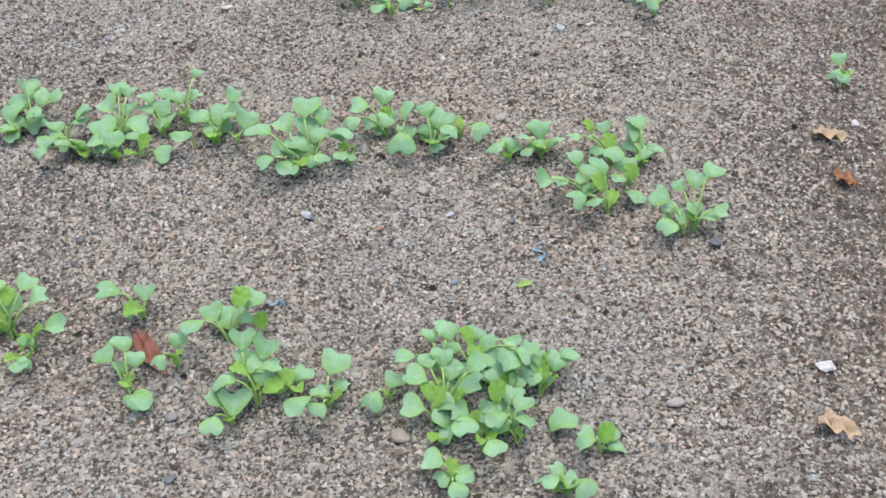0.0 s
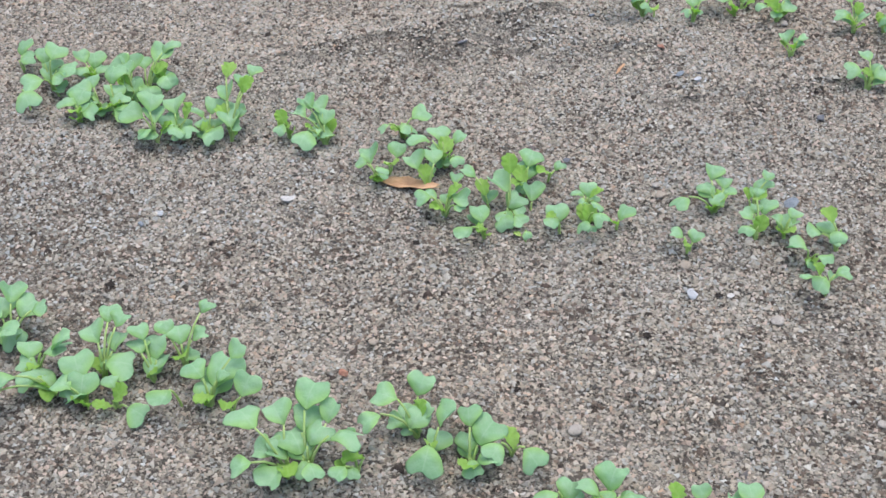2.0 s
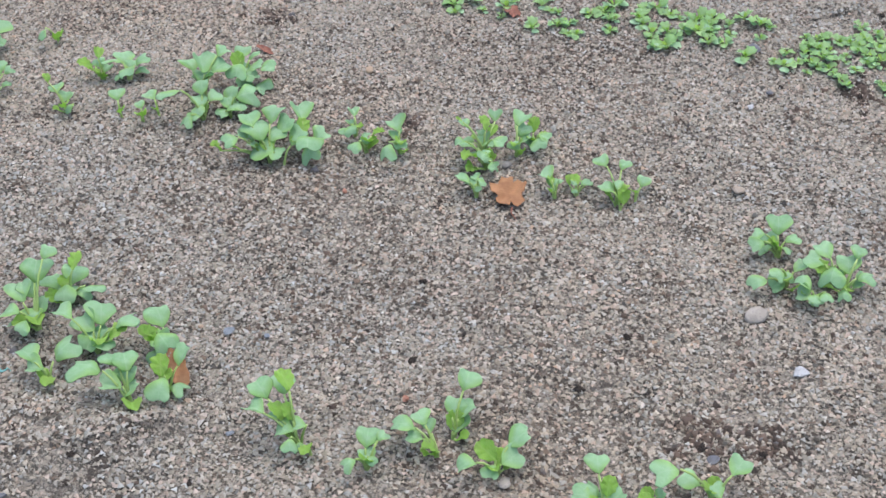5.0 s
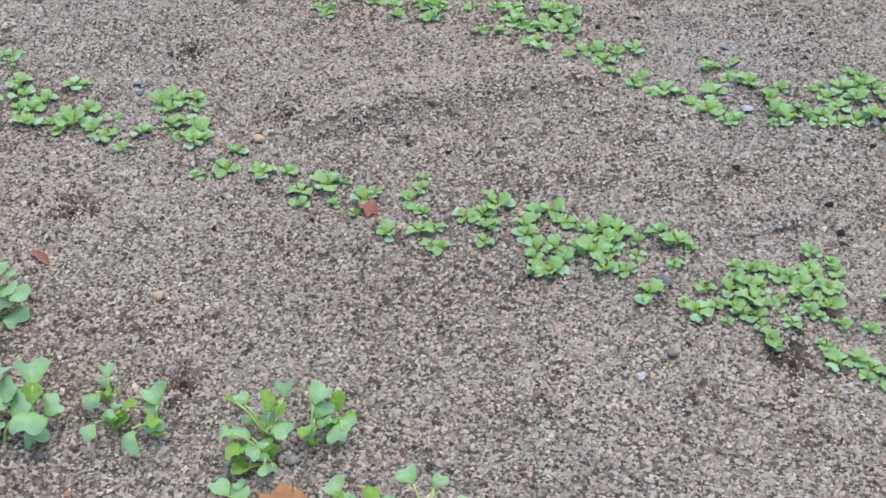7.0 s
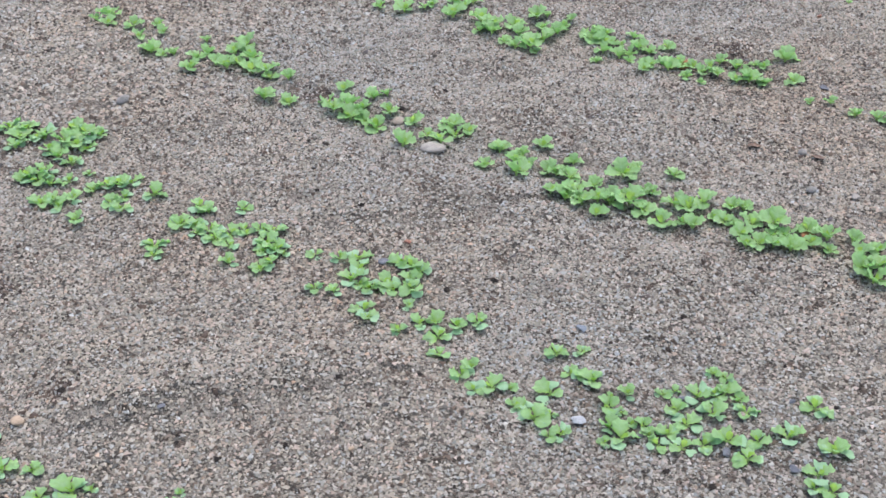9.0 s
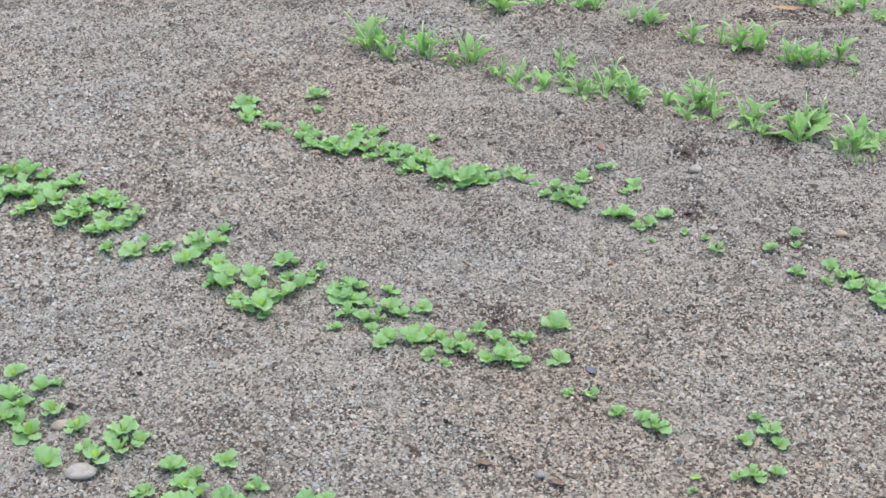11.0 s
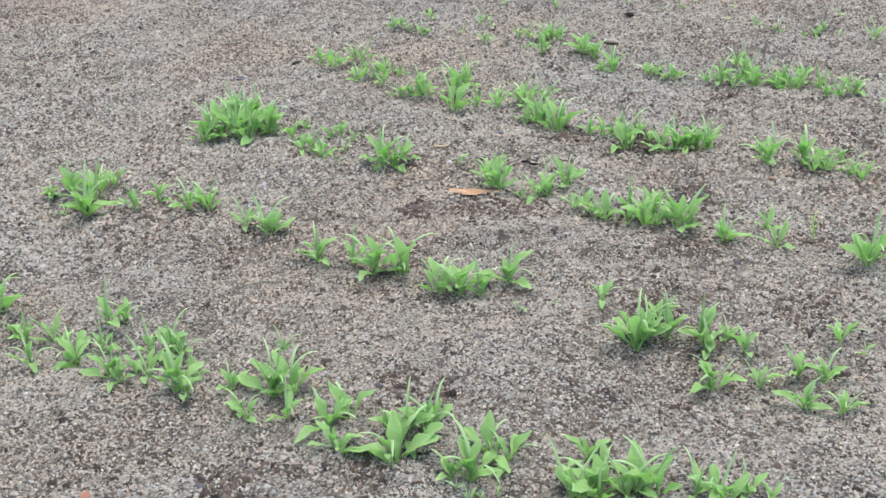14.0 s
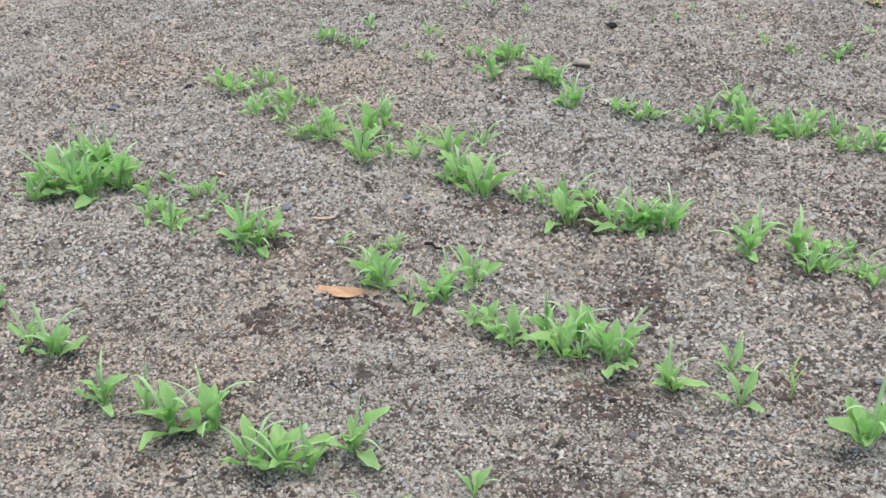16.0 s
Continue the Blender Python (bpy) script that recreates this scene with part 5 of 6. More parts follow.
sow(PLUMP, [(0.210, 3.034, 25), (0.218, 3.003, 24), (0.221, 3.096, 26), (0.223, 3.039, 25), (0.227, 3.027, 23), (0.230, 3.114, 26), (0.233, 3.051, 20), (0.248, 3.034, 29), (0.258, 3.069, 18), (0.266, 3.065, 18), (0.269, 3.022, 24), (0.277, 3.123, 20), (0.295, 3.005, 26), (0.297, 3.052, 22), (0.317, 3.041, 29), (0.317, 3.017, 17), (0.329, 3.059, 24), (0.330, 3.008, 30), (0.348, 3.035, 17), (0.359, 3.033, 19), (0.360, 3.066, 20), (0.372, 3.071, 24), (0.373, 3.027, 20), (0.383, 3.012, 23), (0.389, 3.040, 26), (0.393, 2.998, 18), (0.405, 3.010, 21), (0.412, 3.050, 25), (0.413, 3.032, 18), (0.420, 3.013, 21)], 1.1)
sow(PLUMP, [(0.428, 3.036, 25), (0.439, 3.013, 24), (0.448, 3.060, 24), (0.456, 3.032, 21), (0.471, 3.051, 26), (0.478, 3.030, 18), (0.497, 3.059, 18), (0.509, 3.038, 24), (0.516, 3.012, 27), (0.526, 3.048, 18), (0.530, 2.996, 26), (0.532, 3.019, 21), (0.548, 3.020, 20), (0.556, 3.056, 15), (0.568, 3.050, 13), (0.575, 3.053, 10), (0.605, 3.013, 20), (0.619, 3.003, 20), (0.624, 3.021, 15)], 1.1)
sow(PLUMP, [(-0.607, 3.529, 35), (-0.600, 3.570, 35), (-0.590, 3.536, 32), (-0.587, 3.576, 28), (-0.565, 3.585, 35), (-0.548, 3.505, 31), (-0.543, 3.594, 29), (-0.534, 3.523, 36), (-0.513, 3.532, 36), (-0.495, 3.552, 36), (-0.487, 3.484, 24), (-0.486, 3.593, 25), (-0.483, 3.582, 32), (-0.477, 3.499, 37), (-0.462, 3.530, 35), (-0.424, 3.522, 31), (-0.421, 3.489, 30), (-0.412, 3.551, 31), (-0.407, 3.506, 30), (-0.402, 3.567, 37), (-0.401, 3.520, 24), (-0.383, 3.563, 31), (-0.365, 3.513, 21), (-0.362, 3.548, 24), (-0.357, 3.479, 24), (-0.339, 3.491, 30), (-0.330, 3.539, 26), (-0.329, 3.506, 27), (-0.322, 3.520, 24), (-0.305, 3.448, 23)], 1.1)
sow(PLUMP, [(-0.268, 3.482, 18), (-0.262, 3.450, 29), (-0.234, 3.468, 18), (-0.227, 3.479, 18), (-0.196, 3.509, 29), (-0.188, 3.555, 21), (-0.178, 3.455, 34), (-0.178, 3.492, 23), (-0.173, 3.519, 23), (-0.133, 3.465, 30), (-0.122, 3.431, 19), (-0.108, 3.446, 32), (-0.098, 3.423, 27), (-0.075, 3.461, 25), (-0.069, 3.407, 23), (-0.059, 3.439, 27), (-0.054, 3.499, 25), (-0.041, 3.380, 24), (-0.039, 3.505, 14), (-0.037, 3.477, 22), (-0.033, 3.423, 23), (-0.021, 3.392, 29), (-0.019, 3.438, 32), (-0.009, 3.384, 21), (-0.007, 3.467, 22), (-0.005, 3.491, 19), (0.000, 3.507, 14), (0.042, 3.483, 27), (0.050, 3.495, 23), (0.053, 3.460, 27)], 1.1)
sow(PLUMP, [(0.062, 3.497, 19), (0.070, 3.459, 29), (0.078, 3.471, 21), (0.078, 3.401, 20), (0.078, 3.432, 21), (0.095, 3.469, 13), (0.102, 3.503, 21), (0.105, 3.427, 26), (0.117, 3.438, 22), (0.123, 3.464, 26), (0.126, 3.406, 18), (0.141, 3.459, 19), (0.155, 3.394, 20), (0.158, 3.368, 18), (0.163, 3.385, 21), (0.163, 3.476, 19), (0.177, 3.428, 25), (0.188, 3.392, 29), (0.199, 3.413, 25), (0.218, 3.413, 21), (0.220, 3.374, 19), (0.236, 3.397, 21), (0.241, 3.415, 25), (0.242, 3.369, 14), (0.248, 3.450, 22), (0.257, 3.401, 20), (0.274, 3.440, 23), (0.285, 3.395, 22), (0.288, 3.431, 15), (0.295, 3.458, 16)], 1.1)
sow(PLUMP, [(0.300, 3.405, 27), (0.308, 3.452, 20), (0.321, 3.411, 26), (0.331, 3.491, 30), (0.357, 3.431, 19), (0.390, 3.368, 17), (0.416, 3.373, 18), (0.451, 3.354, 23), (0.478, 3.353, 23), (0.496, 3.347, 24), (0.552, 3.272, 9), (0.583, 3.366, 16), (0.588, 3.407, 14), (0.590, 3.311, 13), (0.604, 3.318, 23), (0.605, 3.395, 24), (0.616, 3.381, 22), (0.623, 3.329, 17)], 1.1)
sow(PLUMP, [(-0.408, 3.972, 32), (-0.408, 3.952, 32), (-0.378, 3.924, 33), (-0.371, 3.899, 24), (-0.313, 3.874, 25), (-0.304, 4.028, 34), (-0.303, 3.886, 22), (-0.278, 3.881, 14), (-0.277, 3.978, 23), (-0.243, 3.881, 25), (-0.239, 3.857, 23), (-0.221, 3.872, 27), (-0.212, 3.842, 24), (-0.189, 3.850, 30), (-0.179, 3.862, 27), (-0.179, 3.944, 20), (-0.171, 3.833, 24), (-0.155, 3.912, 25), (-0.153, 3.871, 29), (-0.152, 3.888, 27), (-0.150, 3.848, 29), (-0.147, 3.833, 21), (-0.140, 3.918, 22), (-0.131, 3.938, 17), (-0.125, 3.865, 30), (-0.119, 3.883, 30), (-0.102, 3.841, 24), (-0.094, 3.868, 26), (-0.086, 3.895, 21), (-0.075, 3.867, 24)], 1.1)
sow(PLUMP, [(-0.058, 3.842, 26), (-0.053, 3.874, 26), (-0.039, 3.941, 19), (-0.035, 3.835, 25), (-0.031, 3.874, 28), (-0.030, 3.810, 18), (-0.024, 3.885, 26), (-0.022, 3.855, 26), (-0.019, 3.825, 25), (-0.003, 3.854, 25), (0.018, 3.861, 25), (0.021, 3.811, 25), (0.027, 3.827, 27), (0.042, 3.798, 17), (0.048, 3.821, 28), (0.061, 3.876, 20), (0.061, 3.847, 29), (0.069, 3.821, 30), (0.073, 3.802, 21), (0.075, 3.859, 27), (0.086, 3.827, 27), (0.100, 3.832, 22), (0.110, 3.864, 14), (0.110, 3.843, 22), (0.131, 3.865, 27), (0.151, 3.850, 27), (0.172, 3.848, 15), (0.197, 3.826, 22), (0.204, 3.849, 26), (0.219, 3.814, 20)], 1.1)
sow(PLUMP, [(0.226, 3.830, 29), (0.230, 3.900, 27), (0.234, 3.860, 24), (0.243, 3.941, 13), (0.247, 3.811, 28), (0.251, 3.826, 19), (0.256, 3.950, 22), (0.298, 3.892, 12), (0.304, 3.919, 24), (0.308, 3.802, 26), (0.324, 3.814, 25), (0.348, 3.792, 22), (0.358, 3.804, 19), (0.376, 3.758, 12), (0.376, 3.837, 21), (0.409, 3.812, 13), (0.441, 3.803, 14), (0.465, 3.759, 19), (0.533, 3.781, 21), (0.553, 3.844, 20), (0.560, 3.818, 13), (0.573, 3.742, 18), (0.611, 3.778, 17), (0.613, 3.729, 17), (0.625, 3.756, 24), (0.643, 3.758, 24), (0.648, 3.729, 20), (0.668, 3.736, 23), (0.681, 3.707, 23), (0.687, 3.739, 14)], 1.1)
sow(PLUMP, [(0.699, 3.723, 11), (0.728, 3.717, 17), (0.736, 3.738, 23), (0.748, 3.757, 23), (0.763, 3.743, 24), (0.804, 3.746, 22)], 1.1)


# ---- spinach seedlings ----
OVALS = [oval_leaf(600 + i, M_SPIN) for i in range(16)]
STRAPS = [strap_mesh(700 + i, M_STRAP) for i in range(8)]


def spinach(seed, label, straps, counts, spread):
    """A spinach seedling one metre high, to be scaled on setting."""
    r = random.Random(seed)
    root = new("spinach_seedling", bpy.data.meshes.new("spinach_seedling"))
    tagged(root, label, "seedling", "spinach seedlings in rows")
    v, f = [], []
    turn = r.uniform(0, 6.28)
    tube(v, f, [(0, 0, -0.08), (0.01, 0, 0.0), (0, 0.01, 0.08)], 0.03, 0.026, 6)
    n = r.choice(straps)
    for k in range(n):
        a = turn + k * 6.28 / n + r.uniform(-0.7, 0.7)
        put_leaf("seed_leaf", r.choice(STRAPS), root, leaf_pose((0, 0, 0.03), a, r.uniform(58, 88), r.uniform(0.60, 0.95), r.uniform(0.72, 1.0)), "long narrow pale seed leaf")
    count = r.choice(counts)
    for k in range(count):
        a = turn + 1.57 + k * 6.28 / count + r.uniform(-0.5, 0.5)
        s = r.uniform(0.38, 0.64)
        foot = (spread * r.uniform(-1, 1), spread * r.uniform(-1, 1), 0.03)
        put_leaf("true_leaf", r.choice(OVALS), root, leaf_pose(foot, a, r.uniform(56, 84) if k % 3 else r.uniform(22, 56), s, s * r.uniform(0.64, 0.96), r.uniform(-25, 25)))
    fill(root.data, v, f)
    return root


SLIGHT = [spinach(800 + i, "small young spinach seedling with a few oval leaves", (1, 2, 2), (2, 3, 3), 0.02) for i in range(8)]
SPINACH = [spinach(820 + i, "young spinach seedling with narrow seed leaves and oval leaves", (2, 2, 3), (4, 5, 5), 0.03) for i in range(12)]
TUFTS = [spinach(840 + i, "full tuft of young spinach with upright oval leaves", (3, 3, 4), (7, 8, 8), 0.09) for i in range(12)]

# the rows of spinach
sow(SPINACH, [(-0.396, 4.422, 44), (-0.378, 4.430, 30), (-0.352, 4.321, 96), (-0.333, 4.327, 64), (-0.310, 4.284, 46), (-0.292, 4.285, 73), (-0.289, 4.342, 58), (-0.225, 4.300, 83), (-0.210, 4.368, 32), (-0.206, 4.292, 57), (-0.164, 4.295, 56), (-0.134, 4.322, 88), (-0.075, 4.288, 44), (-0.056, 4.281, 50), (-0.023, 4.293, 58), (-0.008, 4.226, 64), (-0.006, 4.293, 38), (0.039, 4.250, 77), (0.045, 4.323, 63), (0.060, 4.281, 41), (0.061, 4.333, 53), (0.076, 4.276, 30), (0.118, 4.218, 71), (0.133, 4.283, 49), (0.136, 4.207, 44), (0.143, 4.231, 36), (0.154, 4.296, 74), (0.160, 4.233, 56), (0.172, 4.287, 59), (0.212, 4.251, 56)], 1.02)
sow(SPINACH, [(0.214, 4.208, 78), (0.231, 4.200, 54), (0.270, 4.236, 47), (0.293, 4.334, 41), (0.306, 4.195, 37), (0.319, 4.250, 79), (0.319, 4.184, 54), (0.336, 4.259, 70), (0.361, 4.200, 58), (0.413, 4.194, 69), (0.431, 4.216, 69), (0.436, 4.157, 53), (0.450, 4.149, 42), (0.484, 4.199, 51), (0.503, 4.204, 76), (0.506, 4.162, 83), (0.513, 4.226, 49), (0.520, 4.214, 61), (0.528, 4.227, 69), (0.572, 4.156, 59), (0.583, 4.137, 23), (0.591, 4.162, 74), (0.594, 4.203, 68), (0.600, 4.126, 29), (0.604, 4.198, 37), (0.609, 4.136, 18), (0.619, 4.205, 60), (0.624, 4.147, 22), (0.700, 4.150, 80), (0.700, 4.228, 67)], 1.02)
sow(SPINACH, [(0.712, 4.149, 54), (0.717, 4.221, 44), (0.727, 4.158, 73), (0.755, 4.162, 65), (0.763, 4.167, 60), (0.776, 4.173, 80), (0.819, 4.181, 57), (0.841, 4.183, 64), (0.854, 4.172, 56), (0.868, 4.190, 50), (0.892, 4.193, 35)], 1.02)
sow(SPINACH, [(-0.281, 4.655, 44), (-0.263, 4.683, 90), (-0.242, 4.631, 29), (-0.237, 4.726, 61), (-0.220, 4.742, 61), (-0.219, 4.683, 80), (-0.204, 4.630, 97), (-0.115, 4.638, 53), (-0.089, 4.671, 63), (-0.029, 4.660, 67), (-0.001, 4.667, 72), (0.092, 4.622, 51), (0.130, 4.612, 74), (0.235, 4.564, 72), (0.289, 4.561, 54), (0.331, 4.542, 80), (0.365, 4.563, 84), (0.428, 4.538, 70), (0.457, 4.537, 74), (0.483, 4.544, 69), (0.511, 4.585, 70), (0.544, 4.521, 34), (0.591, 4.534, 12), (0.647, 4.552, 51), (0.709, 4.460, 89), (0.720, 4.494, 74), (0.725, 4.532, 50), (0.743, 4.486, 65), (0.783, 4.497, 73), (0.792, 4.479, 64)], 1.02)
sow(SPINACH, [(0.808, 4.406, 70), (0.813, 4.506, 48), (0.839, 4.485, 68), (0.861, 4.421, 46), (0.903, 4.451, 54), (0.914, 4.382, 56), (0.930, 4.434, 61), (0.945, 4.522, 51), (0.953, 4.371, 52), (0.975, 4.497, 27)], 1.02)
sow(SPINACH, [(-0.183, 5.056, 64), (-0.170, 4.949, 61), (-0.164, 5.070, 73), (-0.162, 4.971, 80), (-0.154, 4.993, 89), (-0.145, 5.068, 83), (-0.118, 4.984, 98), (-0.115, 5.056, 73), (-0.098, 5.063, 58), (-0.092, 4.983, 88), (-0.079, 5.026, 90), (-0.063, 5.031, 45), (-0.023, 5.074, 41), (-0.016, 5.006, 62), (0.029, 4.946, 51), (0.038, 4.967, 60), (0.047, 5.035, 45), (0.058, 4.957, 54), (0.065, 5.041, 53), (0.076, 4.930, 59), (0.094, 5.031, 35), (0.095, 4.985, 30), (0.096, 4.937, 9), (0.109, 4.928, 15), (0.190, 4.929, 79), (0.192, 4.905, 33), (0.216, 4.920, 74), (0.226, 4.940, 58), (0.235, 4.895, 32), (0.318, 4.953, 37)], 1.02)
sow(SPINACH, [(0.385, 4.974, 41), (0.391, 4.892, 71), (0.415, 4.871, 79), (0.454, 4.864, 12), (0.455, 4.857, 39), (0.470, 4.855, 15), (0.476, 4.870, 62), (0.487, 4.902, 55), (0.494, 4.872, 52), (0.514, 4.918, 71), (0.547, 4.828, 53), (0.560, 4.837, 46), (0.582, 4.815, 45), (0.596, 4.813, 67), (0.601, 4.805, 34), (0.633, 4.832, 67), (0.634, 4.797, 44), (0.660, 4.805, 81), (0.666, 4.843, 82), (0.679, 4.803, 50), (0.708, 4.804, 87), (0.725, 4.810, 58), (0.776, 4.783, 71), (0.833, 4.840, 46), (0.853, 4.768, 59), (0.976, 4.743, 80), (0.987, 4.779, 54)], 1.02)
sow(SPINACH, [(-0.150, 5.427, 63), (-0.116, 5.408, 62), (-0.108, 5.425, 52), (-0.084, 5.457, 51), (-0.069, 5.465, 63), (-0.025, 5.366, 45), (-0.020, 5.328, 60), (0.006, 5.355, 49), (0.023, 5.367, 70), (0.037, 5.411, 51), (0.038, 5.319, 49), (0.075, 5.269, 29), (0.093, 5.274, 53), (0.112, 5.280, 51), (0.128, 5.285, 77), (0.129, 5.269, 39), (0.146, 5.267, 57), (0.201, 5.306, 86), (0.204, 5.343, 78), (0.226, 5.212, 78), (0.266, 5.225, 55), (0.287, 5.309, 47), (0.307, 5.226, 64), (0.352, 5.250, 73), (0.375, 5.335, 66), (0.377, 5.176, 53), (0.396, 5.182, 80), (0.416, 5.178, 58), (0.439, 5.156, 83), (0.498, 5.156, 60)], 1.02)
sow(SPINACH, [(0.521, 5.172, 52), (0.535, 5.179, 41), (0.551, 5.181, 60), (0.571, 5.125, 101), (0.583, 5.182, 47), (0.604, 5.161, 59), (0.633, 5.127, 67), (0.656, 5.125, 75), (0.675, 5.123, 74), (0.692, 5.129, 74), (0.708, 5.142, 83), (0.793, 5.160, 49), (0.814, 5.088, 71), (0.820, 5.144, 57), (0.871, 5.098, 87), (0.888, 5.060, 54), (0.903, 5.108, 63), (0.906, 5.066, 42), (0.910, 5.074, 58), (0.928, 5.131, 47), (0.948, 5.079, 53), (0.964, 5.077, 61), (1.030, 5.060, 43), (1.039, 5.071, 34)], 1.02)
sow(SPINACH, [(-0.088, 5.701, 51), (-0.074, 5.722, 46), (-0.057, 5.723, 34), (-0.034, 5.806, 47), (-0.023, 5.718, 51), (0.080, 5.712, 22), (0.102, 5.788, 40), (0.130, 5.777, 34), (0.152, 5.649, 49), (0.222, 5.685, 43), (0.240, 5.688, 31), (0.247, 5.676, 54), (0.258, 5.617, 26), (0.281, 5.701, 60), (0.297, 5.690, 76), (0.301, 5.585, 62), (0.307, 5.724, 54), (0.382, 5.622, 73), (0.413, 5.602, 72), (0.445, 5.528, 50), (0.467, 5.521, 70), (0.539, 5.516, 54), (0.556, 5.522, 49), (0.580, 5.498, 35), (0.592, 5.507, 58), (0.602, 5.522, 48), (0.661, 5.502, 52), (0.692, 5.475, 75), (0.710, 5.579, 68), (0.715, 5.470, 56)], 1.02)
sow(SPINACH, [(0.723, 5.515, 46), (0.736, 5.524, 76), (0.757, 5.471, 70), (0.789, 5.502, 51), (0.799, 5.473, 46), (0.808, 5.498, 65), (0.810, 5.492, 56), (0.827, 5.481, 64), (0.838, 5.495, 55), (0.845, 5.544, 66), (0.877, 5.519, 65), (0.891, 5.456, 54), (0.919, 5.453, 63), (0.942, 5.460, 71), (1.011, 5.398, 59), (1.024, 5.419, 74), (1.027, 5.388, 38), (1.041, 5.410, 69), (1.057, 5.405, 49)], 1.02)
sow(SPINACH, [(0.106, 5.980, 36), (0.156, 6.014, 30), (0.231, 5.992, 36), (0.403, 6.037, 17), (0.492, 6.002, 21), (0.538, 5.995, 29), (0.559, 6.058, 23), (0.654, 5.919, 20), (0.656, 6.045, 20), (0.721, 5.920, 38), (0.769, 5.900, 38), (0.781, 5.887, 32), (0.825, 5.883, 32), (0.852, 5.885, 42), (0.854, 5.891, 32), (0.867, 5.911, 32), (0.896, 5.985, 32), (0.897, 5.887, 31), (0.978, 5.863, 52), (1.041, 5.851, 34)], 1.02)
sow(SPINACH, [(0.710, 6.219, 33), (0.842, 6.224, 40), (0.885, 6.218, 39), (0.898, 6.197, 32), (0.940, 6.229, 33), (0.976, 6.203, 26), (1.036, 6.178, 38)], 1.02)


# ---- stones and soil lumps on the sand ----
STONE = {
    "SLATE": (stone_material("slate_grey", (0.082, 0.088, 0.105), (0.129, 0.136, 0.156)), "slate-grey stone chip lying on sand", 0.4),
    "BLUE": (stone_material("blue_grey", (0.115, 0.137, 0.168), (0.16, 0.182, 0.212)), "blue-grey stone chip lying on sand", 0.3),
    "FROST": (stone_material("frosted_glass_chip", (0.245, 0.26, 0.28), (0.32, 0.335, 0.355)), "pale bluish stone chip half buried in sand", 0.4),
    "WHITE": (stone_material("white_stone", (0.30, 0.295, 0.288), (0.39, 0.386, 0.378)), "bright white stone chip lying on sand", 0.28),
    "PALE": (stone_material("pale_stone", (0.205, 0.19, 0.172), (0.28, 0.262, 0.24)), "pale pinkish rounded stone half buried in sand", 0.34),
    "TAN": (stone_material("tan_stone", (0.205, 0.175, 0.145), (0.262, 0.23, 0.195)), "tan rounded pebble half buried in sand", 0.42),
    "GREY": (stone_material("grey_stone", (0.150, 0.146, 0.139), (0.211, 0.204, 0.197)), "smooth grey rounded pebble on sand", 0.6),
    "CREAM": (stone_material("cream_stone", (0.28, 0.215, 0.155), (0.33, 0.262, 0.20)), "cream-yellow pebble lying on sand", 0.6),
    "BRICK": (stone_material("brick_chip", (0.22, 0.105, 0.075), (0.28, 0.155, 0.115)), "orange-red brick chip lying on sand", 0.55),
    "DARK": (stone_material("dark_soil", (0.015, 0.013, 0.012), (0.031, 0.025, 0.022), 0.95), "dark crumbly lump of damp soil on sand", 0.42),
}
rng = random.Random(12)


def stone(x, y, size, kind):
    """A stone or a soil lump of that width in millimetres."""
    material, label, high = STONE[kind]
    s = size / 1000 * (1 if kind != "DARK" else 0.85 if size < 16 else 0.62)
    seed = Vector((rng.uniform(0, 50), rng.uniform(0, 50), rng.uniform(0, 50)))
    bm = bmesh.new()
    rough, sharp = (0.30, 1.5) if kind == "DARK" else (0.22, 1.9)
    bmesh.ops.create_icosphere(bm, subdivisions=3 if kind == "DARK" else 2, radius=0.5)
    chip = kind in ("SLATE", "BLUE", "WHITE", "BRICK", "FROST")
    if kind != "DARK":
        for _ in range(9 if chip else 6):
            n = Vector((rng.uniform(-1, 1), rng.uniform(-1, 1), rng.uniform(-0.6, 1))).normalized()
            for v in bm.verts:
                over = v.co.dot(n) - (0.29 if chip else 0.37)
                if over > 0:
                    v.co -= n * over
    for v in bm.verts:
        v.co *= 1 + rough * noise.noise(v.co * sharp * 1.4 + seed) + rough * 0.4 * noise.noise(v.co * sharp * 4 + seed)
    if kind == "DARK":
        for v in bm.verts:
            v.co *= 1.25 - 0.75 * min(1.0, 1.6 * noise.voronoi(v.co * 5 + seed)[0][0])
    bmesh.ops.transform(bm, verts=bm.verts, matrix=Matrix.Diagonal((s, s * rng.uniform(0.65, 0.95), s * high, 1)))
    me = bpy.data.meshes.new("stone")
    bm.to_mesh(me)
    bm.free()
    me.polygons.foreach_set("use_smooth", [not chip and kind != "DARK"] * len(me.polygons))
    me.materials.append(material)
    ob = new("soil_lump" if kind == "DARK" else "stone", me)
    ob.location = (x, y, float(relief(x, y)) + s * high * (0.2 if kind == "DARK" else 0.12) + (0 if kind == "DARK" else 0.0018))
    ob.rotation_euler = (rng.uniform(-0.2, 0.2), rng.uniform(-0.2, 0.2), rng.uniform(0, 6.28))
    tagged(ob, label, "soil" if kind == "DARK" else "stone", "soil lumps on the bed" if kind == "DARK" else "stones on the bed")


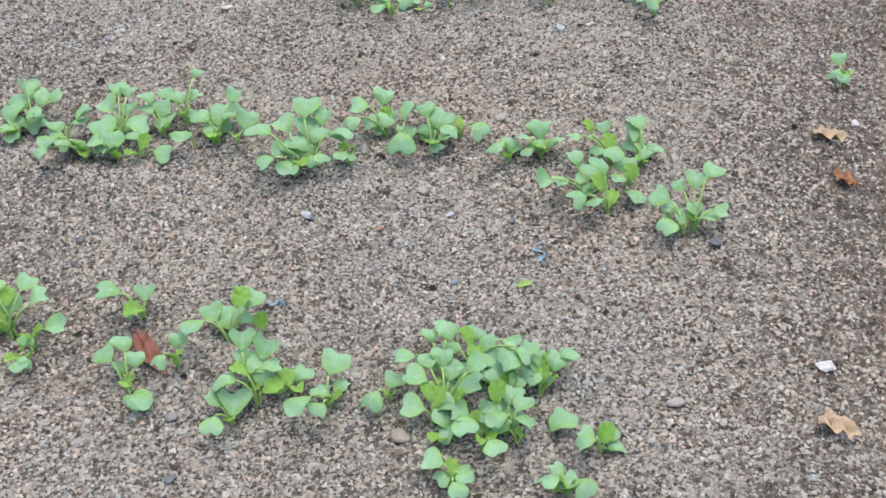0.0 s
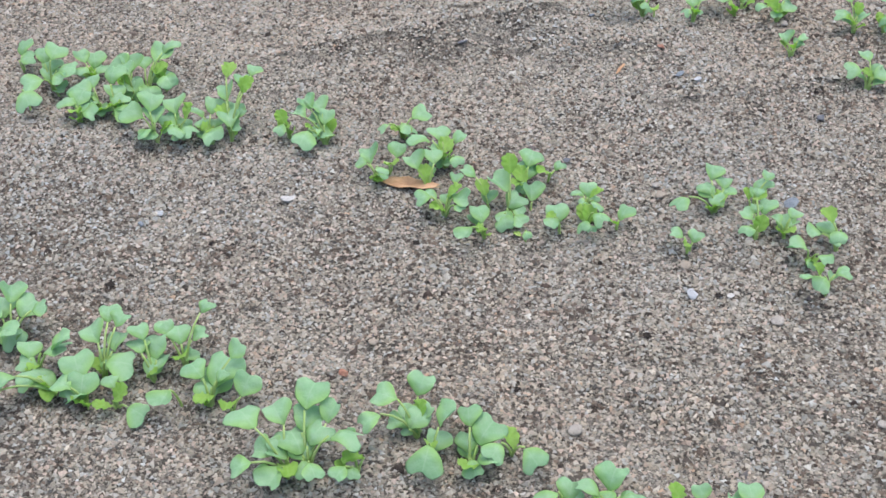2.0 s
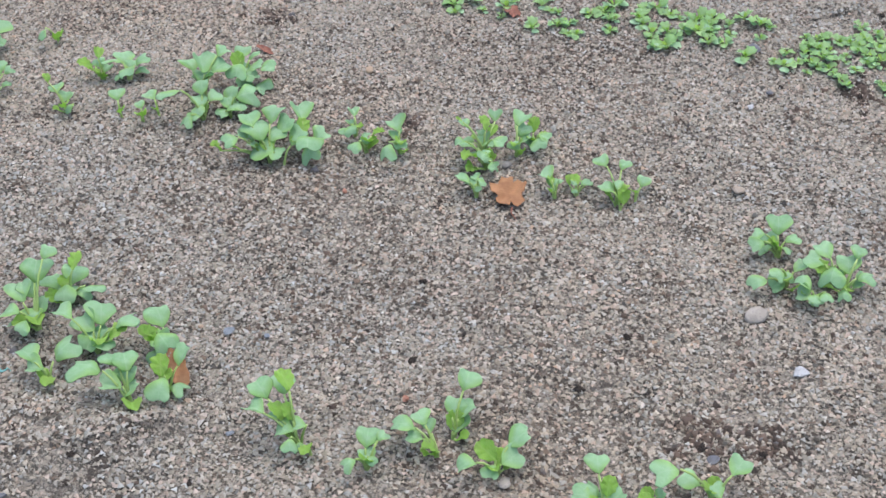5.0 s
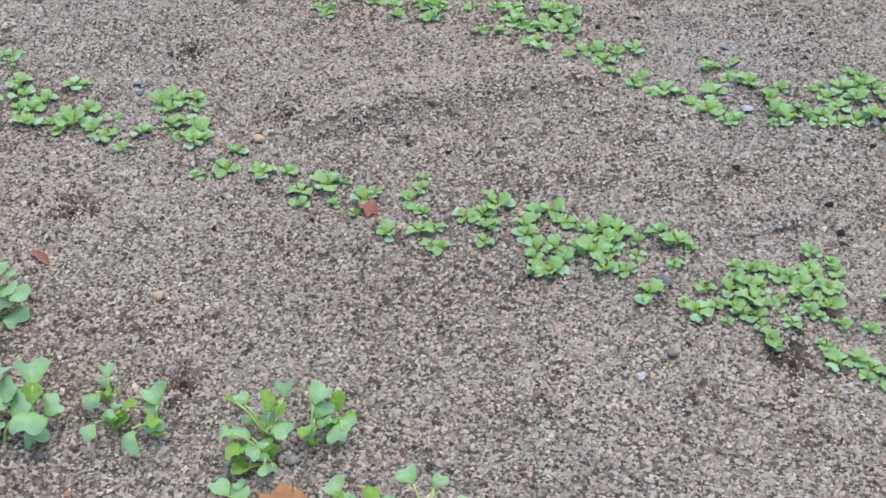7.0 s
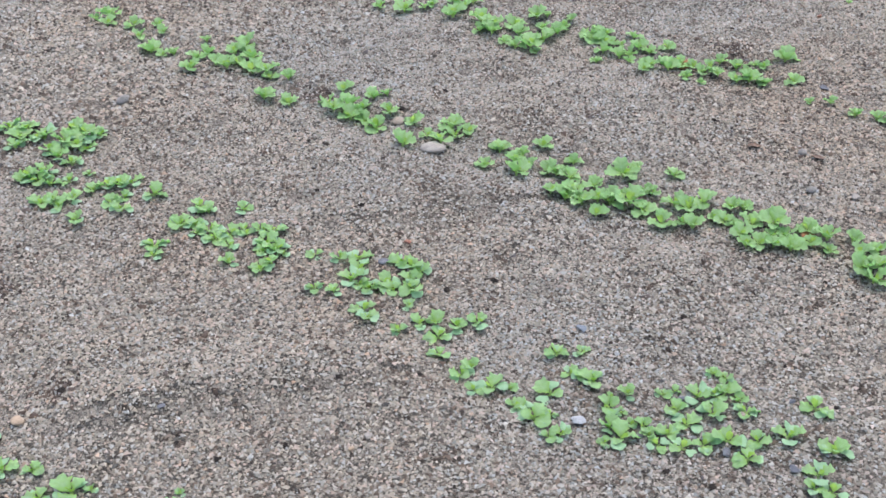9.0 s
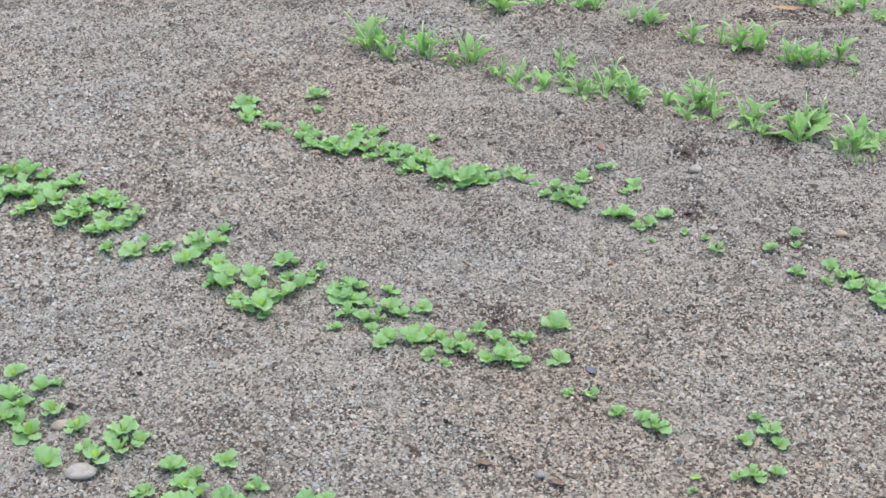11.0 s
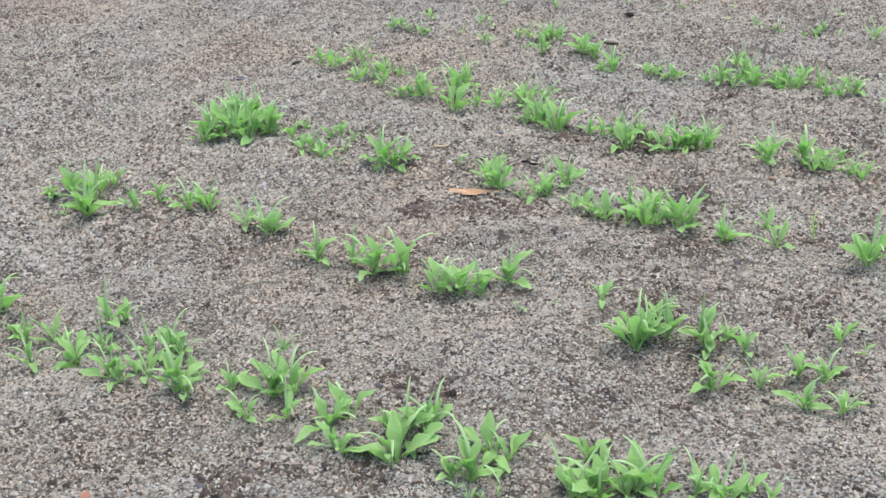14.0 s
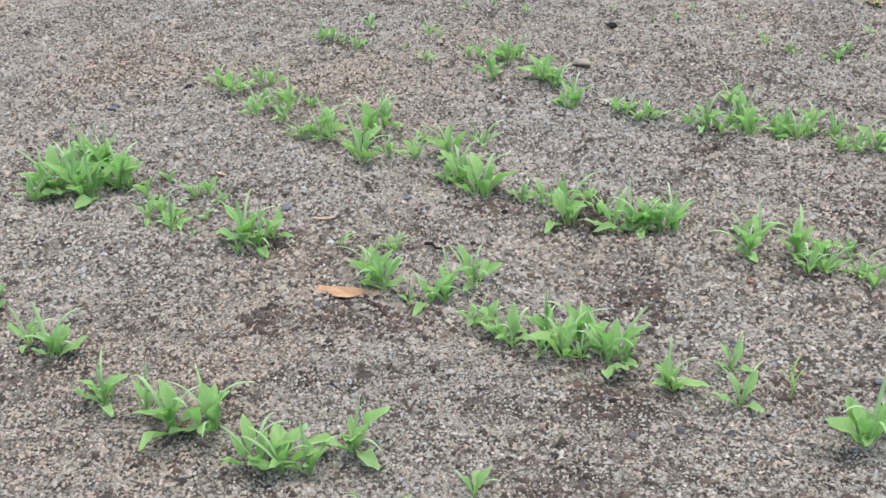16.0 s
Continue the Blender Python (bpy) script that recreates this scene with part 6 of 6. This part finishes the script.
DEAD = {
    "RED": dead_material("dead_leaf_red", (0.125, 0.045, 0.03), (0.185, 0.075, 0.05)),
    "TAN": dead_material("dead_leaf_tan", (0.27, 0.155, 0.085), (0.37, 0.235, 0.14)),
    "FADED": dead_material("dead_leaf_faded", (0.27, 0.195, 0.125), (0.39, 0.30, 0.20)),
    "BROWN": dead_material("dead_leaf_brown", (0.105, 0.068, 0.050), (0.155, 0.105, 0.078)),
    "GREEN": dead_material("loose_leaf_green", (0.15, 0.235, 0.05), (0.21, 0.30, 0.085)),
    "ORANGE": dead_material("dead_leaf_orange", (0.175, 0.08, 0.034), (0.255, 0.13, 0.06)),
}


def dead_leaf(x, y, length, width, heading, kind, form, label):
    """A fallen leaf, lengths in millimetres, heading in degrees, with its middle at x, y."""
    r = random.Random(int(x * 1000) * 7 + int(y * 1000))
    l, w, ph = length / 1000, width / 1000, r.uniform(0, 6)
    rim = []
    n = 40 if form == "lobed" else 26
    for i in range(n):
        a = 2 * math.pi * i / n
        k = 1.0
        if form == "lobed":
            k = 0.66 + 0.36 * abs(math.cos(2.5 * a)) ** 0.8 + 0.06 * math.sin(13 * a)
        else:
            k = 1 + 0.07 * math.sin(5 * a + ph) + 0.06 * math.sin(11 * a + 2 * ph) + (0.12 * math.sin(3 * a + ph) if form == "crumpled" else 0)
        rim.append((l * (0.5 + 0.5 * math.cos(a) * k), 0.5 * w * math.sin(a) * k * (1 if form == "lobed" else abs(math.sin(a)) ** 0.25)))

    def rise(px, py):
        u, v = px / l - 0.5, py / w
        return 0.28 * w * (v * v * 2 + 0.12 * math.sin(7 * u + ph)) + 0.05 * l * math.cos(5 * u + ph) * (0.4 + u * u) + (0.22 if form == "crumpled" else 0.06) * w * math.sin(13 * u + 9 * v + ph) + (0.16 * w * math.cos(17 * v + 7 * u) if form == "crumpled" else 0)
    v, f = sheet(rim, rise, 4, 0.0006, (l * 0.5, 0.0))
    low = min(p[2] for p in v)
    v = [(px - l * 0.5, py, pz - low) for px, py, pz in v]
    ob = mesh_object("dead_leaf", v, f, DEAD[kind])
    ob.location = (x, y, float(relief(x, y)) + 0.0015)
    ob.rotation_euler = (r.uniform(-0.15, 0.15), r.uniform(-0.1, 0.1), radians(heading))
    tagged(ob, label, "dead leaf", "fallen leaves on the bed")
    if form == "lobed":
        sv, sf = [], []
        tube(sv, sf, [(-l * 0.45, 0, -low * 0.6), (-l * 0.62, 0.002, 0.002), (-l * 0.8, -0.001, 0.001)], 0.0009, 0.0006)
        mesh_object("leaf_stalk", sv, sf, DEAD["RED"], ob)["label"] = "thin brown stalk"


def twig(x, y, length, heading):
    v, f = [], []
    l = length / 1000
    tube(v, f, [(-l / 2, 0, 0.001), (-l / 5, 0.003, 0.004), (l / 6, -0.002, 0.004), (l / 2, 0.002, 0.006)], 0.0026, 0.0016, 7)
    ob = mesh_object("twig", v, f, STONE["DARK"][0])
    ob.location, ob.rotation_euler = (x, y, float(relief(x, y)) + 0.001), (0, 0, radians(heading))
    tagged(ob, "short dark wet twig lying on sand", "twig")


dead_leaf(-0.264, 0.684, 53, 17, -54, "RED", "crumpled", "curled red-brown dead leaf lying among the seedlings")
dead_leaf(-0.167, 1.287, 69, 19, -9, "TAN", "strip", "long tan dead leaf lying under a seedling")
dead_leaf(0.280, 0.586, 32, 17, -31, "FADED", "crumpled", "crumpled tan dead leaf on open sand")
dead_leaf(0.373, 0.908, 26, 15, -50, "ORANGE", "crumpled", "crumpled orange-brown dead leaf on sand")
dead_leaf(0.375, 0.972, 36, 16, -24, "FADED", "crumpled", "thin pale dead leaf on sand")
dead_leaf(0.094, 2.022, 47, 37, 114, "ORANGE", "lobed", "lobed orange-brown fallen leaf beside a seedling")
dead_leaf(0.004, 2.383, 33, 18, 132, "RED", "lobed", "small lobed red fallen leaf on sand")
dead_leaf(-0.114, 1.718, 60, 18, -49, "ORANGE", "strip", "curled orange dead leaf behind a seedling")
dead_leaf(-0.249, 2.206, 27, 9, -20, "RED", "strip", "small brown curled dead leaf on sand")
dead_leaf(0.206, 3.416, 29, 18, 75, "ORANGE", "strip", "small orange dead leaf among green seedlings")
dead_leaf(0.451, 3.050, 19, 13, 56, "ORANGE", "strip", "small orange dead leaf among green seedlings")
dead_leaf(0.375, 4.850, 98, 24, 5, "TAN", "strip", "long curled tan dead leaf beside spinach")
dead_leaf(0.342, 4.547, 25, 11, 27, "RED", "strip", "small brown dead leaf under spinach")
dead_leaf(0.896, 6.202, 41, 24, -19, "ORANGE", "lobed", "orange fallen leaf on sand")
dead_leaf(0.008, 1.555, 22, 4, 72, "TAN", "strip", "thin dry yellow blade on sand")
dead_leaf(0.053, 0.760, 15, 7, 10, "GREEN", "strip", "torn piece of green leaf lying on sand")
dead_leaf(-0.048, 1.239, 9, 6, -30, "GREEN", "strip", "small torn green leaf piece on sand")
dead_leaf(0.551, 3.289, 12, 7, 20, "GREEN", "strip", "yellowish torn leaf piece on sand")
dead_leaf(0.428, 3.228, 18, 8, -10, "BROWN", "strip", "small brown dead leaf on sand")
dead_leaf(0.349, 3.229, 17, 9, 25, "BROWN", "strip", "small brown dead leaf on sand")
dead_leaf(0.270, 4.999, 33, 6, 20, "FADED", "strip", "thin tan dead leaf sliver beside spinach")
dead_leaf(0.038, 5.118, 26, 6, -20, "FADED", "strip", "thin tan dead leaf sliver beside spinach")
twig(0.431, 4.993, 34, -28)


def plastic_scrap(x, y, size, heading, material, label):
    """A torn, crumpled strip of plastic film, its length in millimetres."""
    r = random.Random(int(x * 1000) * 3 + int(y * 1000))
    v, f, l, n = [], [], size / 1000, 9
    for i in range(n):
        u = i / (n - 1) - 0.5
        w = l * r.uniform(0.04, 0.13)
        for k in (-1, 0, 1):
            v.append((l * u + l * 0.06 * r.uniform(-1, 1), w * k + l * 0.16 * math.sin(9 * u), l * (0.06 + 0.16 * r.random())))
    for i in range(n - 1):
        for k in (0, 1):
            a = i * 3 + k
            f.append((a, a + 3, a + 4, a + 1))
    m = len(v)
    v += [(px, py, pz - 0.0005) for px, py, pz in v]
    f += [tuple(m + i for i in reversed(q)) for q in f]
    for i in range(n - 1):
        for a, b in ((i * 3, i * 3 + 3), (i * 3 + 5, i * 3 + 2)):
            f.append((a, m + a, m + b, b))
    ob = mesh_object("plastic_scrap", v, f, material)
    ob.location, ob.rotation_euler = (x, y, float(relief(x, y)) - 0.0005), (0, 0, radians(heading))
    tagged(ob, label, "plastic scrap")


M_FILM = stone_material("blue_plastic_film", (0.09, 0.16, 0.22), (0.19, 0.28, 0.34), 0.4)
M_TEAL = stone_material("teal_plastic_film", (0.10, 0.27, 0.26), (0.16, 0.36, 0.34), 0.35)
plastic_scrap(-0.164, 0.737, 17, 10, M_FILM, "torn crumpled light blue plastic scrap on sand")
plastic_scrap(0.069, 0.803, 24, 105, M_FILM, "torn crumpled light blue plastic scrap on sand")
plastic_scrap(-0.251, 1.674, 11, 20, M_TEAL, "tiny teal plastic scrap on sand")


def yellow_shoot(x, y, height):
    """A spindly seedling that has yellowed, its height in millimetres."""
    h = height / 1000
    root = new("yellowed_seedling")
    root.location = (x, y, float(relief(x, y)) - 0.002)
    tagged(root, "spindly yellowed spinach seedling standing alone in sand", "seedling")
    v, f = [], []
    tube(v, f, [(0, 0, -0.003), (0.002, 0, h * 0.3), (-0.001, 0.001, h * 0.62)], 0.0014, 0.0010)
    mesh_object("stem", v, f, M_HEART, root)
    for k, (z, a, lift, length) in enumerate(((0.30, 0.4, 70, 0.45), (0.34, 3.3, 66, 0.40), (0.58, 1.2, 80, 0.42), (0.60, 4.2, 74, 0.36))):
        put_leaf("leaf", SHOOT_LEAVES[k], root, leaf_pose((0, 0, h * z), a, lift, h * length, h * 1.3 * length), "narrow yellow-green leaf")


SHOOT_LEAVES = [strap_mesh(760 + i, M_HEART) for i in range(4)]
yellow_shoot(0.898, 4.795, 58)
stone(-0.147, 0.857, 15, "FROST")
stone(-0.142, 0.853, 8, "SLATE")
stone(-0.357, 0.833, 10, "SLATE")
stone(0.293, 0.658, 20, "WHITE")
stone(0.163, 0.618, 15, "PALE")
stone(-0.028, 0.757, 11, "DARK")
stone(-0.034, 0.751, 6, "WHITE")
stone(-0.009, 0.760, 12, "BLUE")
stone(-0.057, 0.759, 8, "SLATE")
stone(-0.052, 0.591, 17, "TAN")
stone(0.196, 0.595, 9, "PALE")
stone(0.416, 1.017, 15, "WHITE")
stone(-0.012, 0.854, 10, "FROST")
stone(-0.223, 0.551, 12, "SLATE")
stone(-0.078, 0.836, 8, "BRICK")
stone(-0.038, 0.893, 12, "PALE")
stone(-0.274, 1.234, 18, "WHITE")
stone(0.200, 1.341, 20, "BLUE")
stone(0.042, 1.018, 14, "PALE")
stone(0.151, 1.191, 9, "WHITE")
stone(0.141, 1.190, 10, "DARK")
stone(0.118, 1.188, 13, "FROST")
stone(0.075, 1.542, 13, "BLUE")
stone(0.330, 1.384, 13, "SLATE")
stone(0.345, 1.905, 25, "PALE")
stone(0.074, 1.781, 16, "DARK")
stone(0.226, 1.496, 12, "SLATE")
stone(0.349, 1.504, 12, "BRICK")
stone(-0.022, 1.362, 10, "SLATE")
stone(0.216, 1.782, 13, "DARK")
stone(0.386, 1.849, 16, "FROST")
stone(0.085, 1.733, 10, "BRICK")
stone(0.183, 1.673, 12, "PALE")
stone(-0.058, 1.777, 9, "BLUE")
stone(0.049, 1.590, 11, "BRICK")
stone(-0.047, 1.610, 9, "DARK")
stone(-0.153, 2.453, 14, "CREAM")
stone(-0.113, 2.192, 12, "CREAM")
stone(0.251, 2.470, 10, "CREAM")
stone(0.322, 2.663, 17, "FROST")
stone(0.298, 2.360, 21, "SLATE")
stone(0.419, 2.297, 14, "DARK")
stone(-0.038, 2.106, 16, "DARK")
stone(0.307, 2.240, 11, "FROST")
stone(0.324, 2.273, 10, "SLATE")
stone(-0.063, 1.981, 9, "BRICK")
stone(0.081, 2.067, 12, "GREY")
stone(0.310, 2.084, 15, "TAN")
stone(-0.332, 2.502, 14, "SLATE")
stone(-0.327, 2.609, 18, "DARK")
stone(0.276, 2.798, 17, "BLUE")
stone(-0.013, 3.044, 34, "PALE")
stone(0.453, 2.679, 13, "SLATE")
stone(-0.480, 3.017, 22, "GREY")
stone(-0.094, 3.106, 24, "TAN")
stone(0.047, 2.857, 11, "BRICK")
stone(0.347, 3.665, 12, "BRICK")
stone(0.122, 2.802, 16, "DARK")
stone(0.162, 2.837, 13, "DARK")
stone(0.100, 2.612, 9, "DARK")
stone(0.366, 2.848, 11, "DARK")
stone(0.511, 2.682, 12, "SLATE")
stone(0.411, 2.640, 12, "DARK")
stone(0.399, 3.426, 19, "SLATE")
stone(0.041, 2.812, 14, "SLATE")
stone(0.492, 2.762, 9, "SLATE")
stone(0.529, 3.312, 10, "BLUE")
stone(0.285, 3.275, 13, "DARK")
stone(-0.104, 3.135, 21, "DARK")
stone(0.366, 3.446, 23, "DARK")
stone(0.614, 3.270, 25, "DARK")
stone(0.223, 4.009, 20, "BRICK")
stone(0.376, 4.008, 24, "PALE")
stone(0.446, 3.827, 16, "PALE")
stone(0.611, 3.867, 17, "CREAM")
stone(0.347, 4.055, 15, "DARK")
stone(0.793, 3.873, 15, "TAN")
stone(0.401, 3.865, 24, "DARK")
stone(0.524, 4.293, 36, "DARK")
stone(0.419, 5.973, 49, "DARK")
stone(-0.198, 5.403, 34, "DARK")
stone(-0.271, 5.292, 23, "SLATE")
stone(0.510, 5.952, 24, "DARK")
stone(0.421, 5.737, 39, "TAN")
stone(0.303, 4.809, 12, "DARK")
stone(0.698, 4.935, 26, "DARK")
stone(0.733, 4.726, 19, "DARK")
stone(0.982, 4.869, 14, "SLATE")
stone(0.606, 5.124, 33, "DARK")
stone(0.882, 4.758, 10, "DARK")
stone(0.718, 5.403, 27, "DARK")
stone(0.290, 4.649, 9, "CREAM")
stone(0.350, 5.098, 20, "SLATE")
stone(0.076, 1.327, 12, "TAN")
stone(0.109, 1.225, 13, "TAN")
stone(0.033, 1.217, 9, "DARK")
stone(-0.401, 1.173, 11, "BLUE")
stone(-0.138, 1.207, 11, "DARK")
stone(-0.392, 1.089, 14, "DARK")
stone(-0.152, 1.031, 11, "BRICK")
stone(-0.140, 1.074, 9, "TAN")
stone(0.219, 2.808, 9, "DARK")
stone(0.530, 2.773, 8, "DARK")
stone(0.398, 2.732, 12, "SLATE")
stone(0.455, 2.730, 11, "TAN")
stone(0.475, 2.814, 8, "DARK")
stone(0.259, 2.767, 8, "DARK")
stone(0.096, 2.523, 9, "DARK")
stone(0.049, 2.485, 10, "DARK")
stone(-0.029, 2.511, 9, "SLATE")
stone(0.163, 2.655, 9, "DARK")
stone(-0.142, 2.501, 19, "DARK")
stone(0.150, 2.546, 7, "CREAM")
stone(0.228, 0.807, 17, "SLATE")
stone(0.121, 0.725, 9, "DARK")
stone(0.197, 0.850, 8, "DARK")
stone(0.046, 0.846, 11, "SLATE")
stone(-0.232, 0.611, 11, "GREY")
stone(-0.169, 0.767, 10, "TAN")
stone(-0.030, 0.652, 13, "TAN")
stone(0.329, 2.551, 14, "DARK")
stone(0.453, 2.632, 13, "DARK")
stone(0.502, 2.548, 10, "DARK")
stone(0.422, 2.521, 15, "DARK")
stone(0.438, 2.482, 12, "DARK")
stone(-0.457, 0.847, 7, "WHITE")
stone(-0.010, 1.046, 8, "DARK")
stone(-0.486, 0.863, 8, "DARK")
stone(-0.433, 0.808, 11, "DARK")
stone(-0.230, 0.656, 11, "DARK")
stone(-0.330, 0.711, 10, "DARK")
stone(0.344, 0.994, 12, "DARK")
stone(-0.389, 1.191, 10, "FROST")
stone(-0.322, 1.158, 9, "DARK")
stone(0.070, 1.347, 10, "PALE")
stone(0.049, 1.335, 7, "DARK")
stone(0.095, 1.526, 10, "FROST")
stone(0.221, 1.537, 10, "DARK")
stone(0.191, 1.170, 14, "PALE")
stone(0.085, 1.126, 12, "DARK")
stone(0.274, 1.073, 10, "PALE")
stone(-0.093, 1.266, 15, "FROST")
stone(-0.175, 1.554, 13, "SLATE")
stone(-0.144, 1.604, 10, "DARK")
stone(-0.204, 1.565, 11, "DARK")
stone(-0.091, 1.773, 12, "BLUE")
stone(-0.042, 1.668, 10, "BLUE")
stone(0.329, 1.738, 11, "SLATE")
stone(0.319, 1.748, 14, "DARK")
stone(0.364, 1.757, 10, "DARK")
stone(0.243, 1.850, 10, "DARK")
stone(0.052, 1.879, 12, "DARK")
stone(-0.348, 2.519, 13, "BLUE")
stone(-0.330, 2.438, 14, "PALE")
stone(-0.157, 2.431, 9, "DARK")
stone(-0.126, 2.308, 10, "DARK")
stone(-0.042, 2.350, 11, "DARK")
stone(0.004, 2.487, 9, "DARK")
stone(-0.263, 2.274, 17, "DARK")
stone(0.156, 2.567, 9, "PALE")
stone(0.494, 2.430, 10, "TAN")
stone(-0.176, 3.014, 10, "DARK")
stone(-0.100, 2.907, 10, "DARK")
stone(-0.030, 2.891, 11, "DARK")
stone(-0.084, 3.228, 19, "DARK")
stone(-0.425, 3.041, 9, "DARK")
stone(0.259, 3.479, 19, "DARK")
stone(0.408, 3.230, 13, "GREY")
stone(0.436, 3.145, 15, "GREY")
stone(0.486, 3.147, 11, "PALE")
stone(0.484, 5.118, 20, "DARK")
stone(0.824, 5.032, 11, "BRICK")
stone(-0.260, 5.265, 21, "SLATE")
stone(0.196, 5.029, 20, "SLATE")
stone(0.028, 4.800, 14, "FROST")
stone(-0.063, 5.159, 19, "TAN")
